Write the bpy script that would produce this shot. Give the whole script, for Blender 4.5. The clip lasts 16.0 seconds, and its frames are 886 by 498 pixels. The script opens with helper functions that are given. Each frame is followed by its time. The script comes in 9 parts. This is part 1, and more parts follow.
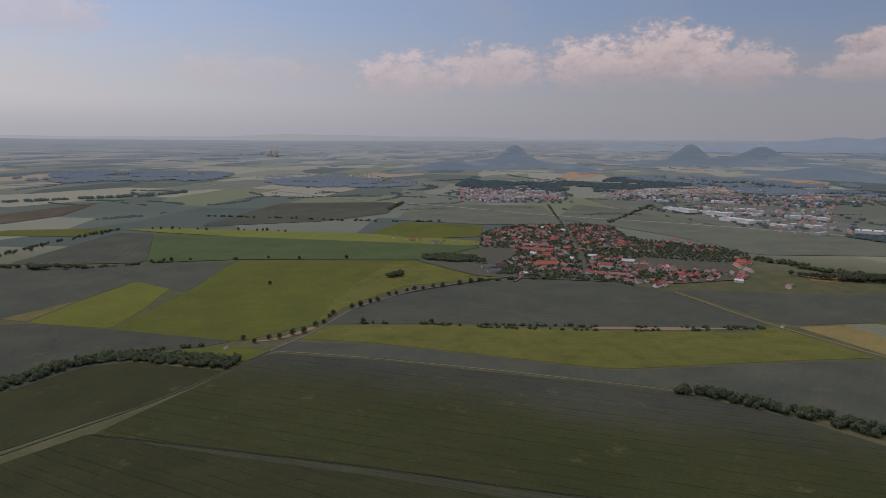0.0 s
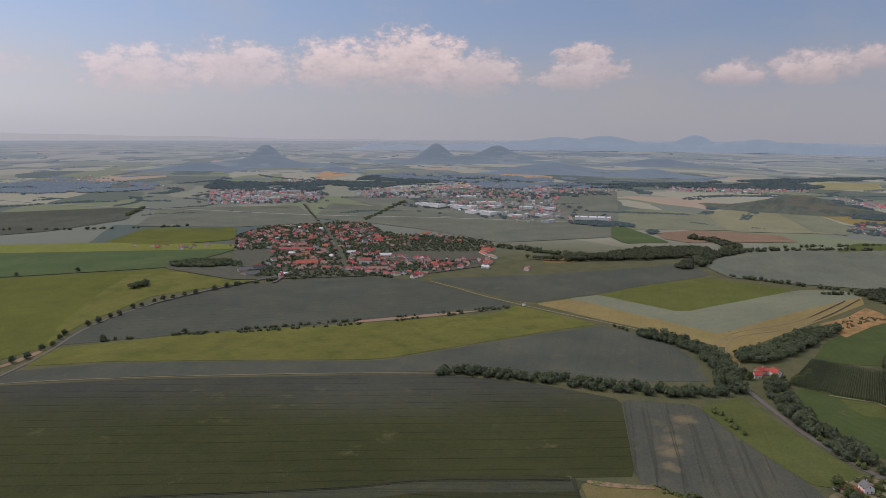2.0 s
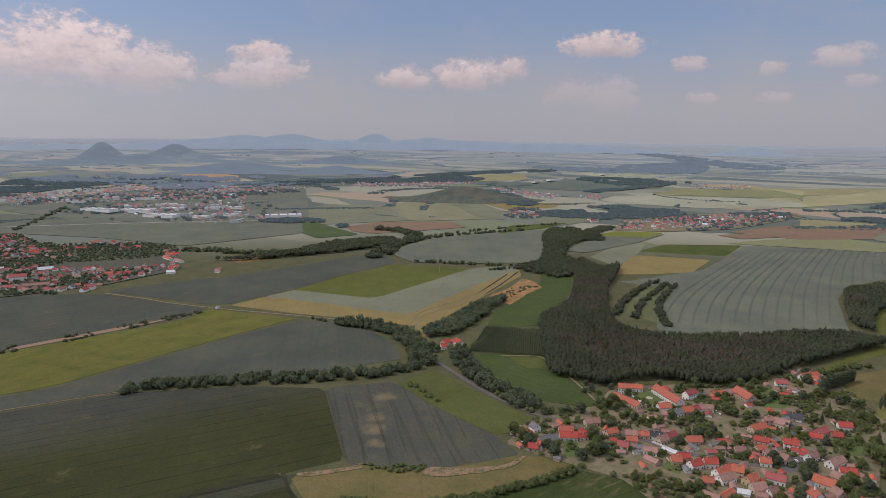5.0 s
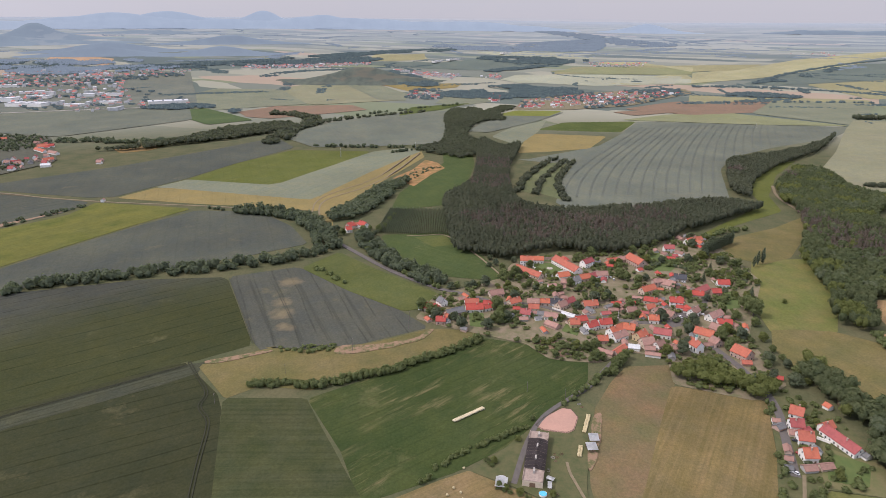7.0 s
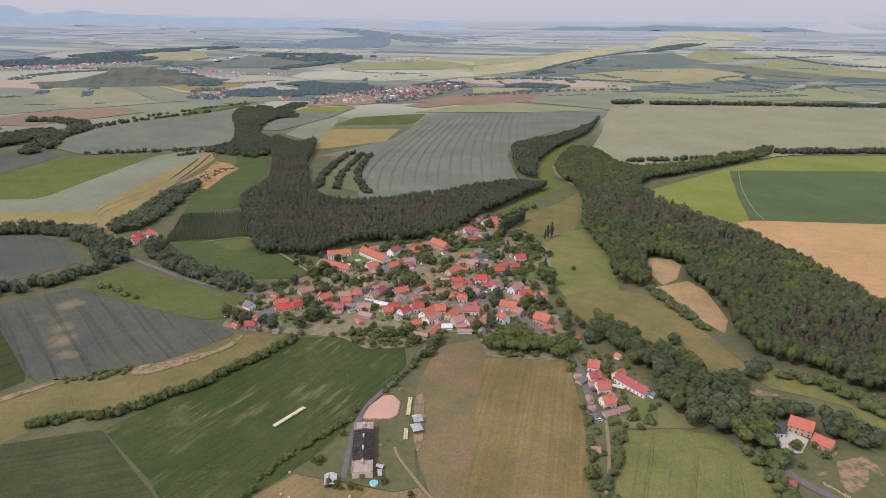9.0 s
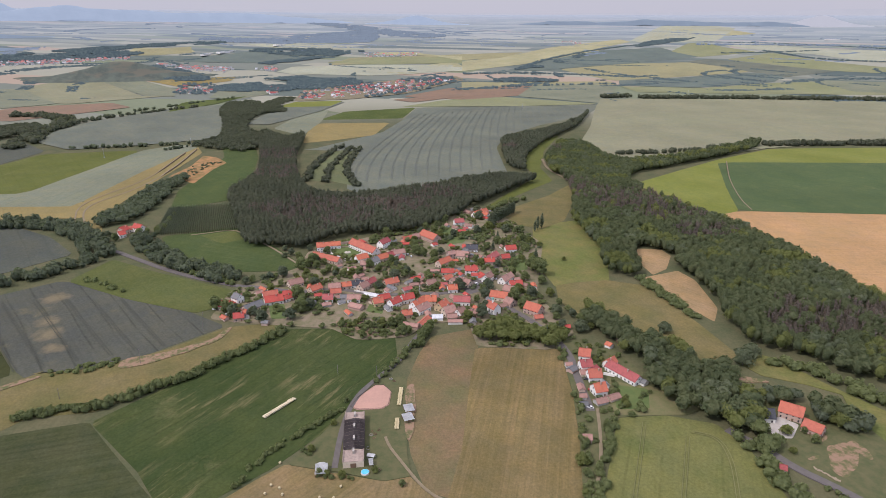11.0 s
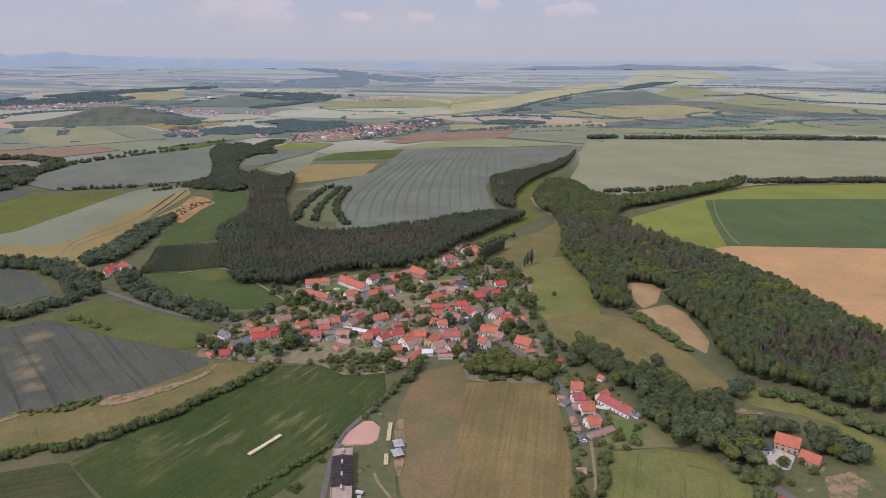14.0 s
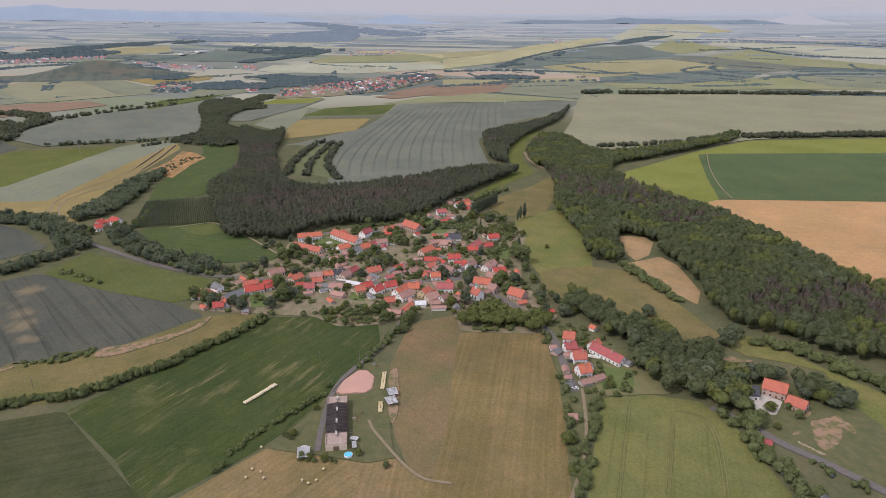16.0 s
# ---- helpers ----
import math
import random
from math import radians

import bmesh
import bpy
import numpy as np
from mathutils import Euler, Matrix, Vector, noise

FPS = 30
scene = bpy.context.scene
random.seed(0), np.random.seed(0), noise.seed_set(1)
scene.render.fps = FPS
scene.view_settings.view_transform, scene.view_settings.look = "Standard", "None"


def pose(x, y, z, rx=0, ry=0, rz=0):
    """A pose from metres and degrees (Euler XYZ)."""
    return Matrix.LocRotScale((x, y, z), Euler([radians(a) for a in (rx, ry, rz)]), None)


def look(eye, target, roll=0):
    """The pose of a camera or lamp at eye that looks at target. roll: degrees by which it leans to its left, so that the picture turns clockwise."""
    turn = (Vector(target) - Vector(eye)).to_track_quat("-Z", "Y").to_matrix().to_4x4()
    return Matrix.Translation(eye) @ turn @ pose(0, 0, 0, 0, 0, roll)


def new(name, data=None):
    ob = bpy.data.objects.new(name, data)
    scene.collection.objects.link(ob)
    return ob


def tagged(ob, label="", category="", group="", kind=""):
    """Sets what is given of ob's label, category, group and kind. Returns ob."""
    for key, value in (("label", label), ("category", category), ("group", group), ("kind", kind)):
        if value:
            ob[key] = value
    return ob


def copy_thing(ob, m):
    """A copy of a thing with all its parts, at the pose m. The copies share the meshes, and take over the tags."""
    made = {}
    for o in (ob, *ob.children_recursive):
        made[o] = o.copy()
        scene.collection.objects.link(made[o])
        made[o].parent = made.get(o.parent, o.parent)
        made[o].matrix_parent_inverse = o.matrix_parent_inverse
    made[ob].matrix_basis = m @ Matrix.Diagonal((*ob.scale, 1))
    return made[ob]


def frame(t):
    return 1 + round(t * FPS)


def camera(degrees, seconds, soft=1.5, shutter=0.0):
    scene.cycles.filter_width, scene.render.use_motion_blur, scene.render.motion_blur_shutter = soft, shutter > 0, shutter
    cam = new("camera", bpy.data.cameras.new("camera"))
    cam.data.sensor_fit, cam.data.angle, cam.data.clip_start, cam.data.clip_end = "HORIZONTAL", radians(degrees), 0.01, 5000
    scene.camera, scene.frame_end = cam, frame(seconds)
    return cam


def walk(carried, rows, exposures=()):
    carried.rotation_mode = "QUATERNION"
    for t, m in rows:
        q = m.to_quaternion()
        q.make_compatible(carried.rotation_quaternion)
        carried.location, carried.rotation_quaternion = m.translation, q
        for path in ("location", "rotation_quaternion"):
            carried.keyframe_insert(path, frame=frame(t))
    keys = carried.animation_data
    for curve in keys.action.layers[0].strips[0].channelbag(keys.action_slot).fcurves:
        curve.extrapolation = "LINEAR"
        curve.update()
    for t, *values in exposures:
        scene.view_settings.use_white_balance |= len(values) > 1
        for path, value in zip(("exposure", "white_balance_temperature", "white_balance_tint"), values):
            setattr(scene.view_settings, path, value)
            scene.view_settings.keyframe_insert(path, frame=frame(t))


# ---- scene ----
cam = camera(66.9, 16.0, 0.75)
PATH = [
    (0.0, 0.0, -0.0, 270.0, 80.65, -0.54, -21.37),
    (0.5, 0.6, 0.9, 268.2, 80.74, -0.44, -27.06),
    (1.0, 1.3, 1.9, 266.4, 80.82, -0.52, -33.03),
    (1.5, 1.7, 2.9, 264.8, 80.87, -0.51, -36.71),
    (2.0, 2.1, 3.8, 263.3, 80.89, -0.50, -42.02),
    (2.5, 2.4, 4.9, 262.1, 80.94, -0.55, -49.36),
    (3.0, 2.8, 6.1, 261.0, 80.95, -0.53, -54.10),
    (3.5, 3.4, 6.7, 259.8, 80.93, -0.47, -55.22),
    (4.0, 4.3, 6.7, 258.4, 80.94, -0.45, -56.23),
    (4.5, 5.4, 6.4, 256.8, 80.98, -0.46, -60.15),
    (5.0, 6.8, 6.5, 255.0, 81.04, -0.37, -68.12),
    (5.2, 7.3, 6.6, 254.3, 80.64, -0.35, -71.26),
    (7.3, 13.2, 8.3, 246.2, 71.10, -0.23, -76.56),
    (7.5, 13.8, 8.4, 245.4, 71.08, -0.27, -76.70),
    (8.0, 15.1, 8.4, 243.5, 71.20, -0.38, -88.90),
    (8.5, 16.1, 8.8, 241.6, 71.24, -0.21, -93.05),
    (9.0, 16.7, 9.1, 240.0, 71.25, -0.20, -93.91),
    (11.5, 17.6, 9.4, 233.3, 71.11, -0.11, -95.08),
    (12.0, 17.7, 9.3, 232.0, 73.03, -0.09, -95.25),
    (12.5, 17.8, 9.1, 230.6, 74.27, -0.11, -95.42),
    (13.0, 17.8, 9.0, 229.3, 74.28, -0.12, -95.55),
    (13.5, 18.0, 8.8, 228.1, 74.28, -0.04, -95.65),
    (14.0, 18.1, 8.6, 226.8, 74.57, 0.01, -95.78),
    (14.5, 18.0, 8.4, 225.3, 76.51, -0.02, -95.96),
    (15.0, 17.9, 8.4, 223.8, 75.64, -0.03, -96.08),
    (15.5, 17.8, 8.6, 222.6, 73.27, -0.08, -96.24),
    (16.0, 17.8, 8.8, 221.4, 71.02, -0.02, -96.42),
]
EXPOSURES = [(0.0, -0.74, 6550, 18), (1.0, -0.48, 6550, 18), (2.5, -0.39, 6550, 18), (3.5, -0.35, 6550, 18), (5.0, -0.31, 6550, 18), (7.3, 0.33, 6480, 20), (9.0, 0.29, 6420, 20), (11.4, 0.30, 6280, 21), (12.5, 0.17, 6240, 21), (14.5, 0.04, 6260, 21), (15.0, -0.05, 6300, 21), (15.5, 0.03, 6340, 21), (16.0, 0.17, 6440, 21)]
walk(cam, [(t, pose(x, y, z, rx, ry, rz)) for t, x, y, z, rx, ry, rz in PATH], EXPOSURES)

# ---- sky, clouds and sun ----
SUN_YAW, SUN_HEIGHT = 27.0, 51.0      # degrees from +y to the left, degrees up


class Nodes:
    """A short way to write node trees."""

    def __init__(self, tree):
        self.tree = tree
        tree.nodes.clear()

    def add(self, kind, inputs=None, **settings):
        node = self.tree.nodes.new(kind)
        for key, value in settings.items():
            setattr(node, key, value)
        for key, value in (inputs or {}).items():
            self.feed(node.inputs[key], value)
        return node

    def feed(self, socket, value):
        if isinstance(value, bpy.types.NodeSocket):
            self.tree.links.new(value, socket)
        elif isinstance(value, bpy.types.Node):
            self.tree.links.new(value.outputs[0], socket)
        else:
            socket.default_value = value

    def math(self, op, a, b=0.0, c=0.0, clamp=False):
        return self.add("ShaderNodeMath", {0: a, 1: b, 2: c}, operation=op, use_clamp=clamp).outputs[0]

    def mix(self, factor, a, b, kind="MIX"):
        node = self.add("ShaderNodeMix", None, data_type="RGBA", blend_type=kind)
        self.feed(node.inputs[0], factor)
        for k, v in ((6, a), (7, b)):
            self.feed(node.inputs[k], (*v, 1.0) if isinstance(v, tuple) and len(v) == 3 else v)
        return node.outputs[2]

    def ramp(self, value, lo, hi, a=0.0, b=1.0, smooth=False):
        node = self.add("ShaderNodeMapRange", {0: value, 1: lo, 2: hi, 3: a, 4: b},
                        interpolation_type="SMOOTHSTEP" if smooth else "LINEAR")
        return node.outputs[0]

    def noise(self, vector, scale, detail=3.0, rough=0.55):
        return self.add("ShaderNodeTexNoise", {"Vector": vector, "Scale": scale, "Detail": detail, "Roughness": rough}).outputs[0]


# clouds near the horizon: azimuth to the right of +y, height, half width, half height (degrees), density
CLOUDS = [
    (18.7, 4.86, 5.28, 2.39, 0.75),
    (25.3, 5.36, 5.28, 2.64, 0.80),
    (33.5, 5.77, 5.00, 2.64, 0.95),
    (39.6, 6.18, 6.11, 3.14, 1.00),
    (44.1, 5.34, 5.28, 2.39, 0.85),
    (52.8, 6.74, 2.22, 1.13, 0.90),
    (52.6, 5.15, 3.33, 1.51, 0.80),
    (5.1, 4.89, 7.22, 1.88, 0.35),
    (-9.1, 8.47, 5.55, 2.26, 0.50),
    (53.6, 7.08, 2.44, 1.13, 0.95),
    (54.5, 5.61, 2.89, 1.51, 0.80),
    (64.9, 5.08, 3.00, 1.13, 0.90),
    (70.1, 5.29, 2.89, 1.51, 0.95),
    (73.7, 5.99, 1.33, 1.13, 0.90),
    (81.0, 7.67, 3.67, 1.38, 1.00),
    (81.8, 3.81, 2.55, 1.76, 0.40),
    (78.9, 3.96, 2.22, 1.26, 0.35),
    (87.9, 6.02, 1.44, 0.69, 0.70),
    (93.7, 5.49, 1.11, 0.63, 0.50),
    (98.0, 6.16, 2.44, 0.94, 0.70),
    (82.0, 3.52, 2.55, 1.13, 0.40),
    (70.2, 5.52, 4.00, 1.63, 0.75),
    (73.8, 6.07, 1.67, 1.26, 0.80),
    (65.2, 5.20, 3.33, 1.26, 0.60),
    (78.8, 4.04, 2.78, 1.26, 0.40),
    (81.8, 4.01, 2.22, 1.76, 0.45),
    (87.8, 6.33, 1.44, 0.63, 0.70),
    (88.6, 3.54, 1.44, 0.63, 0.50),
    (93.7, 5.87, 1.11, 0.50, 0.70),
    (93.9, 3.52, 1.44, 0.63, 0.50),
    (98.1, 6.56, 2.33, 0.82, 0.70),
    (99.4, 4.57, 1.33, 0.63, 0.50),
    (104.7, 5.30, 2.44, 0.94, 0.85),
    (106.0, 4.08, 2.22, 0.88, 0.50),
    (111.4, 5.84, 3.33, 0.63, 0.30),
]


def make_world():
    world = bpy.data.worlds.new("sky")
    world.use_nodes = True
    scene.world = world
    n = Nodes(world.node_tree)
    sky = n.add("ShaderNodeTexSky", sky_type="NISHITA", sun_disc=False, sun_elevation=radians(SUN_HEIGHT),
                sun_rotation=radians(-SUN_YAW), altitude=400.0, air_density=1.0, dust_density=2.0, ozone_density=1.5)
    way = n.add("ShaderNodeTexCoord").outputs["Generated"]
    sep = n.add("ShaderNodeSeparateXYZ", {0: way})
    x, y, z = sep.outputs
    up = n.math("MULTIPLY", n.math("ARCSINE", z), 57.2958)
    side = n.math("MULTIPLY", n.math("ARCTAN2", x, y), 57.2958)
    flat = n.add("ShaderNodeCombineXYZ", {0: side, 1: n.math("MULTIPLY", up, 1.5), 2: 0.0}).outputs[0]
    clear = n.mix(0.60, n.mix(1.0, sky, (0.12, 0.12, 0.12), "MULTIPLY"), (0.30, 0.43, 0.66))
    thin = n.noise(flat, 0.09, 5.0, 0.6)
    haze = n.math("ADD", n.ramp(up, 1.0, 11.0, 0.97, 0.0, True), n.ramp(thin, 0.48, 0.72, 0.0, 0.35), clamp=True)
    glare = n.ramp(side, -35.0, 40.0, 1.0, 0.0, True)
    veil = n.mix(glare, (0.49, 0.505, 0.535), (0.645, 0.660, 0.665))
    low = n.ramp(up, 0.0, 3.2, 1.0, 0.0, True)
    veil = n.mix(low, veil, (0.46, 0.475, 0.515))
    colour = n.mix(haze, clear, veil)
    bright = n.ramp(side, -25.0, 70.0, 1.42, 0.93, True)
    puff = n.math("SUBTRACT", n.noise(flat, 0.62, 6.0, 0.62), 0.5)
    fine = n.math("SUBTRACT", n.noise(flat, 2.2, 4.0, 0.6), 0.5)
    edge = n.math("ADD", n.math("MULTIPLY", puff, 2.6), n.math("MULTIPLY", fine, 0.9))
    total, lit = None, None
    for az, el, wide, high, dense in CLOUDS:
        u = n.math("DIVIDE", n.math("SUBTRACT", side, az), wide)
        v = n.math("DIVIDE", n.math("SUBTRACT", up, el), high)
        below = n.math("MINIMUM", v, 0.0)
        vv = n.math("ADD", n.math("MULTIPLY", v, v), n.math("MULTIPLY", n.math("MULTIPLY", below, below), 0.6))
        body = n.math("SUBTRACT", 1.0, n.math("ADD", n.math("MULTIPLY", u, u), vv))
        body = n.math("MULTIPLY", n.ramp(n.math("ADD", body, edge), -0.1, 0.75, 0.0, 1.0, True), n.ramp(v, -1.25, 0.1, 0.0, dense, True))
        glow = n.math("ADD", v, n.math("MULTIPLY", edge, 0.7))
        total = body if total is None else n.math("MAXIMUM", total, body)
        glow = n.math("MULTIPLY", body, n.ramp(glow, -0.4, 0.9, 0.0, 1.0))
        lit = glow if lit is None else n.math("MAXIMUM", lit, glow)
    cloud = n.mix(lit, (0.60, 0.54, 0.55), (0.90, 0.78, 0.77))
    colour = n.mix(total, colour, cloud)
    colour = n.mix(1.0, colour, n.add("ShaderNodeCombineColor", {0: bright, 1: bright, 2: bright}).outputs[0], "MULTIPLY")
    # unseen sky overhead brightened as added fill for the shadows
    fill_above = n.ramp(up, 16.0, 40.0, 0.0, 0.75, True)
    colour = n.mix(fill_above, colour, (1.12, 1.13, 1.15))
    ground = n.ramp(up, -6.0, -1.2, 1.0, 0.0, True)
    colour = n.mix(ground, colour, (0.30, 0.32, 0.33))
    back = n.add("ShaderNodeBackground", {"Color": colour, "Strength": 1.0})
    n.add("ShaderNodeOutputWorld", {"Surface": back})


make_world()
sun = new("sun", bpy.data.lights.new("sun", "SUN"))
sun.data.energy, sun.data.angle, sun.data.color = 2.2, radians(0.55), (1.0, 0.95, 0.87)
_a, _h = radians(SUN_YAW), radians(SUN_HEIGHT)
sun.matrix_world = look((0, 0, 600), Vector((0, 0, 600)) - Vector((-math.sin(_a) * math.cos(_h), math.cos(_a) * math.cos(_h), math.sin(_h))))

# ---- the lie of the land ----
EYE_X, EYE_Y = 12.0, 7.0              # middle of the country
NEAR, PULL = 2600.0, 0.0004           # the plain is true to NEAR, then draws together


def view_height(x, y):
    side = math.degrees(math.atan2(x - EYE_X, y - EYE_Y))
    k = min(1.0, max(0.0, (side - 66.0) / 28.0))
    return 261.0 * (1 - k) + 229.0 * k


def far_rise(x, y):
    """The country climbs slowly towards the ranges in the east and stays flat in the north."""
    side = math.degrees(math.atan2(x - EYE_X, y - EYE_Y))
    share = max(0.0, min(1.0, (abs(side) - 8.0) / 45.0))
    return (90.0 + 340.0 * share) * max(0.0, min(1.0, (math.hypot(x - EYE_X, y - EYE_Y) - 8500.0) / 33000.0))


def land(x, y, z=0.0):
    """A place of the plain, drawn together and lifted where it lies beyond NEAR, so that the far country stays in sight."""
    dx, dy = x - EYE_X, y - EYE_Y
    r = math.hypot(dx, dy)
    if r <= NEAR:
        return Vector((x, y, z))
    s = (1 + PULL * NEAR) / (1 + PULL * r)
    h = view_height(x, y)
    return Vector((EYE_X + dx * s, EYE_Y + dy * s, h + (z + far_rise(x, y) - h) * s))


# ---- materials ----
def material(name):
    m = bpy.data.materials.new(name)
    m.use_nodes = True
    n = Nodes(m.node_tree)
    return m, n


def finish(n, colour, rough=0.9, bump=None, strength=0.3, distance=0.3, metal=0.0, spec=0.15):
    bsdf = n.add("ShaderNodeBsdfPrincipled", {"Roughness": rough, "Metallic": metal, "Specular IOR Level": spec})
    n.feed(bsdf.inputs["Base Color"], (*colour, 1.0) if isinstance(colour, tuple) else colour)
    if bump is not None:
        b = n.add("ShaderNodeBump", {"Height": bump, "Strength": strength, "Distance": distance})
        n.feed(bsdf.inputs["Normal"], b)
    n.add("ShaderNodeOutputMaterial", {"Surface": bsdf})


def place_of(n):
    return n.add("ShaderNodeNewGeometry").outputs["Position"]


CROPS = {  # two colours, patch size in metres, share of the second, row spacing, row darkness
    "grey": ((0.072, 0.080, 0.072), (0.092, 0.098, 0.081), 90, 0.5, 18, 0.30),
    # greyfront, olivefront, stripfront: darkened crops, backlit shade put into the colour
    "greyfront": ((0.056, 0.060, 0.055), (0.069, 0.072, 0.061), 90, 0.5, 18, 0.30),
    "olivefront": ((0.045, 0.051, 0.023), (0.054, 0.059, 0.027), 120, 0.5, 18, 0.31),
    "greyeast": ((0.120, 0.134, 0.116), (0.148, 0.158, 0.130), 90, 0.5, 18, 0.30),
    # hazegreen, darkteal and townground carry distance haze in their colours
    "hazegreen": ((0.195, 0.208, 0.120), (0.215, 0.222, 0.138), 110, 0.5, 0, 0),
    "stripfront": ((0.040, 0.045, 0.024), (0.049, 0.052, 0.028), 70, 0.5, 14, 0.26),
    "greyslope": ((0.076, 0.080, 0.071), (0.092, 0.095, 0.080), 90, 0.5, 18, 0.22),
    "greydark": ((0.062, 0.067, 0.060), (0.080, 0.084, 0.071), 90, 0.5, 18, 0.2),
    "olive": ((0.062, 0.083, 0.026), (0.092, 0.112, 0.038), 120, 0.5, 18, 0.35),
    "olivedark": ((0.062, 0.072, 0.034), (0.085, 0.090, 0.044), 70, 0.5, 12, 0.25),
    "olivegreen": ((0.094, 0.108, 0.030), (0.108, 0.120, 0.040), 60, 0.5, 16, 0.1),
    "meadow": ((0.165, 0.135, 0.066), (0.124, 0.115, 0.050), 35, 0.5, 0, 0),
    "clover": ((0.043, 0.062, 0.022), (0.056, 0.073, 0.028), 45, 0.5, 9, 0.12),
    "stubble": ((0.232, 0.166, 0.095), (0.182, 0.140, 0.076), 30, 0.5, 6, 0.12),
    "brownpasture": ((0.182, 0.126, 0.078), (0.134, 0.121, 0.062), 38, 0.5, 0, 0),
    "tanstripe": ((0.208, 0.153, 0.080), (0.160, 0.124, 0.062), 50, 0.5, 9, 0.24),
    "paleyellow": ((0.150, 0.150, 0.058), (0.128, 0.134, 0.054), 50, 0.5, 16, 0.12),
    "baretan": ((0.330, 0.225, 0.130), (0.270, 0.190, 0.105), 25, 0.5, 7, 0.10),
    "tan": ((0.240, 0.190, 0.088), (0.208, 0.170, 0.080), 60, 0.5, 16, 0.12),
    "ripebrown": ((0.215, 0.145, 0.070), (0.180, 0.130, 0.066), 60, 0.5, 0, 0),
    "pale": ((0.190, 0.200, 0.150), (0.165, 0.180, 0.135), 110, 0.5, 18, 0.12),
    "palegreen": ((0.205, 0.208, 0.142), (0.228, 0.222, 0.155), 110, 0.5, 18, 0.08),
    "palegreen2": ((0.082, 0.098, 0.035), (0.098, 0.110, 0.042), 40, 0.5, 0, 0),
    "yellowgreen": ((0.150, 0.170, 0.042), (0.172, 0.185, 0.055), 80, 0.5, 20, 0.06),
    "rapeyellow": ((0.142, 0.140, 0.042), (0.115, 0.120, 0.038), 40, 0.5, 14, 0.10),
    "rapegreen": ((0.110, 0.122, 0.028), (0.094, 0.105, 0.030), 70, 0.5, 16, 0.08),
    "rapebright": ((0.132, 0.142, 0.030), (0.120, 0.130, 0.034), 70, 0.5, 0, 0),
    "darkgreen": ((0.068, 0.100, 0.046), (0.082, 0.112, 0.052), 80, 0.5, 0, 0),
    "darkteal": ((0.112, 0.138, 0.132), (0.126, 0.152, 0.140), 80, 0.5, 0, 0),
    "orange": ((0.410, 0.250, 0.135), (0.350, 0.225, 0.118), 60, 0.5, 7, 0.06),
    "redsoil": ((0.222, 0.150, 0.114), (0.196, 0.142, 0.108), 60, 0.5, 0, 0),
    "redtan": ((0.380, 0.255, 0.180), (0.340, 0.245, 0.170), 90, 0.5, 0, 0),
    "brownsoil": ((0.098, 0.082, 0.066), (0.112, 0.098, 0.078), 60, 0.5, 0, 0),
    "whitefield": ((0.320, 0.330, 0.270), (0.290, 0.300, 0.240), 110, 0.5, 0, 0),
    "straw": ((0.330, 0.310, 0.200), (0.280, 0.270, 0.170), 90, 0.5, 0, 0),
    "pasturegreen": ((0.120, 0.138, 0.046), (0.165, 0.150, 0.062), 30, 0.5, 0, 0),
    "townground": ((0.130, 0.145, 0.132), (0.160, 0.168, 0.146), 80, 0.5, 0, 0),
    "ley": ((0.058, 0.066, 0.034), (0.076, 0.080, 0.042), 30, 0.5, 5, 0.12),
    "verge": ((0.056, 0.061, 0.044), (0.066, 0.070, 0.048), 40, 0.5, 6, 0.20),
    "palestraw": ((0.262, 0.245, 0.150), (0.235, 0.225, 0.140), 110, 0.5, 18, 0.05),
    "hop": ((0.058, 0.082, 0.032), (0.070, 0.092, 0.036), 30, 0.5, 5, 0.10),
    "terrace": ((0.110, 0.128, 0.068), (0.130, 0.142, 0.078), 30, 0.5, 0, 0),
    "scrubtan": ((0.370, 0.205, 0.105), (0.190, 0.140, 0.066), 14, 0.5, 0, 0),
}
FRONT_WAY, FRONT_FROM, FRONT_TO = (-0.636, -0.771), -727.7, -588.2    # down the front field, where it is grey and where olive
CROP_MATERIALS = {}


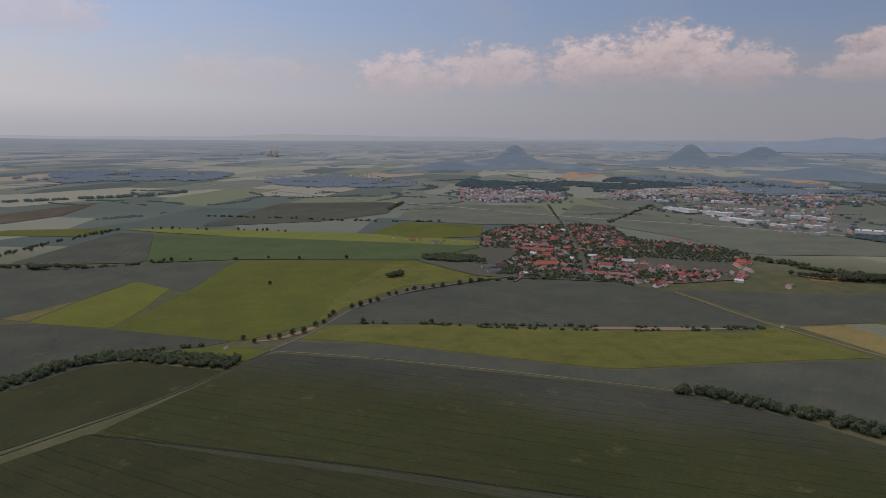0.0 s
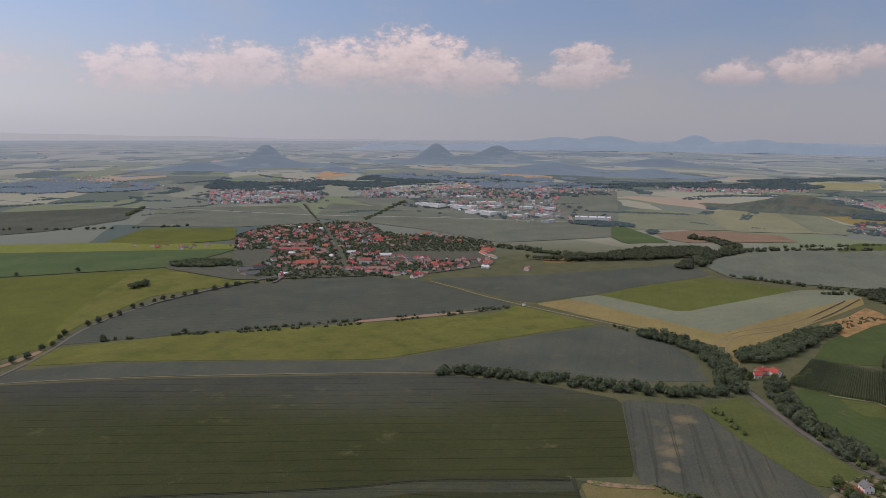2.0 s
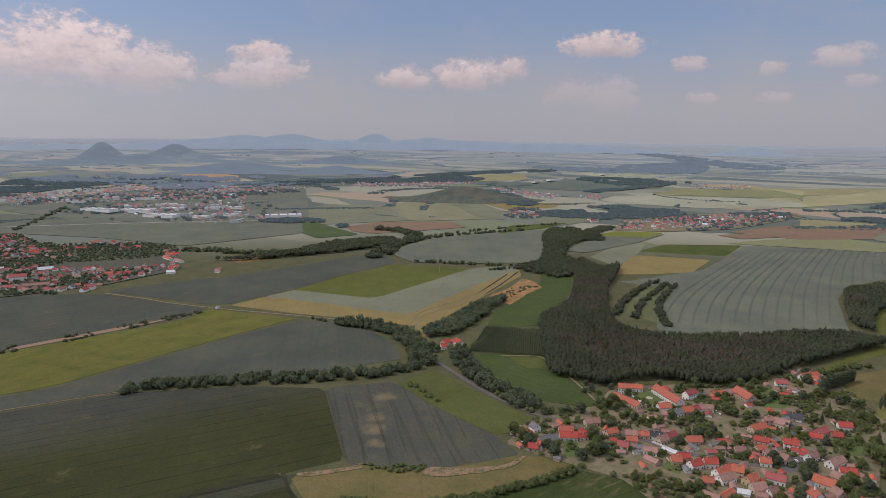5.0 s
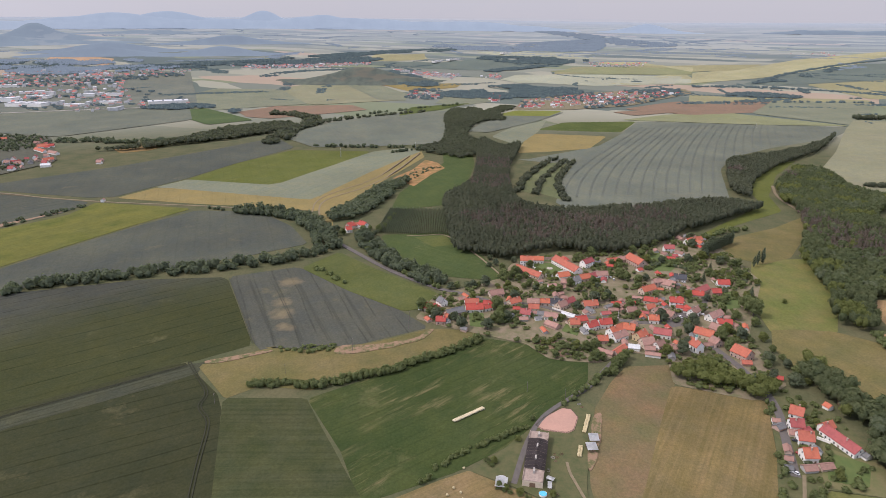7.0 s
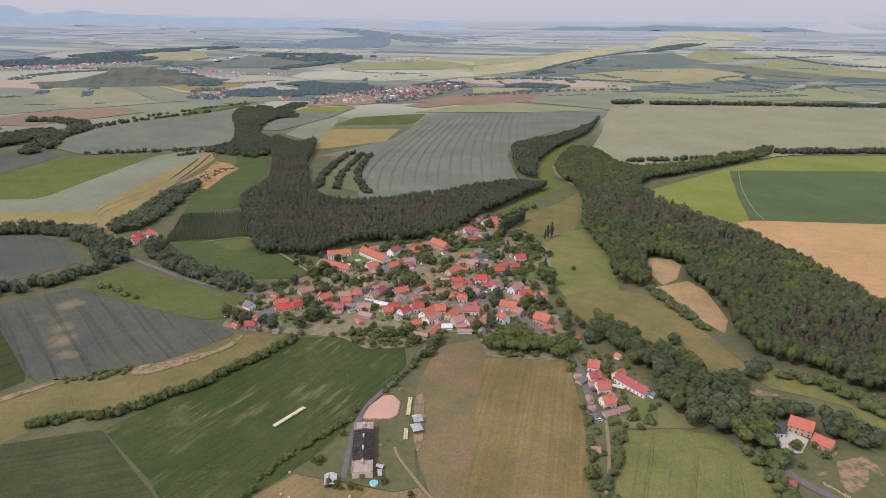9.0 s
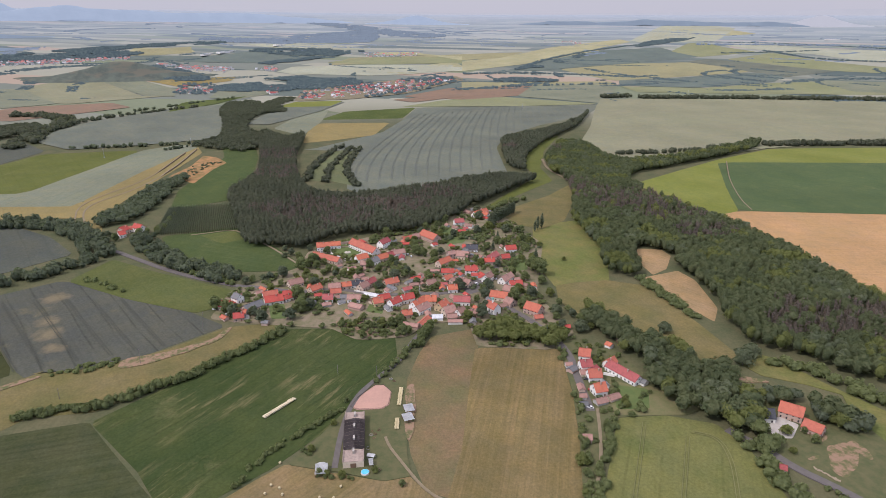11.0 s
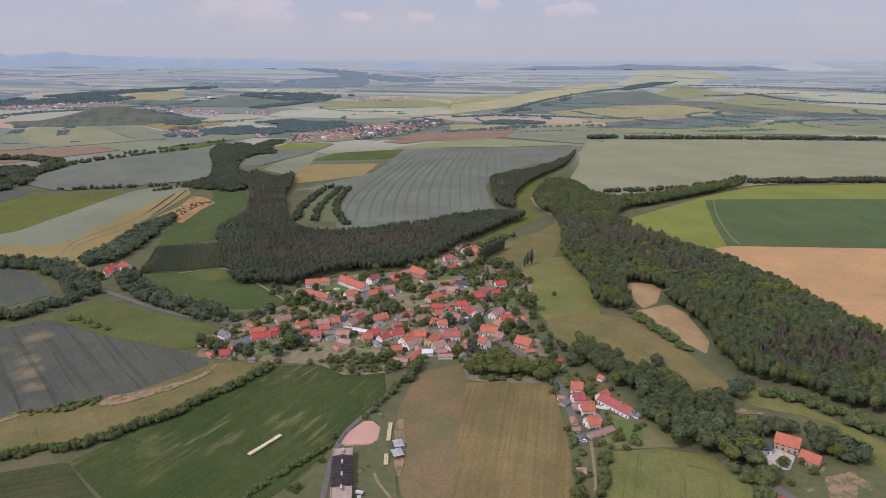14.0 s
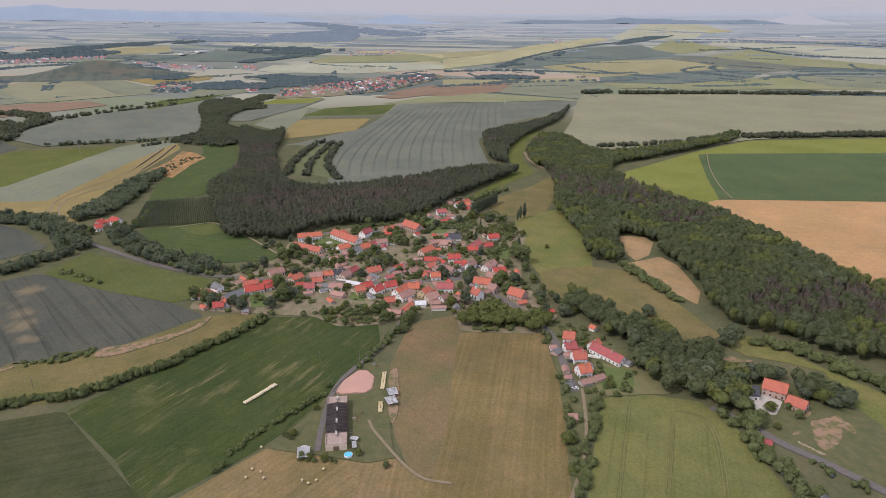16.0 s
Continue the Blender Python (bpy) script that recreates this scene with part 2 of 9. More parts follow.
def crop_material(kind, angle, patches=()):
    key = (kind, angle, len(patches))
    if key in CROP_MATERIALS:
        return CROP_MATERIALS[key]
    a, b, patch, share, row, dark = CROPS[kind]
    m, n = material("crop_" + kind)
    p = place_of(n)
    big = n.ramp(n.noise(p, 1.0 / patch, 4.0, 0.6), 0.36, 0.64)
    colour = n.mix(big, a, b)
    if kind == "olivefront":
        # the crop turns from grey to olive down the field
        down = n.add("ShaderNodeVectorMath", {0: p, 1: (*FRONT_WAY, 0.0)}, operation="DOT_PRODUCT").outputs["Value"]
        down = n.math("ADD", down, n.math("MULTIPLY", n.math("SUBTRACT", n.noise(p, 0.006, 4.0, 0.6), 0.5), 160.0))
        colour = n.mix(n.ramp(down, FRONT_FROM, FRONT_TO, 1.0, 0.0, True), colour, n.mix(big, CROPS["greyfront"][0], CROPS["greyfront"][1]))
    mid = n.ramp(n.noise(p, 0.045, 5.0, 0.7), 0.35, 0.68)
    colour = n.mix(n.math("MULTIPLY", mid, 0.5), colour, n.mix(1.0, colour, (1.34, 1.18, 0.90), "MULTIPLY"))
    tuft = n.ramp(n.noise(p, 0.15, 4.0, 0.75), 0.40, 0.62)
    colour = n.mix(n.math("MULTIPLY", tuft, 0.42), colour, n.mix(1.0, colour, (0.74, 0.80, 0.72), "MULTIPLY"))
    worn = n.ramp(n.noise(p, 0.021, 6.0, 0.72), 0.60, 0.74)
    colour = n.mix(n.math("MULTIPLY", worn, 0.30), colour, (0.24, 0.20, 0.10))
    grain = n.noise(p, 0.55, 4.0, 0.75)
    colour = n.mix(n.ramp(grain, 0.38, 0.64, 0.0, 0.6), colour, n.mix(1.0, colour, (0.62, 0.66, 0.62), "MULTIPLY"))
    dry = n.ramp(n.noise(p, 0.0065, 3.0, 0.55), 0.40, 0.66, 0.0, 0.45)
    colour = n.mix(dry, colour, n.mix(1.0, colour, (0.80, 0.78, 0.80), "MULTIPLY"))
    if angle is None:
        angle, row, dark = 0.55, row or 14, min(dark, 0.08) or 0.05
    if kind in ("tanstripe", "stubble", "ley"):
        turn = n.add("ShaderNodeVectorRotate", {"Vector": p, "Angle": -angle}, rotation_type="Z_AXIS").outputs[0]
        drawn = n.add("ShaderNodeVectorMath", {0: turn, 1: (0.007, 0.32, 0.0)}, operation="MULTIPLY").outputs[0]
        colour = n.mix(n.ramp(n.noise(drawn, 1.0, 5.0, 0.7), 0.40, 0.62, 0.0, 0.75), colour, n.mix(1.0, colour, (0.74, 0.78, 0.72), "MULTIPLY"))
        broad = n.add("ShaderNodeVectorMath", {0: turn, 1: (0.006, 0.09, 0.0)}, operation="MULTIPLY").outputs[0]
        colour = n.mix(n.ramp(n.noise(broad, 1.0, 3.0, 0.6), 0.42, 0.62, 0.0, 0.40), colour, n.mix(1.0, colour, (0.84, 0.92, 0.76), "MULTIPLY"))
    elif row and angle is not None:
        # drill rows and the paired wheel tracks that run along the field
        turn = n.add("ShaderNodeVectorRotate", {"Vector": p, "Angle": -angle}, rotation_type="Z_AXIS").outputs[0]
        across = n.add("ShaderNodeSeparateXYZ", {0: turn}).outputs[1]
        wob = n.math("MULTIPLY", n.math("SUBTRACT", n.noise(p, 0.008, 2.0), 0.5), 6.0)
        across = n.math("ADD", across, wob)
        cell = n.math("PINGPONG", across, row)
        line = n.ramp(n.math("ABSOLUTE", n.math("SUBTRACT", cell, row * 0.5 - 1.0)), 0.35, 1.05, 1.0, 0.0)
        gaps = n.ramp(n.noise(p, 0.03, 3.0), 0.34, 0.56)
        colour = n.mix(n.math("MULTIPLY", n.math("MULTIPLY", line, gaps), min(1.0, dark * 2.0)), colour, n.mix(1.0, colour, (0.42, 0.45, 0.40), "MULTIPLY"))
        streak = n.add("ShaderNodeCombineXYZ", {0: 0.0, 1: across, 2: 0.0}).outputs[0]
        colour = n.mix(n.ramp(n.noise(streak, 0.35, 2.0), 0.42, 0.62, 0.0, dark), colour, n.mix(1.0, colour, (0.72, 0.72, 0.70), "MULTIPLY"))
    if kind in ("paleyellow", "rapeyellow", "ley"):
        # darker, lodged and weedy places
        lodged = n.ramp(n.noise(p, 0.022, 4.0, 0.65), 0.50, 0.66, 0.0, 0.75)
        colour = n.mix(lodged, colour, n.mix(1.0, colour, (0.70, 0.82, 0.72), "MULTIPLY"))
    if kind == "clover":
        # dry streaks left by mowing
        turn = n.add("ShaderNodeVectorRotate", {"Vector": p, "Angle": -(angle or 0.0) - 0.12}, rotation_type="Z_AXIS").outputs[0]
        drawn = n.add("ShaderNodeVectorMath", {0: turn, 1: (0.018, 0.14, 1.0)}, operation="MULTIPLY").outputs[0]
        streak = n.ramp(n.noise(drawn, 1.0, 6.0, 0.75), 0.52, 0.63)
        where = n.ramp(n.noise(p, 0.013, 3.0), 0.47, 0.58)
        colour = n.mix(n.math("MULTIPLY", n.math("MULTIPLY", streak, where), 0.6), colour, (0.178, 0.146, 0.072))
    for px, py, pr in patches:
        off = n.add("ShaderNodeVectorMath", {0: p, 1: (px, py, 0.0)}, operation="DISTANCE").outputs["Value"]
        ragged = n.math("ADD", off, n.math("MULTIPLY", n.math("SUBTRACT", n.noise(p, 0.09, 4.0, 0.7), 0.5), pr * 2.2))
        colour = n.mix(n.ramp(ragged, pr * 0.3, pr * 1.15, 0.5, 0.0), colour, (0.225, 0.175, 0.098))
    finish(n, colour, 0.95, grain, 0.5, 0.5, spec=0.05)
    CROP_MATERIALS[key] = m
    return m


def plain_material(name, a, b, size=2.0, rough=0.85, relief=0.05, metal=0.0, spec=0.2):
    m, n = material(name)
    p = place_of(n)
    f = n.ramp(n.noise(p, 1.0 / size, 5.0, 0.65), 0.35, 0.65)
    g = n.noise(p, 9.0 / size, 3.0, 0.7)
    colour = n.mix(f, a, b)
    colour = n.mix(n.ramp(g, 0.4, 0.7, 0.0, 0.3), colour, n.mix(1.0, colour, (0.7, 0.7, 0.7), "MULTIPLY"))
    finish(n, colour, rough, g, 0.4, relief, metal, spec)
    return m


def ground_material():
    """Country: a patchwork of parcels in the coordinates of the true plain."""
    m, n = material("countryside")
    uv = n.add("ShaderNodeUVMap", uv_map="plain").outputs[0]
    turn = n.add("ShaderNodeVectorRotate", {"Vector": uv, "Angle": 0.5}, rotation_type="Z_AXIS").outputs[0]
    wob = n.add("ShaderNodeTexNoise", {"Vector": turn, "Scale": 1.2, "Detail": 2.0}).outputs[1]
    bent = n.add("ShaderNodeMix", {0: 0.12, 4: turn, 5: wob}, data_type="VECTOR").outputs[1]
    stretch = n.add("ShaderNodeVectorMath", {0: bent, 1: (3.6, 1.25, 1.0)}, operation="MULTIPLY").outputs[0]
    cells = n.add("ShaderNodeTexVoronoi", {"Vector": stretch, "Scale": 1.0}, feature="F1", distance="CHEBYCHEV")
    pick = n.add("ShaderNodeSeparateColor", {0: cells.outputs["Color"]})
    ramp = n.add("ShaderNodeValToRGB", {0: pick.outputs[0]})
    ramp.color_ramp.interpolation = "CONSTANT"
    tones = [(0.0, (0.150, 0.162, 0.135)), (0.20, (0.200, 0.206, 0.165)), (0.36, (0.105, 0.125, 0.108)),
             (0.50, (0.262, 0.255, 0.200)), (0.64, (0.160, 0.178, 0.115)), (0.74, (0.265, 0.258, 0.200)),
             (0.83, (0.082, 0.104, 0.096)), (0.94, (0.300, 0.235, 0.180))]
    e = ramp.color_ramp.elements
    while len(e) < len(tones):
        e.new(0.5)
    for item, (at, c) in zip(e, tones):
        item.position, item.color = at, (*c, 1.0)
    colour = ramp.outputs[0]
    patch = n.ramp(n.noise(uv, 6.0, 5.0, 0.65), 0.35, 0.68, 0.0, 0.35)
    colour = n.mix(patch, colour, n.mix(1.0, colour, (0.78, 0.82, 0.78), "MULTIPLY"))
    p = place_of(n)
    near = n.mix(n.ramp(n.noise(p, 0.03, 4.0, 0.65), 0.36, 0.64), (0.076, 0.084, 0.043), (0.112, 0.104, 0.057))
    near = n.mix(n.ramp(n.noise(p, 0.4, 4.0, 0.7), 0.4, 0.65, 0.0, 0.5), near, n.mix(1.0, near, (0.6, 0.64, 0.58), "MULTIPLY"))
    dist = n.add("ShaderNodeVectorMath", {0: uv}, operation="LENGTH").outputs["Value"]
    # haze put into the base colour: parcels pale and turn blue with distance
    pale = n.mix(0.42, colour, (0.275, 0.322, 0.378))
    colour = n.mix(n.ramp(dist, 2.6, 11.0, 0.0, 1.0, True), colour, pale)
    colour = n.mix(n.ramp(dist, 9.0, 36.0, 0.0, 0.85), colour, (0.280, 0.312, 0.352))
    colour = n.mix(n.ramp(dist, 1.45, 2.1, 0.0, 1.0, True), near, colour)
    finish(n, colour, 0.95, n.noise(p, 0.5, 3.0), 0.3, 0.4, spec=0.05)
    return m


def leaf_material(name, a, b, c, dead=0.0, tree=9.0):
    m, n = material(name)
    p = place_of(n)
    cell = n.add("ShaderNodeTexVoronoi", {"Vector": p, "Scale": 1.0 / tree}).outputs["Color"]
    pick = n.add("ShaderNodeSeparateColor", {0: cell})
    island = n.add("ShaderNodeNewGeometry").outputs["Random Per Island"]
    colour = n.mix(n.math("MULTIPLY", pick.outputs[0], 0.9), a, b)
    colour = n.mix(n.ramp(island, 0.45, 1.0, 0.0, 0.7), colour, c)
    wide = n.noise(p, 0.012, 3.0)
    colour = n.mix(n.ramp(wide, 0.42, 0.62, 0.0, 0.5), colour, n.mix(1.0, colour, (0.78, 0.80, 0.82), "MULTIPLY"))
    if dead:
        where = n.ramp(n.noise(p, 0.013, 3.0, 0.6), 0.50, 0.60, 0.0, 1.0)
        bare = n.mix(pick.outputs[1], (0.180, 0.142, 0.115), (0.145, 0.120, 0.100))
        some = n.ramp(pick.outputs[2], 0.40, 0.46, 0.0, dead)
        colour = n.mix(n.math("MULTIPLY", where, some), colour, bare)
    fine = n.noise(p, 1.2, 3.0, 0.7)
    colour = n.mix(n.ramp(fine, 0.38, 0.62, 0.0, 0.2), colour, n.mix(1.0, colour, (0.7, 0.72, 0.68), "MULTIPLY"))
    front = n.add("ShaderNodeBsdfDiffuse", {"Color": colour})
    through_leaf = n.add("ShaderNodeBsdfTranslucent", {"Color": n.mix(1.0, colour, (1.15, 1.2, 0.85), "MULTIPLY")})
    both = n.add("ShaderNodeMixShader", {0: 0.50, 1: front, 2: through_leaf})
    n.add("ShaderNodeOutputMaterial", {"Surface": both})
    return m


def roof_material(name, a, b):
    m, n = material(name)
    p = place_of(n)
    own = n.add("ShaderNodeObjectInfo").outputs["Random"]
    colour = n.mix(own, a, b)
    moss = n.ramp(n.noise(p, 0.35, 5.0, 0.7), 0.44, 0.7, 0.0, 0.5)
    colour = n.mix(moss, colour, n.mix(1.0, colour, (0.52, 0.58, 0.62), "MULTIPLY"))
    fine = n.noise(p, 2.2, 3.0, 0.7)
    colour = n.mix(n.ramp(fine, 0.4, 0.64, 0.0, 0.4), colour, n.mix(1.0, colour, (0.66, 0.62, 0.6), "MULTIPLY"))
    z = n.add("ShaderNodeSeparateXYZ", {0: p}).outputs[2]
    course = n.math("PINGPONG", z, 0.16)
    finish(n, colour, 0.75, n.math("ADD", n.math("MULTIPLY", course, 5.0), fine), 0.5, 0.06, spec=0.25)
    return m


def wall_material(name, a, b):
    m, n = material(name)
    p = place_of(n)
    own = n.add("ShaderNodeObjectInfo").outputs["Random"]
    colour = n.mix(own, a, b)
    stain = n.ramp(n.noise(p, 0.5, 5.0, 0.7), 0.45, 0.72, 0.0, 0.4)
    colour = n.mix(stain, colour, n.mix(1.0, colour, (0.68, 0.64, 0.58), "MULTIPLY"))
    finish(n, colour, 0.9, n.noise(p, 4.0, 3.0), 0.3, 0.03)
    return m


def trodden_material():
    """Bare reddish earth with grass coming through."""
    m, n = material("trodden_earth")
    p = place_of(n)
    f = n.ramp(n.noise(p, 0.16, 6.0, 0.72), 0.44, 0.58)
    earth = n.mix(n.noise(p, 0.7, 4.0), (0.270, 0.165, 0.115), (0.205, 0.146, 0.094))
    colour = n.mix(f, earth, (0.100, 0.104, 0.046))
    finish(n, colour, 0.95, n.noise(p, 2.0, 4.0), 0.5, 0.1, spec=0.05)
    return m


TRODDEN = trodden_material()
GROUND = ground_material()
LEAF = leaf_material("broadleaf", (0.157, 0.184, 0.087), (0.188, 0.215, 0.094), (0.213, 0.233, 0.103))
LEAF_LIGHT = leaf_material("limetree_leaf", (0.162, 0.181, 0.067), (0.186, 0.203, 0.073), (0.207, 0.220, 0.084))
LEAF_DARK = leaf_material("conifer_needles", (0.129, 0.152, 0.103), (0.147, 0.170, 0.110), (0.161, 0.182, 0.117))
LEAF_GREY = leaf_material("willow_leaf", (0.131, 0.154, 0.095), (0.175, 0.196, 0.119), (0.204, 0.223, 0.136))
WOODS_GREEN = leaf_material("green_woodland_leaf", (0.114, 0.139, 0.075), (0.150, 0.169, 0.088), (0.172, 0.185, 0.097))
DEAD_NEEDLES = leaf_material("dead_spruce_twigs", (0.196, 0.162, 0.140), (0.168, 0.146, 0.130), (0.226, 0.164, 0.128), tree=5.0)
WOODS = leaf_material("woodland_leaf", (0.108, 0.122, 0.084), (0.130, 0.139, 0.096), (0.146, 0.146, 0.100))
BARK = plain_material("bark", (0.085, 0.066, 0.050), (0.120, 0.098, 0.078), 1.0, 0.95, 0.1)
DEADWOOD = plain_material("dead_wood", (0.20, 0.175, 0.155), (0.14, 0.12, 0.108), 1.0, 0.95, 0.1)
ROOFS = {
    "red": roof_material("red_tiles", (0.440, 0.078, 0.056), (0.370, 0.070, 0.056)),
    "orange": roof_material("orange_tiles", (0.470, 0.138, 0.076), (0.400, 0.120, 0.080)),
    "brown": roof_material("brown_tiles", (0.250, 0.142, 0.112), (0.360, 0.205, 0.165)),
    "wine": roof_material("dark_red_tiles", (0.290, 0.070, 0.068), (0.360, 0.105, 0.095)),
    "grey": roof_material("grey_slates", (0.190, 0.185, 0.180), (0.130, 0.130, 0.132)),
    "dark": roof_material("dark_slates", (0.050, 0.052, 0.060), (0.070, 0.072, 0.080)),
    "white": roof_material("white_sheet", (0.620, 0.620, 0.620), (0.540, 0.545, 0.555)),
    "felt": roof_material("bitumen_felt", (0.070, 0.056, 0.054), (0.098, 0.080, 0.076)),
}
WALLS = {
    "white": wall_material("white_render", (0.800, 0.780, 0.740), (0.700, 0.670, 0.620)),
    "cream": wall_material("cream_render", (0.560, 0.480, 0.370), (0.520, 0.400, 0.320)),
    "pink": wall_material("pink_brick", (0.400, 0.270, 0.220), (0.460, 0.350, 0.290)),
    "ochre": wall_material("ochre_render", (0.520, 0.390, 0.220), (0.480, 0.380, 0.260)),
    "grey": wall_material("grey_render", (0.420, 0.400, 0.370), (0.340, 0.320, 0.300)),
    "wood": wall_material("brown_boards", (0.150, 0.095, 0.062), (0.200, 0.130, 0.090)),
}
ASPHALT = plain_material("asphalt", (0.104, 0.092, 0.086), (0.126, 0.112, 0.103), 3.0, 0.9, 0.02)
TRACK = plain_material("crushed_wheat", (0.106, 0.117, 0.101), (0.118, 0.127, 0.107), 3.0, 0.95, 0.05)
WHEAT_RUTS = plain_material("wheat_ruts", (0.052, 0.055, 0.044), (0.066, 0.068, 0.054), 3.0, 0.95, 0.05)
ROUGH_GRASS = plain_material("rough_grass", (0.070, 0.080, 0.033), (0.106, 0.099, 0.047), 6.0, 0.95, 0.1)
LONG_GRASS = plain_material("long_grass", (0.112, 0.118, 0.048), (0.150, 0.130, 0.064), 5.0, 0.95, 0.1)
BARLEY_RUTS = plain_material("barley_ruts", (0.138, 0.136, 0.056), (0.145, 0.141, 0.060), 3.0, 0.95, 0.05)
STRAW_RUTS = plain_material("flattened_barley", (0.160, 0.154, 0.066), (0.148, 0.144, 0.062), 3.0, 0.95, 0.05)
WHEELS = plain_material("dark_wheel_ruts", (0.028, 0.030, 0.018), (0.040, 0.040, 0.024), 3.0, 0.95, 0.05)
DIRT = plain_material("dirt_track", (0.215, 0.168, 0.110), (0.170, 0.138, 0.086), 4.0, 0.95, 0.05)
EARTH_RED = plain_material("red_earth", (0.255, 0.162, 0.112), (0.205, 0.146, 0.092), 5.0, 0.95, 0.08)
LAWN = plain_material("mown_grass", (0.075, 0.108, 0.034), (0.100, 0.125, 0.042), 7.0, 0.95, 0.06)
GARDEN = plain_material("dark_gardens", (0.062, 0.066, 0.048), (0.085, 0.082, 0.056), 14.0, 0.95, 0.1)
YARD = plain_material("village_ground", (0.205, 0.160, 0.112), (0.122, 0.118, 0.058), 9.0, 0.95, 0.1)
COURT_CLAY = plain_material("pink_gravel", (0.430, 0.250, 0.195), (0.370, 0.225, 0.175), 9.0, 0.95, 0.03)
STRAW = plain_material("straw", (0.520, 0.440, 0.270), (0.430, 0.350, 0.200), 0.8, 0.95, 0.08)
CONCRETE = plain_material("concrete", (0.400, 0.370, 0.330), (0.330, 0.300, 0.270), 2.5, 0.9, 0.02)
SANDSTONE = plain_material("tan_sandstone", (0.300, 0.240, 0.170), (0.240, 0.190, 0.135), 0.8, 0.9, 0.05)
WEATHERED = plain_material("weathered_roof_slab", (0.345, 0.270, 0.230), (0.250, 0.190, 0.160), 1.6, 0.9, 0.04)
STONE = plain_material("pale_stone", (0.420, 0.380, 0.320), (0.340, 0.310, 0.270), 1.2, 0.9, 0.06)
COPPER = plain_material("verdigris", (0.180, 0.360, 0.310), (0.140, 0.300, 0.260), 0.8, 0.6, 0.02, 0.2)
GLASS_DARK = plain_material("window_glass", (0.030, 0.034, 0.040), (0.045, 0.050, 0.056), 1.0, 0.12, 0.0, 0.0, 0.6)
WATER = plain_material("pool_water", (0.060, 0.380, 0.560), (0.080, 0.440, 0.620), 1.5, 0.08, 0.01, 0.0, 0.5)
PLASTIC_WHITE = plain_material("white_plastic", (0.70, 0.70, 0.70), (0.62, 0.62, 0.63), 1.0, 0.5, 0.0)
PLASTIC_TEAL = plain_material("teal_tarpaulin", (0.10, 0.36, 0.31), (0.14, 0.42, 0.36), 1.0, 0.6, 0.05)
PAINT = {
    "white": plain_material("white_car_paint", (0.68, 0.68, 0.68), (0.62, 0.62, 0.63), 1.0, 0.3, 0.0, 0.0, 0.5),
    "dark": plain_material("dark_car_paint", (0.03, 0.035, 0.05), (0.05, 0.05, 0.06), 1.0, 0.3, 0.0, 0.0, 0.5),
    "red": plain_material("red_car_paint", (0.35, 0.04, 0.03), (0.30, 0.04, 0.03), 1.0, 0.3, 0.0, 0.0, 0.5),
    "blue": plain_material("blue_car_paint", (0.06, 0.10, 0.22), (0.05, 0.08, 0.18), 1.0, 0.3, 0.0, 0.0, 0.5),
}
RUBBER = plain_material("rubber", (0.02, 0.02, 0.02), (0.03, 0.03, 0.03), 0.3, 0.9, 0.0)
STEEL = plain_material("grey_steel", (0.42, 0.43, 0.44), (0.36, 0.37, 0.38), 1.0, 0.5, 0.0, 0.4)


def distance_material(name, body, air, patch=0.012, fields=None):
    """Country far off, with the haze before it painted in as emission."""
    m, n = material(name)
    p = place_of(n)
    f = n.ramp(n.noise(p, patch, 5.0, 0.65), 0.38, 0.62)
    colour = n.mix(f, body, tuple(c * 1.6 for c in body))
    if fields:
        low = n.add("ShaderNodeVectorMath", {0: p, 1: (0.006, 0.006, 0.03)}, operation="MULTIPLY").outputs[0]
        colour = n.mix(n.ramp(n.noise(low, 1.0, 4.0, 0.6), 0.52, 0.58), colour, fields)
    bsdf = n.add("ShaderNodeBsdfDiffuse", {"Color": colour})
    # haze colour made brighter towards the sun to imitate glare
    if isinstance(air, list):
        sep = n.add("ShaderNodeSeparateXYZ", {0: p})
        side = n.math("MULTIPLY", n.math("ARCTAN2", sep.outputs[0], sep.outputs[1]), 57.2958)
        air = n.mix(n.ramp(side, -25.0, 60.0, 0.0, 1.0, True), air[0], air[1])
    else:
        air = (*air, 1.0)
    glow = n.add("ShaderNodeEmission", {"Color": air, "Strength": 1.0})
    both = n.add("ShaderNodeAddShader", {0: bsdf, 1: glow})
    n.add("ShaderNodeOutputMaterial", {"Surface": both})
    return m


# hills and ranges: their blue and pallor is haze painted as glow
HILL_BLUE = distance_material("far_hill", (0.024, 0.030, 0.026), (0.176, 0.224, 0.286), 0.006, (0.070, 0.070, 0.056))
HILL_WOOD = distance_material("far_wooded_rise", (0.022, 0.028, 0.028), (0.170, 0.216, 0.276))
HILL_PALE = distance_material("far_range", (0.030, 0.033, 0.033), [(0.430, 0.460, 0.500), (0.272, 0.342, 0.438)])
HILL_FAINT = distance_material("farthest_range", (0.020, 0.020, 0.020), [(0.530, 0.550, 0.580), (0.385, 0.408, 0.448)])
# knoll scrub and woods of the plain also glow with painted haze
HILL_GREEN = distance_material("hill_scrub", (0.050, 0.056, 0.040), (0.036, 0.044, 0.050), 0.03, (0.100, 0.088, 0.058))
FAR_WOODS = distance_material("hazed_woodland", (0.042, 0.052, 0.040), (0.046, 0.066, 0.082), 0.03)
FARTHER_WOODS = distance_material("farthest_hazed_woodland", (0.030, 0.036, 0.034), (0.152, 0.192, 0.244), 0.02)


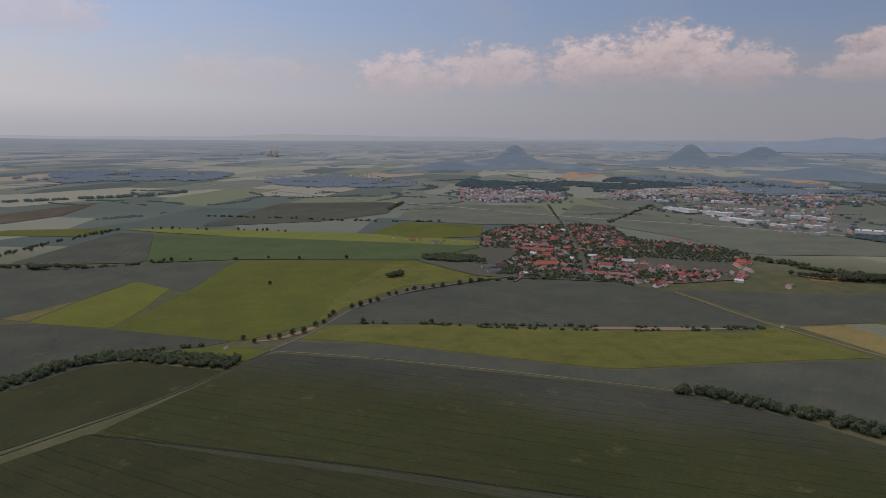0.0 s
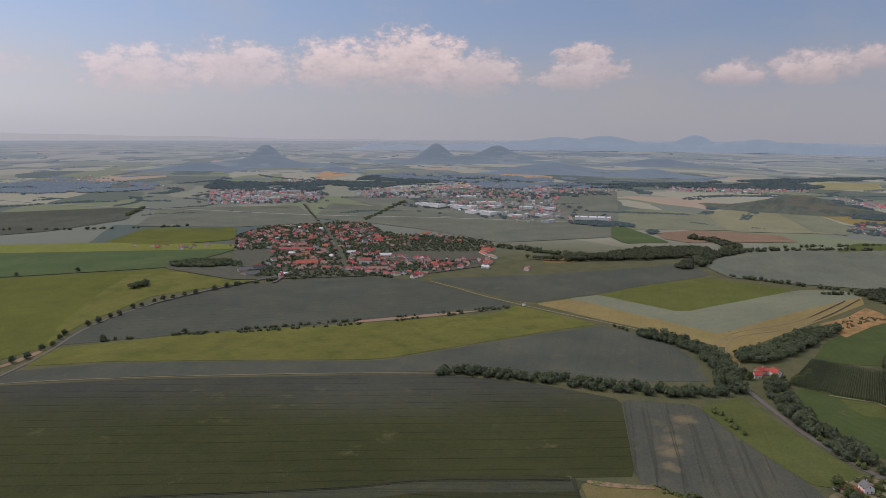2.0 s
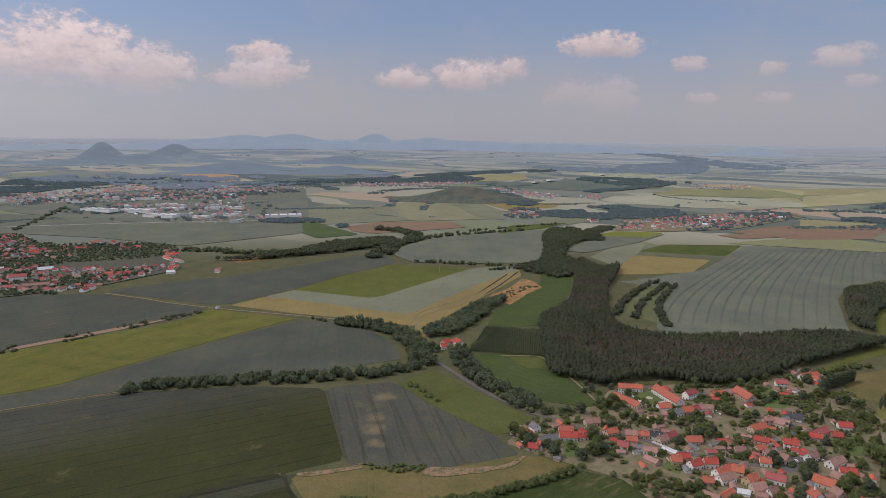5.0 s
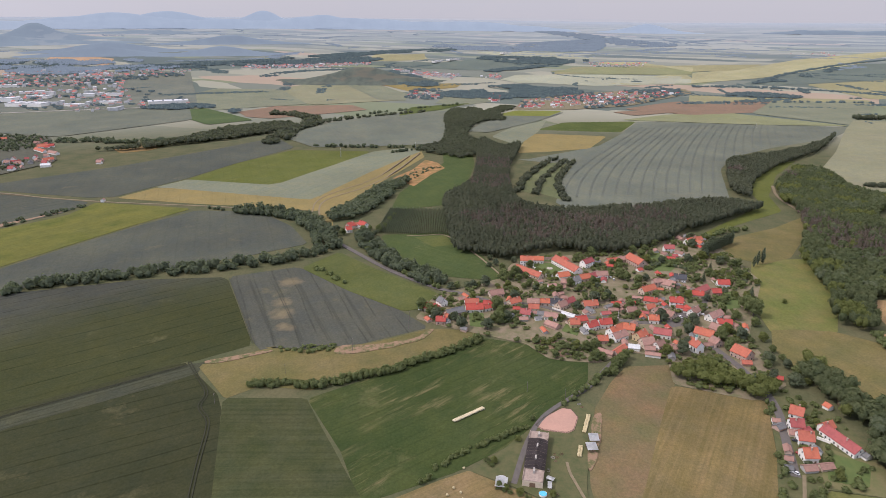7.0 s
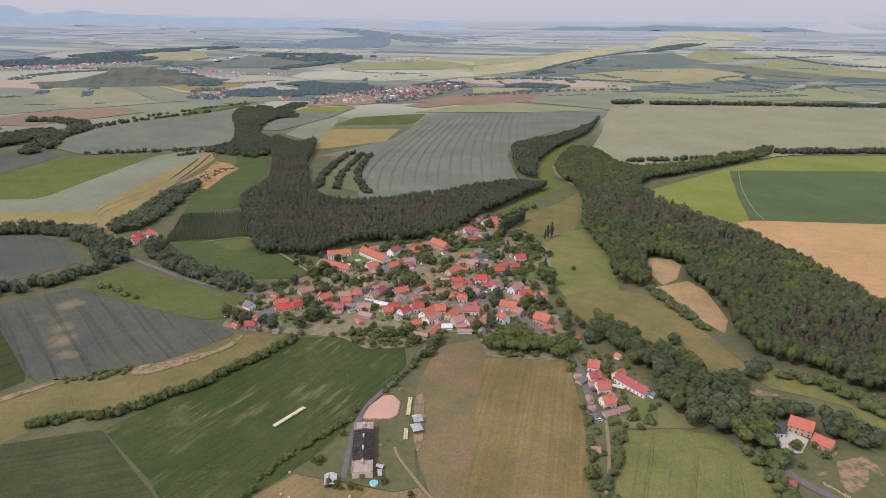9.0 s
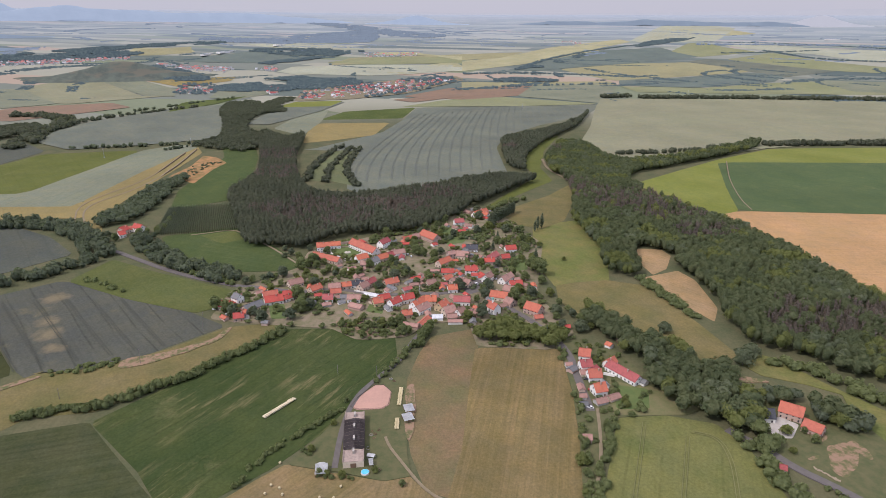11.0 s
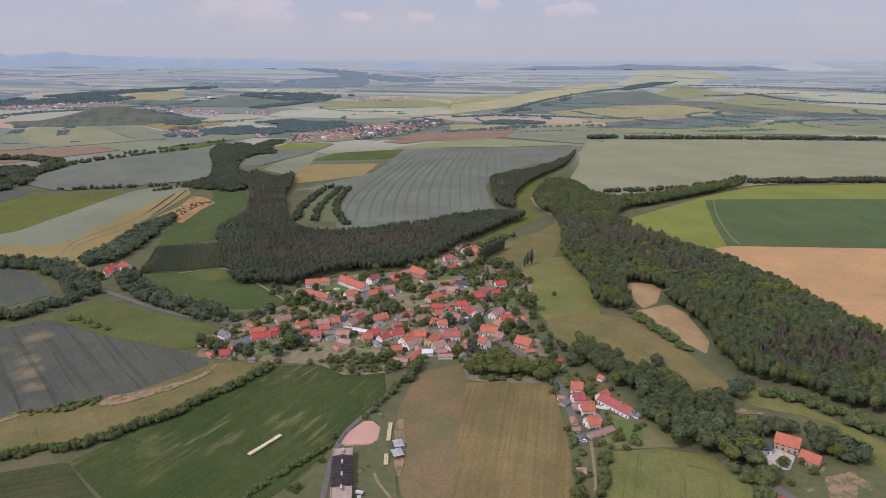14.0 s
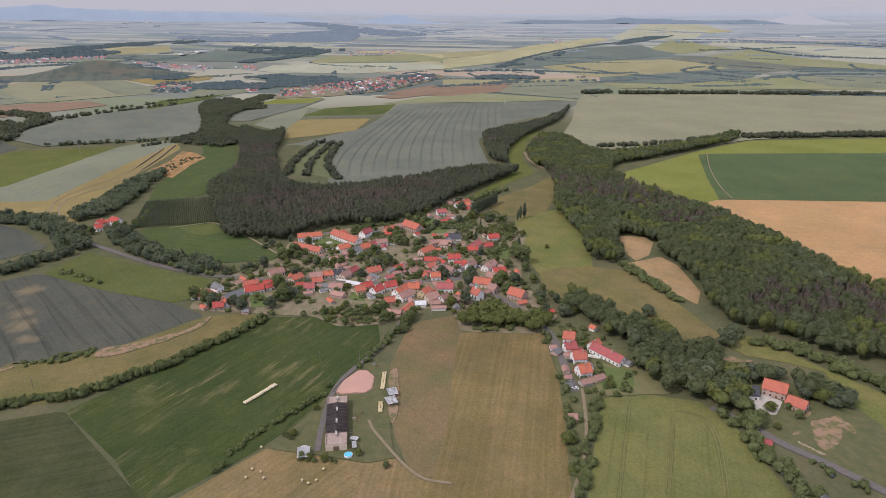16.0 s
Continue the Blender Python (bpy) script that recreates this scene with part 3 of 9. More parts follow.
# copies of the roofs and walls for far towns, with haze added as glow
HAZED_TOPS = {"wine": distance_material("hazed_red_roof", (0.300, 0.086, 0.060), (0.050, 0.064, 0.080), 0.05),
            "brown": distance_material("hazed_brown_roof", (0.190, 0.110, 0.085), (0.050, 0.064, 0.080), 0.05),
            "grey": distance_material("hazed_grey_roof", (0.150, 0.145, 0.140), (0.050, 0.064, 0.080), 0.05),
            "white": distance_material("hazed_pale_roof", (0.330, 0.325, 0.320), (0.050, 0.064, 0.080), 0.05)}
HAZED_WALL = distance_material("hazed_house_wall", (0.330, 0.310, 0.285), (0.050, 0.064, 0.080), 0.05)


# ---- helpers ----
def link_mesh(name, verts, faces, mat, parent=None, smooth=False):
    me = bpy.data.meshes.new(name)
    me.from_pydata(verts, [], faces)
    me.materials.append(mat)
    if smooth:
        me.polygons.foreach_set("use_smooth", [True] * len(me.polygons))
    me.update()
    ob = new(name, me)
    if parent is not None:
        ob.parent = parent
    return ob


def part(name, bm, mat, parent=None, label=""):
    """Links a bmesh as one mesh object under a thing or a part."""
    me = bpy.data.meshes.new(name)
    bm.to_mesh(me)
    bm.free()
    me.materials.append(mat)
    ob = new(name, me)
    ob.parent = parent
    if label:
        ob["label"] = label
    return ob


def put_box(bm, x0, x1, y0, y1, z0, z1):
    v = [bm.verts.new((x, y, z)) for z in (z0, z1) for x, y in ((x0, y0), (x1, y0), (x1, y1), (x0, y1))]
    for f in ((3, 2, 1, 0), (4, 5, 6, 7), (0, 1, 5, 4), (1, 2, 6, 5), (2, 3, 7, 6), (3, 0, 4, 7)):
        bm.faces.new([v[k] for k in f])


def put_tube(bm, x, y, z0, z1, r0, r1, sides=8, dx=0.0, dy=0.0):
    """An upright, tapered and closed tube that leans by dx, dy."""
    rings = []
    for z, r, ox, oy in ((z0, r0, 0, 0), (z1, r1, dx, dy)):
        rings.append([bm.verts.new((x + ox + r * math.cos(6.2832 * k / sides), y + oy + r * math.sin(6.2832 * k / sides), z)) for k in range(sides)])
    for k in range(sides):
        bm.faces.new((rings[0][k], rings[0][(k + 1) % sides], rings[1][(k + 1) % sides], rings[1][k]))
    bm.faces.new(rings[0][::-1])
    bm.faces.new(rings[1])


def thing(name, m, label, category, group="", kind=""):
    ob = new(name)
    ob.empty_display_size = 0.5
    ob.matrix_world = m
    return tagged(ob, label, category, group, kind)


def rounded(points, times=2, k=0.2):
    """Cut the corners of an outline."""
    for _ in range(times):
        out = []
        for (ax, ay), (bx, by) in zip(points, points[1:] + points[:1]):
            out += [(ax * (1 - k) + bx * k, ay * (1 - k) + by * k), (ax * k + bx * (1 - k), ay * k + by * (1 - k))]
        points = out
    return points


def inside(x, y, outline):
    hit = False
    for (ax, ay), (bx, by) in zip(outline, outline[1:] + outline[:1]):
        if (ay > y) != (by > y) and x < (bx - ax) * (y - ay) / (by - ay) + ax:
            hit = not hit
    return hit


LEVEL = [0.10]


def sheet(name, outline, mat, height=None, curve=2, wobble=1.2, step=60.0, corner=0.07):
    """A piece of land with an outline, standing a little over the ground, with its edge."""
    pts = rounded(outline, curve, corner)
    fine = []
    for (ax, ay), (bx, by) in zip(pts, pts[1:] + pts[:1]):
        k = max(1, int(math.hypot(bx - ax, by - ay) / step))
        fine += [(ax + (bx - ax) * i / k, ay + (by - ay) * i / k) for i in range(k)]
    fine = [(x + wobble * noise.noise((x * 0.05, y * 0.05, 1)), y + wobble * noise.noise((x * 0.05, y * 0.05, 7))) for x, y in fine]
    if height is None:
        LEVEL[0] += 0.003
        height = LEVEL[0]
    bm = bmesh.new()
    bm.faces.new([bm.verts.new((x, y, 0)) for x, y in fine])
    far_off = max(math.hypot(x - EYE_X, y - EYE_Y) for x, y in fine)
    bmesh.ops.triangulate(bm, faces=bm.faces[:])
    if far_off > 2000:
        height += 0.8
        for _ in range(5):
            long = [e for e in bm.edges if e.calc_length() > 75.0]
            if not long:
                break
            bmesh.ops.subdivide_edges(bm, edges=long, cuts=1)
            bmesh.ops.triangulate(bm, faces=bm.faces[:])
    low = set()
    if far_off < 2000:
        rim = [e for e in bm.edges if e.is_boundary]
        skirt = bmesh.ops.extrude_edge_only(bm, edges=rim)["geom"]
        low = {v for v in skirt if isinstance(v, bmesh.types.BMVert)}
    for v in bm.verts:
        v.co = land(v.co.x, v.co.y, -0.2 if v in low else height)
    bmesh.ops.recalc_face_normals(bm, faces=bm.faces[:])
    if sum(f.normal.z * f.calc_area() for f in bm.faces) < 0:
        bmesh.ops.reverse_faces(bm, faces=bm.faces[:])
    return part(name, bm, mat)


FIELD_WORDS = {
    "hazegreen": "far yellow-green crop field paled by painted haze", "greyeast": "grey-green wheat plateau with curved paired wheel tracks", "greyfront": "dull grey-green wheat field with paired wheel tracks", "greyslope": "grey-green wheat field with sandy bare spots", "stripfront": "dull olive strip of low crop beside a track", "olivefront": "dark olive-green crop field with long wheel tracks",
    "grey": "grey-green unripe wheat field with faint wheel tracks", "greydark": "dull dark grey-green flat crop field",
    "olive": "dark olive-green crop field with long wheel tracks", "olivedark": "dark olive strip of low crop beside a track",
    "olivegreen": "bright olive-green rectangular crop field on the slope", "meadow": "dry yellow-green meadow with worn patches",
    "clover": "deep green clover meadow with mown streaks", "stubble": "brown mown stubble with a few round bales",
    "brownpasture": "brown grazed paddock with bare reddish earth", "tanstripe": "tan striped cereal field with drill rows",
    "paleyellow": "pale yellow-green barley field", "baretan": "bare tan clearing of mown ground beside woods",
    "tan": "ripe tan-yellow cereal field", "ripebrown": "ripe brown plot beside trees", "pale": "pale grey-green wheat field",
    "palegreen": "pale green open crop field", "palegreen2": "soft green meadow beside the road", "yellowgreen": "fresh yellow-green rape field",
    "rapeyellow": "long yellowish rape field after bloom", "rapegreen": "bright yellow-green rape field", "rapebright": "vivid light green rape parcel",
    "darkgreen": "dark green beet field", "darkteal": "dark far crop field blued by painted haze", "orange": "orange-tan cut rye field above the woods",
    "redsoil": "reddish brown ploughed field", "redtan": "pinkish tan bare far field", "brownsoil": "dark brown ploughed strip",
    "whitefield": "whitish ripe far field", "straw": "straw-coloured far field strip", "hop": "green hop garden with close rows",
    "pasturegreen": "green grazed pasture on the slope", "townground": "green open ground round the works paled by painted haze", "ley": "dark green ley with faint mown lines", "verge": "grey-green grassy strip between two fields", "palestraw": "pale straw-coloured far barley field", "terrace": "narrow pale green terrace between hedges", "scrubtan": "dry tan slope with scattered scrub",
}


SANDY = [(588.4, 302.7, 13), (538.7, 287.4, 10), (515.0, 275.8, 12), (489.6, 260.6, 9)]


def crop_field(name, kind, angle, outline):
    ob = sheet(name, outline, crop_material(kind, angle, SANDY if kind == "greyslope" else ()), corner=0.06, curve=1)
    return tagged(ob, FIELD_WORDS[kind], "field", "fields", "structure")


ROAD_LINES = []


def ribbon(name, points, width, mat, height, label, category, curve=True):
    """A road or track along a line, a little over the ground."""
    ROAD_LINES.append((points, width))
    pts = [Vector((x, y)) for x, y in points]
    if curve:
        for _ in range(2):
            out = [pts[0]]
            for a, b in zip(pts, pts[1:]):
                out += [a * 0.75 + b * 0.25, a * 0.25 + b * 0.75]
            pts = out + [pts[-1]]
    bm = bmesh.new()
    rows = []
    for k, p in enumerate(pts):
        d = (pts[min(k + 1, len(pts) - 1)] - pts[max(k - 1, 0)]).normalized()
        s = Vector((-d.y, d.x)) * width * 0.5
        far_off = 1.6 if math.hypot(p.x, p.y) > 1150 else 0.0
        rows.append([bm.verts.new(land(q.x, q.y, z)) for q, z in ((p + s, -0.1), (p + s, height + far_off), (p - s, height + far_off), (p - s, -0.1))])
    for a, b in zip(rows, rows[1:]):
        for k in range(3):
            bm.faces.new((a[k], a[k + 1], b[k + 1], b[k]))
    bmesh.ops.recalc_face_normals(bm, faces=bm.faces[:])
    if sum(f.normal.z for f in bm.faces) < 0:
        bmesh.ops.reverse_faces(bm, faces=bm.faces[:])
    return tagged(part(name, bm, mat), label, category, kind="structure")


# ---- trees ----
ICO = [(0, 0, 1), (0.894, 0, 0.447), (0.276, 0.851, 0.447), (-0.724, 0.526, 0.447), (-0.724, -0.526, 0.447), (0.276, -0.851, 0.447),
       (0.724, 0.526, -0.447), (-0.276, 0.851, -0.447), (-0.894, 0, -0.447), (-0.276, -0.851, -0.447), (0.724, -0.526, -0.447), (0, 0, -1)]
ICO_V = np.array(ICO)
ICO_F = np.array([(0, 1, 2), (0, 2, 3), (0, 3, 4), (0, 4, 5), (0, 5, 1), (1, 6, 2), (2, 7, 3), (3, 8, 4), (4, 9, 5), (5, 10, 1),
                  (6, 7, 2), (7, 8, 3), (8, 9, 4), (9, 10, 5), (10, 6, 1), (11, 7, 6), (11, 8, 7), (11, 9, 8), (11, 10, 9), (11, 6, 10)])
RNG = np.random.default_rng(5)


def leaf_soup(crowns, leaves, leaf, core=0.74):
    """Vertices and triangles of many crowns: a rough inner body and a coat of leaf sprays that stand out on all sides.
    crowns: rows of x, y, z of the middle, half width, half height. leaf: the size of a spray, as a share of the half width."""
    c = np.asarray(crowns, dtype=float)
    n = len(c)
    body = ICO_V[None] * (1 + 0.3 * (RNG.random((n, 12, 1)) - 0.5)) * core
    body = body * c[:, None, [3, 3, 4]] + c[:, None, :3]
    d = RNG.normal(size=(n, leaves, 3))
    d[..., 2] = np.where(RNG.random((n, leaves)) < 0.75, np.abs(d[..., 2]), d[..., 2])
    d /= np.linalg.norm(d, axis=-1, keepdims=True)
    lump = 1 + 0.13 * np.sin(3.1 * d[..., :1] + c[:, None, :1]) + 0.14 * np.sin(4.3 * d[..., 1:2] + 2.0 * c[:, None, 1:2]) + 0.12 * np.sin(5.0 * d[..., 2:] + c[:, None, :1])
    reach = (0.78 + 0.27 * RNG.random((n, leaves, 1))) * lump
    mid = c[:, None, :3] + d * reach * c[:, None, [3, 3, 4]]
    normal = d + 0.36 * RNG.normal(size=d.shape)
    normal /= np.linalg.norm(normal, axis=-1, keepdims=True)
    side = np.cross(normal, RNG.normal(size=d.shape))
    side /= np.linalg.norm(side, axis=-1, keepdims=True) + 1e-9
    other = np.cross(normal, side)
    size = (leaf * (0.6 + 0.8 * RNG.random((n, leaves, 1)))) * c[:, None, 3:4]
    tri = np.stack([mid + side * size, mid - side * size * 0.5 + other * size * 0.87, mid - side * size * 0.5 - other * size * 0.87], 2)
    v = np.concatenate([body.reshape(-1, 3), tri.reshape(-1, 3)])
    f = np.concatenate([(ICO_F[None] + 12 * np.arange(n)[:, None, None]).reshape(-1, 3), 12 * n + np.arange(n * leaves * 3).reshape(-1, 3)])
    return v, f


def leaf_mesh(name, groups, mat, core=0.88):
    """One mesh of crowns; groups: rows of crowns, leaf sprays for each and their size."""
    v, f = np.zeros((0, 3)), np.zeros((0, 3), dtype=int)
    for crowns, leaves, leaf in groups:
        if len(crowns):
            v1, f1 = leaf_soup(crowns, leaves, leaf, core)
            f = np.concatenate([f, f1 + len(v)])
            v = np.concatenate([v, v1])
    me = bpy.data.meshes.new(name)
    me.vertices.add(len(v))
    me.vertices.foreach_set("co", v.astype(np.float32).ravel())
    me.loops.add(f.size)
    me.loops.foreach_set("vertex_index", f.astype(np.int32).ravel())
    me.polygons.add(len(f))
    me.polygons.foreach_set("loop_start", np.arange(0, f.size, 3, dtype=np.int32))
    me.update(calc_edges=True)
    me.materials.append(mat)
    return me


def tree(kind, high, wide, mat, label, category="tree"):
    """A tree with a tapered trunk, limbs and a crown of clumps."""
    ob = thing(category.replace(" ", "_"), Matrix(), label, category)
    bm = bmesh.new()
    put_tube(bm, 0, 0, -0.2, high * 0.62, wide * 0.075 + 0.08, 0.07, 7, wide * 0.05, 0)
    for k in range(5):
        a = 6.283 * k / 5 + RNG.random()
        put_tube(bm, 0, 0, high * (0.24 + 0.05 * k), high * (0.52 + 0.05 * k), wide * 0.035 + 0.04, 0.03, 5, wide * 0.6 * math.cos(a), wide * 0.6 * math.sin(a))
    part("trunk", bm, BARK, ob)
    rows = []
    if kind == "cone":
        for k in range(6):
            h = (k + 0.5) / 6
            rows.append((0, 0, high * (0.12 + 0.86 * h), wide * (1.05 - h), high * 0.12))
    elif kind == "column":
        for k in range(6):
            rows.append((0.2 * math.sin(k * 2.0), 0.2 * math.cos(k * 2.0), high * (0.18 + 0.14 * k), wide * (0.75, 0.95, 1.0, 0.9, 0.7, 0.45)[k], high * 0.12))
    else:
        for k in range(9):
            a = 2.4 * k
            r = wide * (0.55 if k < 6 else 0.28 if k < 8 else 0.0)
            rows.append((r * math.cos(a), r * math.sin(a), high * (0.27 + 0.062 * k) + 0.08 * high * math.sin(3.0 * k), wide * (0.60 + 0.12 * math.sin(k * 1.7)), high * 0.20))
    crown = new("crown", leaf_mesh("crown", [(rows, 110, 0.21)], mat, 0.70))
    crown.parent = ob
    return ob


# ---- ground ----
def make_ground():
    rings = [0.0, 60.0] + list(np.linspace(150, 2000, 14)) + list(np.linspace(2100, 2600, 8))
    r = 2600.0
    while r < 50000:
        r += 40.0 * (1 + PULL * r) ** 2 / (1 + PULL * NEAR)
        rings.append(r)
    seg = 288
    verts, uvs, faces = [land(EYE_X, EYE_Y)], [(EYE_X / 1000, EYE_Y / 1000)], []
    for r in rings[1:]:
        for k in range(seg):
            a = 2 * math.pi * k / seg
            x, y = EYE_X + r * math.sin(a), EYE_Y + r * math.cos(a)
            verts.append(land(x, y))
            uvs.append((x / 1000, y / 1000))
    for k in range(seg):
        faces.append((0, 1 + (k + 1) % seg, 1 + k))
    for i in range(len(rings) - 2):
        b, c = 1 + i * seg, 1 + (i + 1) * seg
        for k in range(seg):
            j = (k + 1) % seg
            faces.append((b + k, b + j, c + j, c + k))
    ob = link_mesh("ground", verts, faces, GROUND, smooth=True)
    layer = ob.data.uv_layers.new(name="plain")
    index = np.zeros(len(ob.data.loops), dtype=np.int32)
    ob.data.loops.foreach_get("vertex_index", index)
    layer.data.foreach_set("uv", np.array(uvs, dtype=np.float32)[index].ravel())
    return tagged(ob, "open farmland plain of green and straw parcels with painted distance haze", "ground", kind="structure")


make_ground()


# ---- hills on the horizon ----
def hill(name, x, y, wide, deep, high, mat, label, core=0.3, category="hill"):
    """A hill of the far country: a rounded top on wide hollow flanks; a core of 1 and more makes a long range."""
    n, m = 48, 16
    high = max(18.0, high - far_rise(x, y))
    along = Vector((x - EYE_X, y - EYE_Y)).normalized()
    side = Vector((along.y, -along.x))
    verts, faces = [], []
    for j in range(m + 1):
        for i in range(n + 1):
            u, v = 2 * i / n - 1, 2 * j / m - 1
            q = Vector((x, y)) + side * (u * wide) + along * (v * deep)
            rough = noise.fractal((q.x * 2.6 / wide, q.y * 2.6 / wide, 3.1), 0.9, 2.0, 5)
            d = min(1.0, math.hypot(u, v) * (1 + 0.22 * rough * math.hypot(u, v)))
            if core >= 1:
                f = max(0.0, 1 - d ** 2) ** 0.8 * (0.72 + 0.42 * noise.fractal((u * 2.4 + x * 0.001, v, 7.7), 1.0, 2.0, 4))
            else:
                edge = 1 / (1 + (1 / core) ** 2)
                f = (1 / (1 + (d / core) ** 2) - edge) / (1 - edge)
                f *= 1 + 0.18 * rough * min(1.0, d * 3)
            verts.append(land(q.x, q.y, high * f - (6.0 if d >= 1 else 0)))
    for j in range(m):
        for i in range(n):
            a = j * (n + 1) + i
            faces.append((a, a + 1, a + n + 2, a + n + 1))
    return tagged(link_mesh(name, verts, faces, mat, smooth=True), label, category, "", "structure")


def far_rim(name, radius, low, high, mat, label, seed):
    """The last, faint ranges that close the plain all round, added to glow like horizon haze."""
    n = 360
    verts, faces = [], []
    for k in range(n + 1):
        a = 2 * math.pi * k / n
        ring = (math.cos(a) * 2.2, math.sin(a) * 2.2, seed)
        fine = (math.cos(a) * 9.0, math.sin(a) * 9.0, seed + 3)
        rise = low + (high - low) * max(0.0, min(1.0, 0.5 + 0.8 * noise.noise(ring) + 0.22 * noise.fractal(fine, 1.0, 2.0, 4)))
        for r, z in ((radius - 150, 150.0), (radius, 230.0 + radius * math.tan(radians(rise))), (radius + 200, 100.0)):
            verts.append(Vector((EYE_X + r * math.sin(a), EYE_Y + r * math.cos(a), z)))
    for k in range(n):
        for q in range(2):
            faces.append((3 * k + q, 3 * k + 3 + q, 3 * k + 4 + q, 3 * k + 1 + q))
    return tagged(link_mesh(name, verts, faces, mat, smooth=True), label, "range", "", "structure")


far_rim("farthest_range", land(0, 60000).y - EYE_Y + 60, 0.25, 0.80, HILL_FAINT, "faint range along the whole horizon with painted haze and glare", 2.0)
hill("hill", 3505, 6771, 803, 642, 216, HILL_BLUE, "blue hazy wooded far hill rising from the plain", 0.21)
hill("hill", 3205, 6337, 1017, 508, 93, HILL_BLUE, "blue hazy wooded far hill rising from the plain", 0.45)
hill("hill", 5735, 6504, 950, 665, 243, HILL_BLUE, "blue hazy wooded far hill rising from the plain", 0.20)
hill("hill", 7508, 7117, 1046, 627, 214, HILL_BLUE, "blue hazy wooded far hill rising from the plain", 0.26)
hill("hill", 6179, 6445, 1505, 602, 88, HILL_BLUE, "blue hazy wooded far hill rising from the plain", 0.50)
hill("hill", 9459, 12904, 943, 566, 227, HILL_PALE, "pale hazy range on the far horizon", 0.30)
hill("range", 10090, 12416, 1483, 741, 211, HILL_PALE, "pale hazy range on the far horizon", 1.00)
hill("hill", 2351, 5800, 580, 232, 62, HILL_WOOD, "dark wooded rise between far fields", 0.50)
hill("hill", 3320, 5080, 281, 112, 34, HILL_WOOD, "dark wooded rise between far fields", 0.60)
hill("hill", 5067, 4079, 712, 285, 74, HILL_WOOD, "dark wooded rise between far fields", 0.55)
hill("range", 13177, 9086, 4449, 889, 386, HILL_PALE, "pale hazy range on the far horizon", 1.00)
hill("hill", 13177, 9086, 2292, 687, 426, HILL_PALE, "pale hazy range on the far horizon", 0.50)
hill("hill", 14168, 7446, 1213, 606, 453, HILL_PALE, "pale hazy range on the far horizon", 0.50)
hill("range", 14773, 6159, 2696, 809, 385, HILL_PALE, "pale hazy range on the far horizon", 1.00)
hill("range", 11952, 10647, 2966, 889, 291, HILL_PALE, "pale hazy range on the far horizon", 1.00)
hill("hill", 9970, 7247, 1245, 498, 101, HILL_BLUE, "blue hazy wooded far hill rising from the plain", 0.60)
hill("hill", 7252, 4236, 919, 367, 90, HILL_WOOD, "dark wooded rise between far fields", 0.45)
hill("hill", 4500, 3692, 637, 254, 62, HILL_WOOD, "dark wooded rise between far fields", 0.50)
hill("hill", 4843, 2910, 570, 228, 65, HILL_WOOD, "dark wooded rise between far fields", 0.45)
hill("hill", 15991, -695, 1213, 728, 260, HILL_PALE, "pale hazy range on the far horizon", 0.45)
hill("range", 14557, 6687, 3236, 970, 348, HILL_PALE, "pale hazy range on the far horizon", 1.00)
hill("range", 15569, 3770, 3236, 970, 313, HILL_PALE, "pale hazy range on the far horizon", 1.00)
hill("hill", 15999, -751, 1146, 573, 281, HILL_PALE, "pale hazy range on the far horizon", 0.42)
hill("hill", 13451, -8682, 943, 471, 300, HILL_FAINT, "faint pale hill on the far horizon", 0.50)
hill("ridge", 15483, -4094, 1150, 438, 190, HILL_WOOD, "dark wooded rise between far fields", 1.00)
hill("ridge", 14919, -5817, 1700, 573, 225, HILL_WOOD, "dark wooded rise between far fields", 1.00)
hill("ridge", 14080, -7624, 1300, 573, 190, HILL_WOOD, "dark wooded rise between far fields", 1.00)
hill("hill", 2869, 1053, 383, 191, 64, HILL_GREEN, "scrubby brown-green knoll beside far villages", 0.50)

# ---- fields ----
crop_field("wheat_field", "greyslope", -2.55, [(586, 370), (630, 314), (574, 208), (518, 140), (473, 188), (443, 257), (454, 270)])
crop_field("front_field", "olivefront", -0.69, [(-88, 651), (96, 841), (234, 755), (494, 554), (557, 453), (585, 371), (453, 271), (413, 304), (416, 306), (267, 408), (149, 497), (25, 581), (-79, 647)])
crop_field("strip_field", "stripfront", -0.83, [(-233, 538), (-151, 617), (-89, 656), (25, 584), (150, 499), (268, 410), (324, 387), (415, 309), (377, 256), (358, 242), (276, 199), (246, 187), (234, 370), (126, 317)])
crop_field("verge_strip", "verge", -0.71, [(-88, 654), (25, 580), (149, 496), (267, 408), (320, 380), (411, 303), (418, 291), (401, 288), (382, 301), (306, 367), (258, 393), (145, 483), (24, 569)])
crop_field("meadow", "meadow", None, [(411, 294), (455, 251), (450, 260), (456, 219), (479, 178), (516, 138), (521, 108), (515, 94), (493, 108), (453, 140), (425, 169), (398, 196), (395, 234), (374, 249)])
crop_field("clover_field", "clover", -0.66, [(386, 193), (421, 164), (455, 136), (509, 93), (507, 56), (488, 36), (488, 19), (506, 6), (458, 5), (425, 18), (394, 36), (364, 51), (334, 76), (302, 111), (297, 123), (338, 151)])
crop_field("ley_field", "ley", -1.33, [(375, 251), (387, 194), (361, 174), (326, 145), (292, 116), (262, 102), (242, 186), (276, 200)])
crop_field("stubble_field", "stubble", -0.74, [(336, 70), (327, 42), (317, 15), (318, 0), (302, 4), (260, 8), (272, 116), (299, 108), (325, 83)])
crop_field("stubble_field", "stubble", -0.2, [(319, 18), (325, 4), (311, -4), (301, -11), (295, -24), (288, -49), (279, -81), (251, -72), (262, 28)])
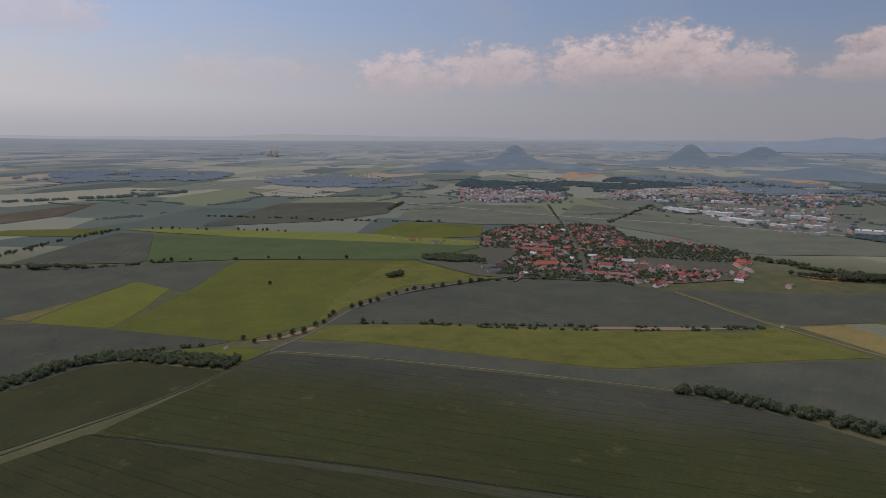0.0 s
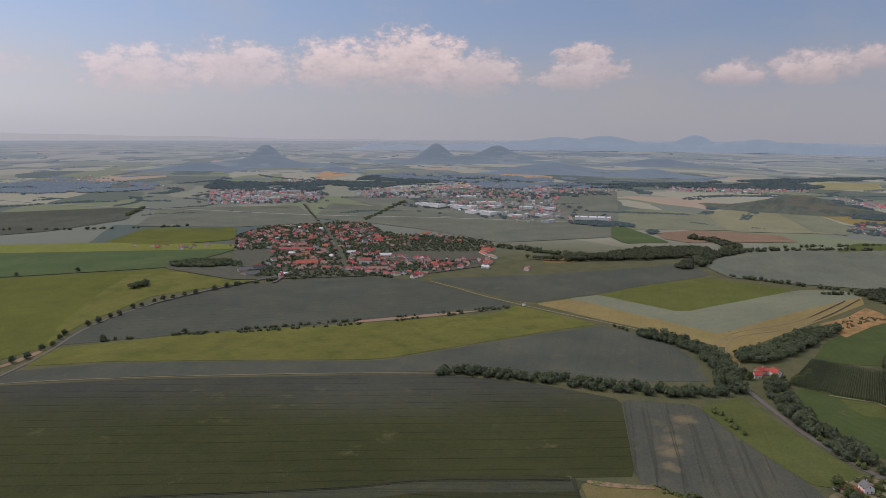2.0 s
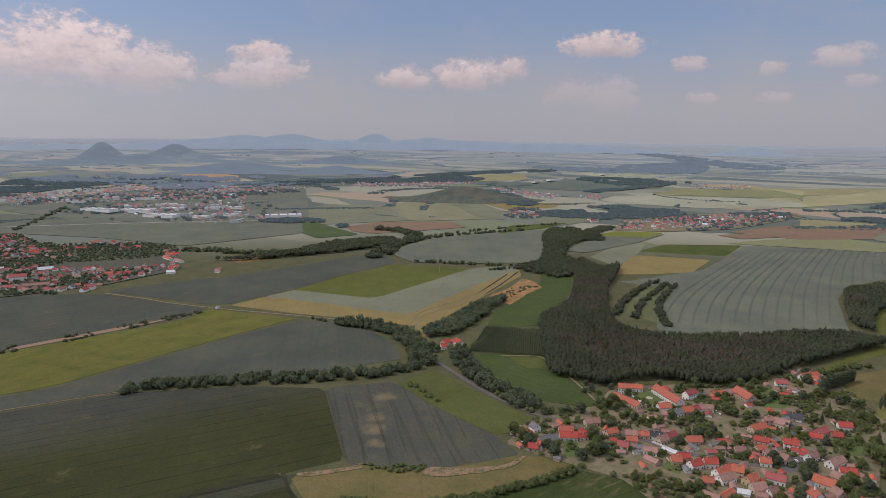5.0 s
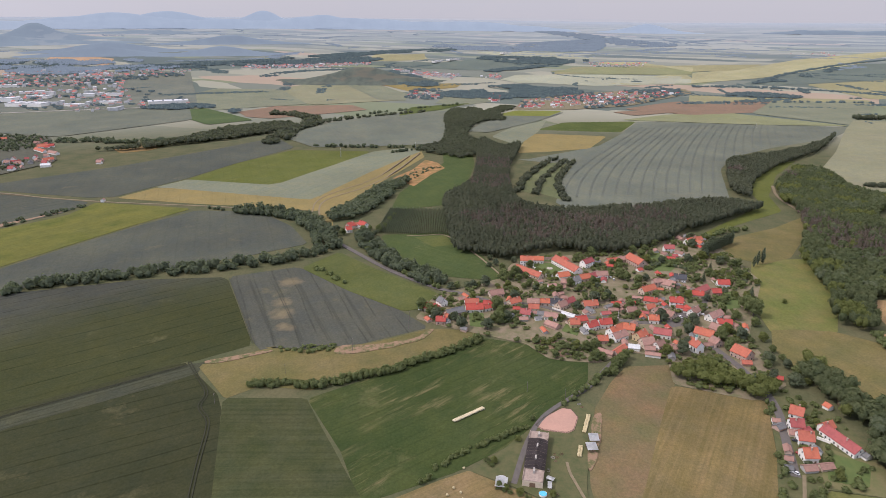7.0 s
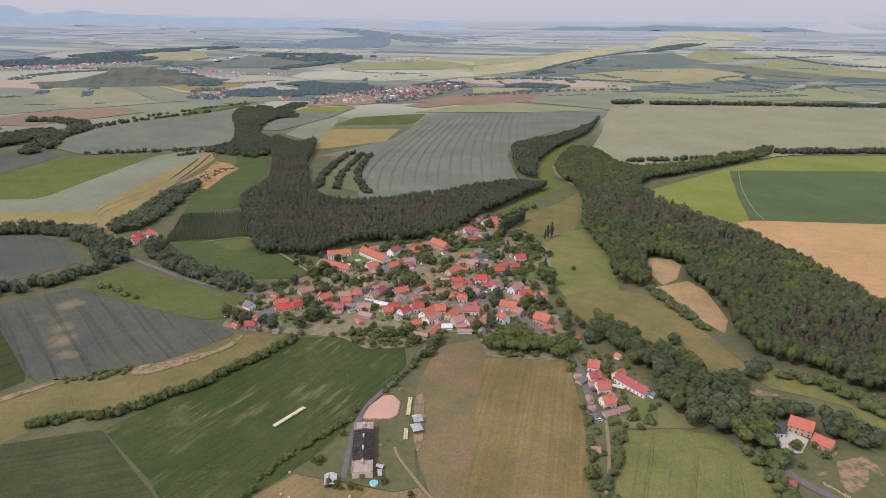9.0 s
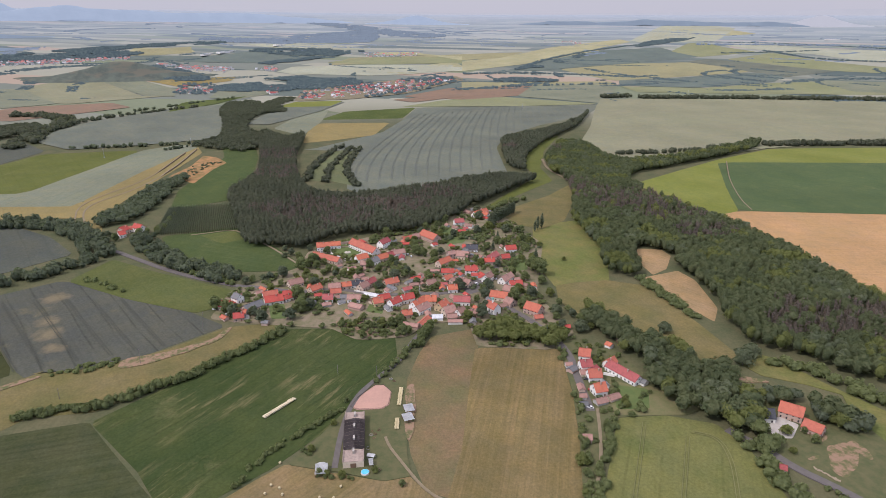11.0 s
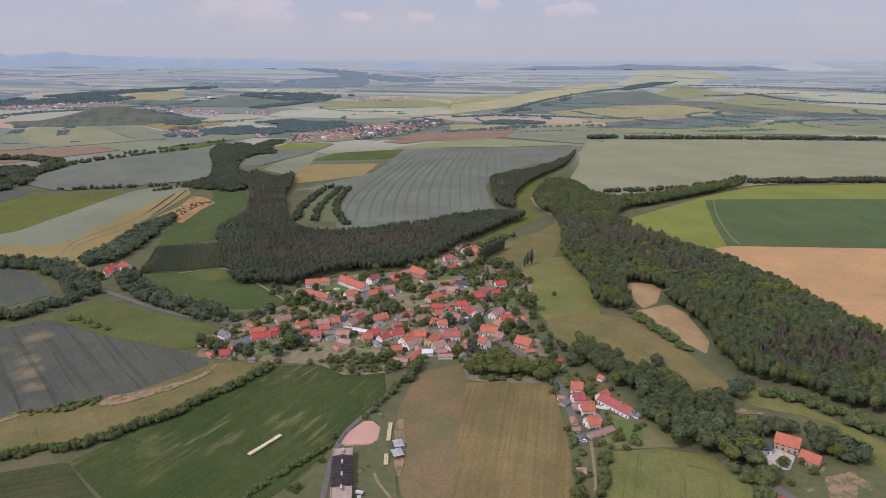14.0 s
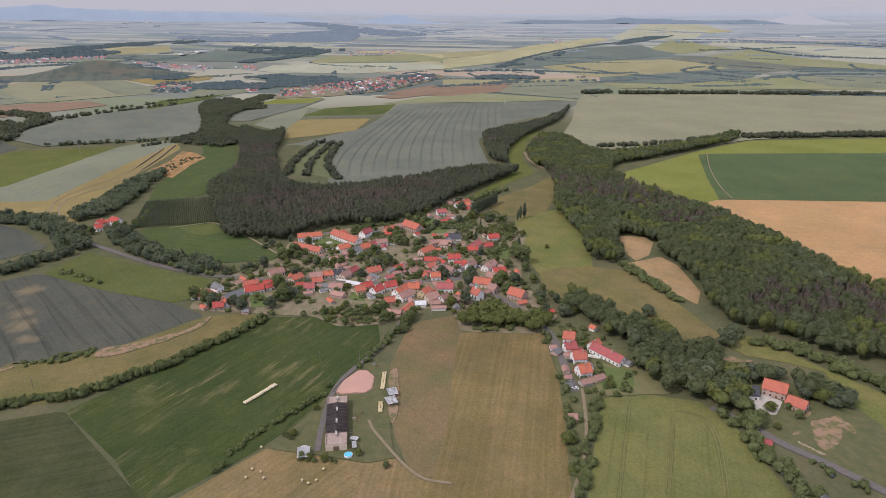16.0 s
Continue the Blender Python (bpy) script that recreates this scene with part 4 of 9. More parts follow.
crop_field("paddock", "brownpasture", None, [(488, -23), (499, -61), (422, -49), (379, -41), (300, -21), (307, -6), (341, 0), (384, 3), (419, 0), (460, -11)])
crop_field("barley_stubble", "tanstripe", 2.86, [(465, -53), (462, -110), (456, -116), (399, -110), (347, -100), (301, -90), (254, -78), (262, -2), (296, -16), (343, -30), (414, -43)])
crop_field("barley_field", "paleyellow", 2.71, [(365, -129), (366, -160), (355, -187), (328, -195), (304, -194), (260, -191), (240, -173), (250, -80), (319, -108)])
crop_field("slope_pasture", "pasturegreen", None, [(769, -162), (788, -221), (715, -233), (586, -197), (586, -164), (577, -143), (651, -138)])
crop_field("hill_pasture", "meadow", None, [(582, -144), (589, -165), (592, -196), (576, -226), (531, -234), (494, -240), (434, -246), (433, -205), (453, -207), (481, -182), (512, -148), (547, -138)])
crop_field("bare_plot", "baretan", None, [(679, -257), (674, -282), (653, -284), (616, -264), (602, -244), (639, -243)])
crop_field("bare_plot", "baretan", None, [(595, -232), (610, -273), (585, -279), (521, -270), (495, -254), (520, -247), (547, -235), (573, -228)])
crop_field("valley_meadow", "meadow", None, [(810, -116), (863, -166), (911, -215), (971, -261), (876, -241), (789, -207), (758, -172), (776, -142)])
crop_field("brook_meadow", "olivegreen", None, [(1122, -220), (1273, -264), (1361, -314), (1401, -354), (1240, -284), (1086, -243), (996, -242), (922, -178), (837, -117), (817, -98), (894, -141), (1023, -222)])
crop_field("plateau_wheat", "greyeast", None, [(1280, 163), (1295, 139), (1471, 16), (1645, -32), (1881, -77), (1905, -361), (1908, -610), (1704, -500), (1546, -345), (1406, -240), (1273, -200), (1039, -181), (1000, -91), (963, -21), (935, 43), (972, 68), (1137, 68), (1251, 57)])
crop_field("ripe_plot", "tan", None, [(1350, 173), (1591, 179), (1607, 155), (1609, -1), (1434, 34), (1371, 123)])
crop_field("clover_strip", "olive", None, [(1666, 167), (1813, 113), (1881, -75), (1676, -32)])
crop_field("pale_plot", "pale", None, [(1537, 257), (1703, 232), (1854, 158), (1636, 160), (1435, 183)])
crop_field("rape_strip", "hazegreen", None, [(1898, -38), (2042, -162), (2139, -333), (1922, -611), (1892, -358), (1894, -78)])
crop_field("ploughed_field", "redsoil", None, [(2151, -45), (2400, -212), (2549, -550), (2164, -429), (2051, -231)])
crop_field("wheat_plot", "pale", None, [(2525, -545), (2580, -736), (2426, -824), (1936, -619), (2132, -404)])
crop_field("terrace_meadow", "terrace", None, [(1026, 122), (1097, 126), (1256, 102), (1277, 82), (1131, 103), (1012, 98)])
crop_field("terrace_meadow", "terrace", None, [(1019, 94), (1121, 97), (1265, 73), (1275, 61), (1114, 78), (985, 55)])
crop_field("oat_field", "palegreen", -1.73, [(2056, -651), (2009, -1114), (1876, -1648), (1312, -1158), (1232, -720), (1136, -527), (1110, -379), (1257, -351), (1508, -452), (1883, -581)])
crop_field("rape_field", "yellowgreen", None, [(952, -336), (1132, -567), (1226, -716), (1219, -1101), (1060, -960), (1107, -559), (812, -441), (765, -381)])
crop_field("beet_field", "darkgreen", None, [(1112, -558), (1074, -973), (769, -701), (815, -441), (951, -491)])
crop_field("rye_stubble", "orange", -1.67, [(781, -374), (812, -440), (769, -701), (441, -429), (505, -419), (564, -427), (639, -408), (712, -398)])
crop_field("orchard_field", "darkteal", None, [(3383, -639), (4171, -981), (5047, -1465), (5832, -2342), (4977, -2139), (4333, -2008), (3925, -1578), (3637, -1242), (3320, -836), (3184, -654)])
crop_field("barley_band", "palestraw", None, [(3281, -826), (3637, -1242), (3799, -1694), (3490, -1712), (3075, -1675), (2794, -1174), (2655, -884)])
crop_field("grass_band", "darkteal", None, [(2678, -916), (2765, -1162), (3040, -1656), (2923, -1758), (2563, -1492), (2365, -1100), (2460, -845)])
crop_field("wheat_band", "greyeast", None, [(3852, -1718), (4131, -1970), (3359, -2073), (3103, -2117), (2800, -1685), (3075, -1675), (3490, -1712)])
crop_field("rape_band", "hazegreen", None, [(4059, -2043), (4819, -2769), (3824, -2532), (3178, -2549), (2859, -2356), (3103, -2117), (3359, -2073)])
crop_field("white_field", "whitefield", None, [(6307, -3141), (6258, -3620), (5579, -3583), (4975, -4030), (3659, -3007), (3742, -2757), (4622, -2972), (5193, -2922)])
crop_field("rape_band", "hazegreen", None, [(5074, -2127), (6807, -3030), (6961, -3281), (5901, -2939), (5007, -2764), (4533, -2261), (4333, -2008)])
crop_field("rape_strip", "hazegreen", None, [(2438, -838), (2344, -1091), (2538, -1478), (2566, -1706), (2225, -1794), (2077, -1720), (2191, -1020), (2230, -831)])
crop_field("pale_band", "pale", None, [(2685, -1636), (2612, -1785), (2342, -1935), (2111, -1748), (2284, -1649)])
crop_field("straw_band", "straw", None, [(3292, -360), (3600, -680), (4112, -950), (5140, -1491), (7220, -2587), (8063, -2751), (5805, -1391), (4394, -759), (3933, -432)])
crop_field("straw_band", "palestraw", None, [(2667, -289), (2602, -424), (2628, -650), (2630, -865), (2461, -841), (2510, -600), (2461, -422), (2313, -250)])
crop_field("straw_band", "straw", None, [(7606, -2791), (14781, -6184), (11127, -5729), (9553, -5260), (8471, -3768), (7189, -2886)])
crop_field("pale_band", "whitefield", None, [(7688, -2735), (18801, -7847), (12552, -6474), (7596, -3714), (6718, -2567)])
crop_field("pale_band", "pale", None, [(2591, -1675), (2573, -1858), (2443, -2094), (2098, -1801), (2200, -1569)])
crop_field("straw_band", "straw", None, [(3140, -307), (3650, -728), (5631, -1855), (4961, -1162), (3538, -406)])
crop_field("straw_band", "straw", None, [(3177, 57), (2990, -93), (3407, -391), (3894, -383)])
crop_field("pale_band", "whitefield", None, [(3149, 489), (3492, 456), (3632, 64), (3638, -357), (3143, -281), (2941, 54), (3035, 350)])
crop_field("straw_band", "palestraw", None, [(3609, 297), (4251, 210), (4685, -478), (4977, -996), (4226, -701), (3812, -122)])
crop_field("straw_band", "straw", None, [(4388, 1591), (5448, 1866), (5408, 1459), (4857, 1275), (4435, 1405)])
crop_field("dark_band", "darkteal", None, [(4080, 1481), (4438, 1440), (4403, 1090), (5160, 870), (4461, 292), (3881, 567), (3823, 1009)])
crop_field("pale_band", "pale", None, [(2145, 543), (2377, 561), (2467, 446), (2246, 372), (2105, 450)])
crop_field("tan_plot", "tan", None, [(2748, 922), (2865, 762), (2907, 613), (2715, 596), (2495, 724)])
crop_field("green_plot", "palegreen", None, [(2163, 1027), (2911, 1219), (2765, 1096), (2165, 732)])
crop_field("wheat_plot", "pale", None, [(2687, 1056), (2749, 933), (2411, 710), (2189, 656), (2198, 743)])
crop_field("red_plot", "redsoil", None, [(1790, 1043), (1949, 1003), (2039, 788), (1934, 697), (1796, 796), (1685, 885), (1699, 966)])
crop_field("grey_plot", "pale", None, [(1725, 1190), (2148, 1455), (2422, 1496), (2450, 1231), (2031, 927), (1864, 1087)])
crop_field("green_plot", "palegreen", None, [(2486, 1262), (2846, 1205), (2199, 847), (2218, 670), (2002, 914)])
crop_field("dark_plot", "darkgreen", None, [(1758, 1268), (1846, 1183), (1649, 915), (1537, 985)])
crop_field("round_wheat", "greyeast", None, [(1386, 688), (1521, 716), (1689, 688), (1871, 595), (1997, 435), (1753, 417), (1546, 358), (1406, 358), (1342, 483), (1305, 594)])
crop_field("lucerne_field", "olivegreen", None, [(973, 674), (1116, 663), (1268, 622), (1293, 458), (973, 515)])
crop_field("pale_wheat", "pale", -0.15, [(911, 689), (974, 673), (973, 515), (1293, 458), (1349, 404), (1315, 364), (1104, 396), (925, 415), (896, 420)])
crop_field("ripe_field", "tan", None, [(839, 702), (914, 685), (899, 421), (924, 416), (843, 382), (844, 491), (837, 578)])
crop_field("ripe_strip", "tan", -0.04, [(837, 379), (924, 416), (1108, 398), (1321, 365), (1260, 342), (1112, 350), (957, 360), (857, 363), (771, 333)])
crop_field("wheat_slope", "grey", None, [(836, 971), (1048, 849), (1254, 774), (1405, 727), (1294, 631), (1100, 666), (982, 678), (844, 709), (830, 747)])
crop_field("wheat_plain", "grey", -0.48, [(184, 956), (342, 1102), (517, 1153), (669, 1117), (782, 1042), (819, 943), (809, 722), (743, 716), (485, 830), (343, 900), (284, 915)])
crop_field("rape_long", "rapeyellow", -0.41, [(173, 944), (282, 909), (340, 893), (479, 820), (741, 702), (806, 713), (811, 681), (813, 560), (721, 585), (473, 638), (296, 784), (222, 843), (143, 887)])
crop_field("wheat_lens", "grey", None, [(130, 875), (220, 835), (294, 779), (469, 633), (714, 580), (806, 547), (821, 459), (767, 387), (706, 337), (643, 389), (574, 467), (512, 549), (237, 763), (100, 845)])
crop_field("roadside_meadow", "palegreen2", None, [(628, 309), (686, 289), (641, 227), (594, 150), (558, 152), (546, 172), (580, 238)])
crop_field("hop_field", "hop", -2.03, [(759, 264), (791, 187), (721, 135), (657, 97), (640, 99), (641, 170), (680, 226)])
crop_field("dry_plot", "palegreen2", None, [(761, 222), (777, 187), (745, 169), (729, 190)])
crop_field("valley_field", "hop", None, [(866, 286), (974, 305), (1209, 292), (1311, 317), (1339, 262), (1200, 232), (933, 204)])
crop_field("olive_strip", "olive", None, [(2031, 588), (2187, 432), (2002, 482), (1821, 569)])
crop_field("scrub_slope", "scrubtan", None, [(1065, 346), (1145, 332), (1234, 334), (1216, 308), (1167, 279), (1113, 289), (1017, 295), (1046, 321)])
crop_field("wheat_flat", "greyeast", None, [(1596, 328), (1906, 296), (2025, 122), (1817, 180), (1593, 273)])
crop_field("green_patch", "yellowgreen", None, [(1900, 311), (2028, 266), (2048, 132), (1919, 160)])
crop_field("rape_field", "rapegreen", None, [(-100, 1022), (0, 1221), (93, 1480), (132, 1517), (495, 1382), (586, 1309), (594, 1161), (381, 1157), (236, 1034), (179, 955), (67, 903), (-46, 962)])
crop_field("rape_pale", "rapeyellow", None, [(414, 1373), (584, 1303), (596, 1166), (381, 1157), (237, 1038), (181, 964), (227, 1077), (333, 1260)])
crop_field("rape_light", "rapebright", None, [(-217, 1097), (-165, 1213), (-88, 1348), (-11, 1327), (-60, 1137), (-100, 1025)])
crop_field("tan_patch", "meadow", None, [(-260, 1135), (-206, 1269), (-153, 1251), (-218, 1104)])
crop_field("beet_field", "darkgreen", None, [(-73, 2033), (165, 1877), (718, 1535), (494, 1397), (120, 1528), (-74, 1550)])
crop_field("rape_strip", "yellowgreen", None, [(-160, 2135), (-38, 2136), (559, 1798), (753, 1593), (704, 1539), (151, 1882), (-36, 2022)])
crop_field("rape_patch", "rapegreen", None, [(497, 1842), (670, 2062), (885, 1906), (771, 1685), (595, 1707)])
crop_field("rape_patch", "rapegreen", None, [(-544, 2125), (-458, 2215), (-161, 2161), (-249, 2020)])
crop_field("hatched_field", "grey", 1.43, [(-350, 1614), (-169, 2064), (-73, 2033), (-76, 1550)])
crop_field("ploughed_plot", "brownsoil", None, [(-612, 2595), (-306, 3065), (-378, 2559), (-517, 2366)])
crop_field("dark_field", "grey", None, [(41, 2138), (388, 2819), (864, 2738), (703, 2329), (441, 2163)])
crop_field("pale_plot", "greyeast", None, [(913, 2621), (1394, 2435), (1147, 1854), (884, 1935), (662, 2128)])
crop_field("grey_flat", "grey", None, [(-412, 1584), (-197, 1563), (107, 1511), (0, 1230), (-88, 1359), (-159, 1231), (-293, 1099)])
crop_field("grey_low", "greydark", None, [(-293, 1099), (-216, 1094), (-99, 1019), (60, 905), (-50, 879), (-138, 808), (-221, 803)])
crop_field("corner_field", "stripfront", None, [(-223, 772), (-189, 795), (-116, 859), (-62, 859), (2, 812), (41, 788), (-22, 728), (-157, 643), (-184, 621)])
crop_field("triangle_field", "rapegreen", None, [(-31, 892), (45, 890), (96, 847), (60, 815), (2, 861)])
crop_field("works_ground", "townground", None, [(1763, 2662), (2400, 2796), (3017, 2833), (3145, 2419), (3232, 2137), (1926, 1260), (1821, 1424), (1621, 1620), (1599, 1913), (1639, 2269)])
crop_field("town_field", "greyeast", None, [(1272, 1786), (1531, 1831), (1643, 1642), (1878, 1432), (1840, 1233), (1610, 1075), (1285, 1207), (1309, 1513)])
crop_field("town_field", "greyeast", None, [(1201, 1998), (1560, 2438), (1673, 2003), (1592, 1764), (1255, 1762)])
crop_field("garden_field", "redsoil", None, [(1006, 1315), (1096, 1303), (1125, 1235), (1049, 1161), (967, 1203)])
crop_field("garden_field", "darkgreen", None, [(1112, 1223), (1209, 1183), (1142, 1116), (1044, 1156)])
crop_field("tan_yard", "tan", None, [(717, 1498), (786, 1494), (738, 1387), (677, 1383)])
crop_field("ripe_plot", "ripebrown", None, [(1198, 998), (1279, 965), (1264, 905), (1196, 900), (1151, 938)])
crop_field("ripe_far", "redtan", None, [(2444, 4069), (3155, 5061), (3547, 5120), (3181, 4615), (2508, 3998)])
crop_field("ripe_far", "redtan", None, [(3659, 3469), (4425, 4059), (4394, 3773), (4147, 3318), (3413, 2788), (3784, 3333)])
crop_field("stream_meadow", "pasturegreen", None, [(444, -254), (431, -269), (395, -284), (349, -306), (323, -314), (293, -288), (313, -277), (331, -267), (353, -275), (380, -286), (393, -271), (408, -247), (430, -238)])

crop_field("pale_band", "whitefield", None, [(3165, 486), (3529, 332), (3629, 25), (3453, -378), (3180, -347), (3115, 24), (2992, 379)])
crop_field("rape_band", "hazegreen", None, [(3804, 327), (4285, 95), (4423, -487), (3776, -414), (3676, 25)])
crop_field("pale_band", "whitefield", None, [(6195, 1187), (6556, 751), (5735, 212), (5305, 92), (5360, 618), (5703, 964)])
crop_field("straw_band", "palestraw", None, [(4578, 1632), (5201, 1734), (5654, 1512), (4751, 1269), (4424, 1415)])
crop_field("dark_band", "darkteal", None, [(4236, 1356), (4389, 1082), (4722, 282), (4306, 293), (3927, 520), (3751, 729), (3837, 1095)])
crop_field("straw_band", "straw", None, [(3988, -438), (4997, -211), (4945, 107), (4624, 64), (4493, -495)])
crop_field("red_strip", "redsoil", None, [(2063, -12), (2207, -194), (2372, -446), (2408, -504), (2291, -450), (2135, -229), (1997, -76)])
crop_field("wheat_plot", "pale", None, [(2114, -424), (2467, -568), (2579, -859), (2102, -682), (2038, -521)])

# ---- roads and tracks ----
ribbon("road", [(806, 377), (739, 327), (690, 271), (636, 208), (604, 150), (606, 157), (598, 125), (582, 88), (591, 59), (571, 19), (573, -11), (569, -46), (594, -71), (625, -97), (656, -98)], 5.5, ASPHALT, 0.66, "grey asphalt road into the village", "road")
ribbon("road", [(819, 943), (812, 731), (824, 602), (835, 486), (806, 377)], 3, DIRT, 0.62, "pale field road between crops", "road")
ribbon("track", [(-169, 623), (-155, 635), (-22, 724), (97, 848)], 2.4, WHEAT_RUTS, 0.62, "dark narrow field track with a worn middle", "track")
ribbon("road", [(97, 848), (167, 913), (242, 1020), (340, 1094), (530, 1154), (737, 1185), (866, 1320), (1069, 1711), (1256, 2089), (1454, 2468)], 4.2, ASPHALT, 0.66, "narrow asphalt road lined with trees", "road")
ribbon("track", [(97, 846), (168, 806), (322, 697), (496, 557)], 1.8, DIRT, 0.62, "earth track between two fields", "track")
ribbon("road", [(515, -25), (485, -9), (451, 2), (425, 20), (401, 34), (369, 40), (330, 42)], 3.4, ASPHALT, 0.66, "narrow asphalt lane past the barn", "road")
ribbon("track", [(357, 14), (348, 12), (339, 8), (328, 3), (313, -4), (303, -11), (299, -17), (296, -27)], 1.7, DIRT, 0.62, "worn dirt track round the paddock", "track")
ribbon("road", [(537, -91), (497, -111), (455, -122), (414, -118), (374, -115)], 5.5, ASPHALT, 0.66, "asphalt lane beside white houses", "road")
ribbon("track", [(377, -120), (351, -114), (324, -106), (305, -98), (290, -90), (279, -84), (261, -76)], 2.0, DIRT, 0.62, "sunken dirt lane between hedges", "track")
ribbon("road", [(348, -191), (327, -204), (309, -211), (293, -223), (266, -239), (251, -249)], 5.5, ASPHALT, 0.66, "grey asphalt road past the farm", "road")
ribbon("track", [(763, 232), (771, 210), (782, 187), (746, 162), (719, 139), (685, 117), (651, 96), (635, 82)], 2.2, DIRT, 0.62, "pale dirt track along the hop garden", "track")
ribbon("track", [(1153, -261), (1080, -253), (993, -268)], 4, DIRT, 0.62, "tan path in the brook meadow", "track")
ribbon("road", [(-996, 4177), (-63, 4454), (481, 3482), (657, 2964), (992, 2502)], 7, CONCRETE, 0.66, "pale far highway across the plain", "road")
ribbon("road", [(992, 2502), (1257, 2034), (1526, 1768), (1854, 1294)], 7, CONCRETE, 0.66, "pale far highway across the plain", "road")
ribbon("track", [(1290, 360), (1115, 353), (992, 366), (921, 395), (882, 397), (835, 379), (777, 348)], 2.2, DIRT, 0.62, "pale curving track along the ripe strip", "track")
ribbon("track", [(1258, 372), (1052, 369), (952, 403), (894, 410), (836, 389)], 1.8, DIRT, 0.62, "pale curving track along the ripe strip", "track")
ribbon("track", [(1110, -573), (988, -516), (866, -471), (816, -460)], 1.3, DIRT, 0.62, "pale curved track through the beet field", "track")
ribbon("track", [(710, 19), (706, 90), (668, 95)], 4, DIRT, 0.62, "gravel drive of the manor", "track")
ribbon("road", [(588, 1120), (941, 1464), (1195, 1971), (1435, 2457)], 5, ASPHALT, 0.66, "street of the far village", "road")


# ---- woods and hedges ----
def near_line(x, y, line, gap):
    p = Vector((x, y))
    for a, b in zip(line, line[1:]):
        a, b = Vector(a), Vector(b)
        t = max(0.0, min(1.0, (p - a).dot(b - a) / (b - a).length_squared))
        if (p - a.lerp(b, t)).length < gap:
            return True
    return False


STREET = [(743, 1110), (856, 1300), (972, 1512), (1104, 1767), (1256, 2089), (1454, 2468)]


def wood(name, outline, spacing, high, wide, mat, label, clumps=8, dead=(), category="woodland", ragged=0.22, mixed=False, houses=()):
    """A stand of many trees that nobody could count: clumped crowns over the outline, light and grey ones among them;
    dead: rings x, y, radius in which the spruces stand bare and close."""
    pts = rounded(outline, 1)
    xs, ys = [p[0] for p in pts], [p[1] for p in pts]
    crowns = {"main": [], "light": [], "grey": [], "dead": []}
    spikes = []
    step = spacing
    y = min(ys)
    row = 0
    while y < max(ys):
        x = min(xs) + (row % 2) * step * 0.5
        while x < max(xs):
            px, py = x + (RNG.random() - 0.5) * spacing * 0.9, y + (RNG.random() - 0.5) * spacing * 0.9
            x += step
            if not inside(px, py, pts) or RNG.random() < 0.03 or near_line(px, py, STREET, 6):
                continue
            if houses and noise.noise((px * 0.035, py * 0.035, 6.0)) < -0.02:
                continue
            if spacing > 14 and noise.fractal((px * 0.004, py * 0.004, 5.0), 1.0, 2.0, 3) < (0.02 if spacing > 30 else -0.12):
                continue
            if houses and (any(math.hypot(px - a, py - b) < r * 0.8 + wide * 0.6 for a, b, r in houses) or any(near_line(px, py, line, broad * 0.5 + wide * 0.8) for line, broad in ROAD_LINES)):
                continue
            swell = 1 + 0.25 * noise.noise((px * 0.02, py * 0.02, 4.0))
            h = high * (1 - ragged * RNG.random()) * swell
            w = wide * (0.7 + 0.6 * RNG.random())
            base = land(px, py)
            s = 1.0 if base.z < 1 else max(0.25, math.hypot(base.x - EYE_X, base.y - EYE_Y) / math.hypot(px - EYE_X, py - EYE_Y))
            bare = max([1.25 - math.hypot(px - a, py - b) / r for a, b, r in dead] or [-9.0])
            if bare + 0.8 * noise.fractal((px * 0.022, py * 0.022, 8.0), 1.0, 2.0, 4) > (0.26 if mixed else 0.40) and RNG.random() < 0.78:
                for _ in range(3):
                    ox, oy = (RNG.random() - 0.5) * spacing, (RNG.random() - 0.5) * spacing
                    hh = h * (0.75 + 0.35 * RNG.random())
                    crowns["dead"].append((base.x + ox, base.y + oy, hh * 0.52, 0.8 + 0.6 * RNG.random(), hh * 0.46))
                    if RNG.random() < 0.3:
                        spikes.append((base.x + ox, base.y + oy, hh * 1.08))
                continue
            tone = noise.noise((px * 0.03, py * 0.03, 11.0)) + 0.5 * (RNG.random() - 0.5)
            key = "main" if not mixed else "light" if tone > 0.30 else "grey" if tone < -0.46 else "main"
            crowns[key].append((base.x, base.y, base.z + s * h * 0.62, s * w, s * h * 0.38))
        y += spacing * 0.866
        row += 1
    if not crowns["main"]:
        return None

    def grow(rows):
        near = [c for c in rows if c[0] ** 2 + c[1] ** 2 < 720 ** 2]
        rest = [c for c in rows if c[0] ** 2 + c[1] ** 2 >= 720 ** 2]
        return [(near, clumps * 24, 0.19), (rest, clumps * 7, 0.36)]

    ob = new(name, leaf_mesh(name, grow(crowns["main"]), mat, 0.95 if spacing > 14 else 0.90))
    tagged(ob, label, category, "", "stuff")
    for key, title, leaf in (("light", "light_crowns", LEAF_LIGHT), ("grey", "willow_crowns", LEAF_GREY)):
        if crowns[key]:
            some = new(title, leaf_mesh(title, grow(crowns[key]), leaf, 0.90))
            some.parent = ob
            some["kind"] = "stuff"
    if crowns["dead"]:
        some = new("dead_spruces", leaf_mesh("dead_spruces", [(crowns["dead"], 26, 0.55)], DEAD_NEEDLES, 0.6))
        some.parent = ob
        some["kind"], some["label"] = "stuff", "grey-brown dead spruces standing close"
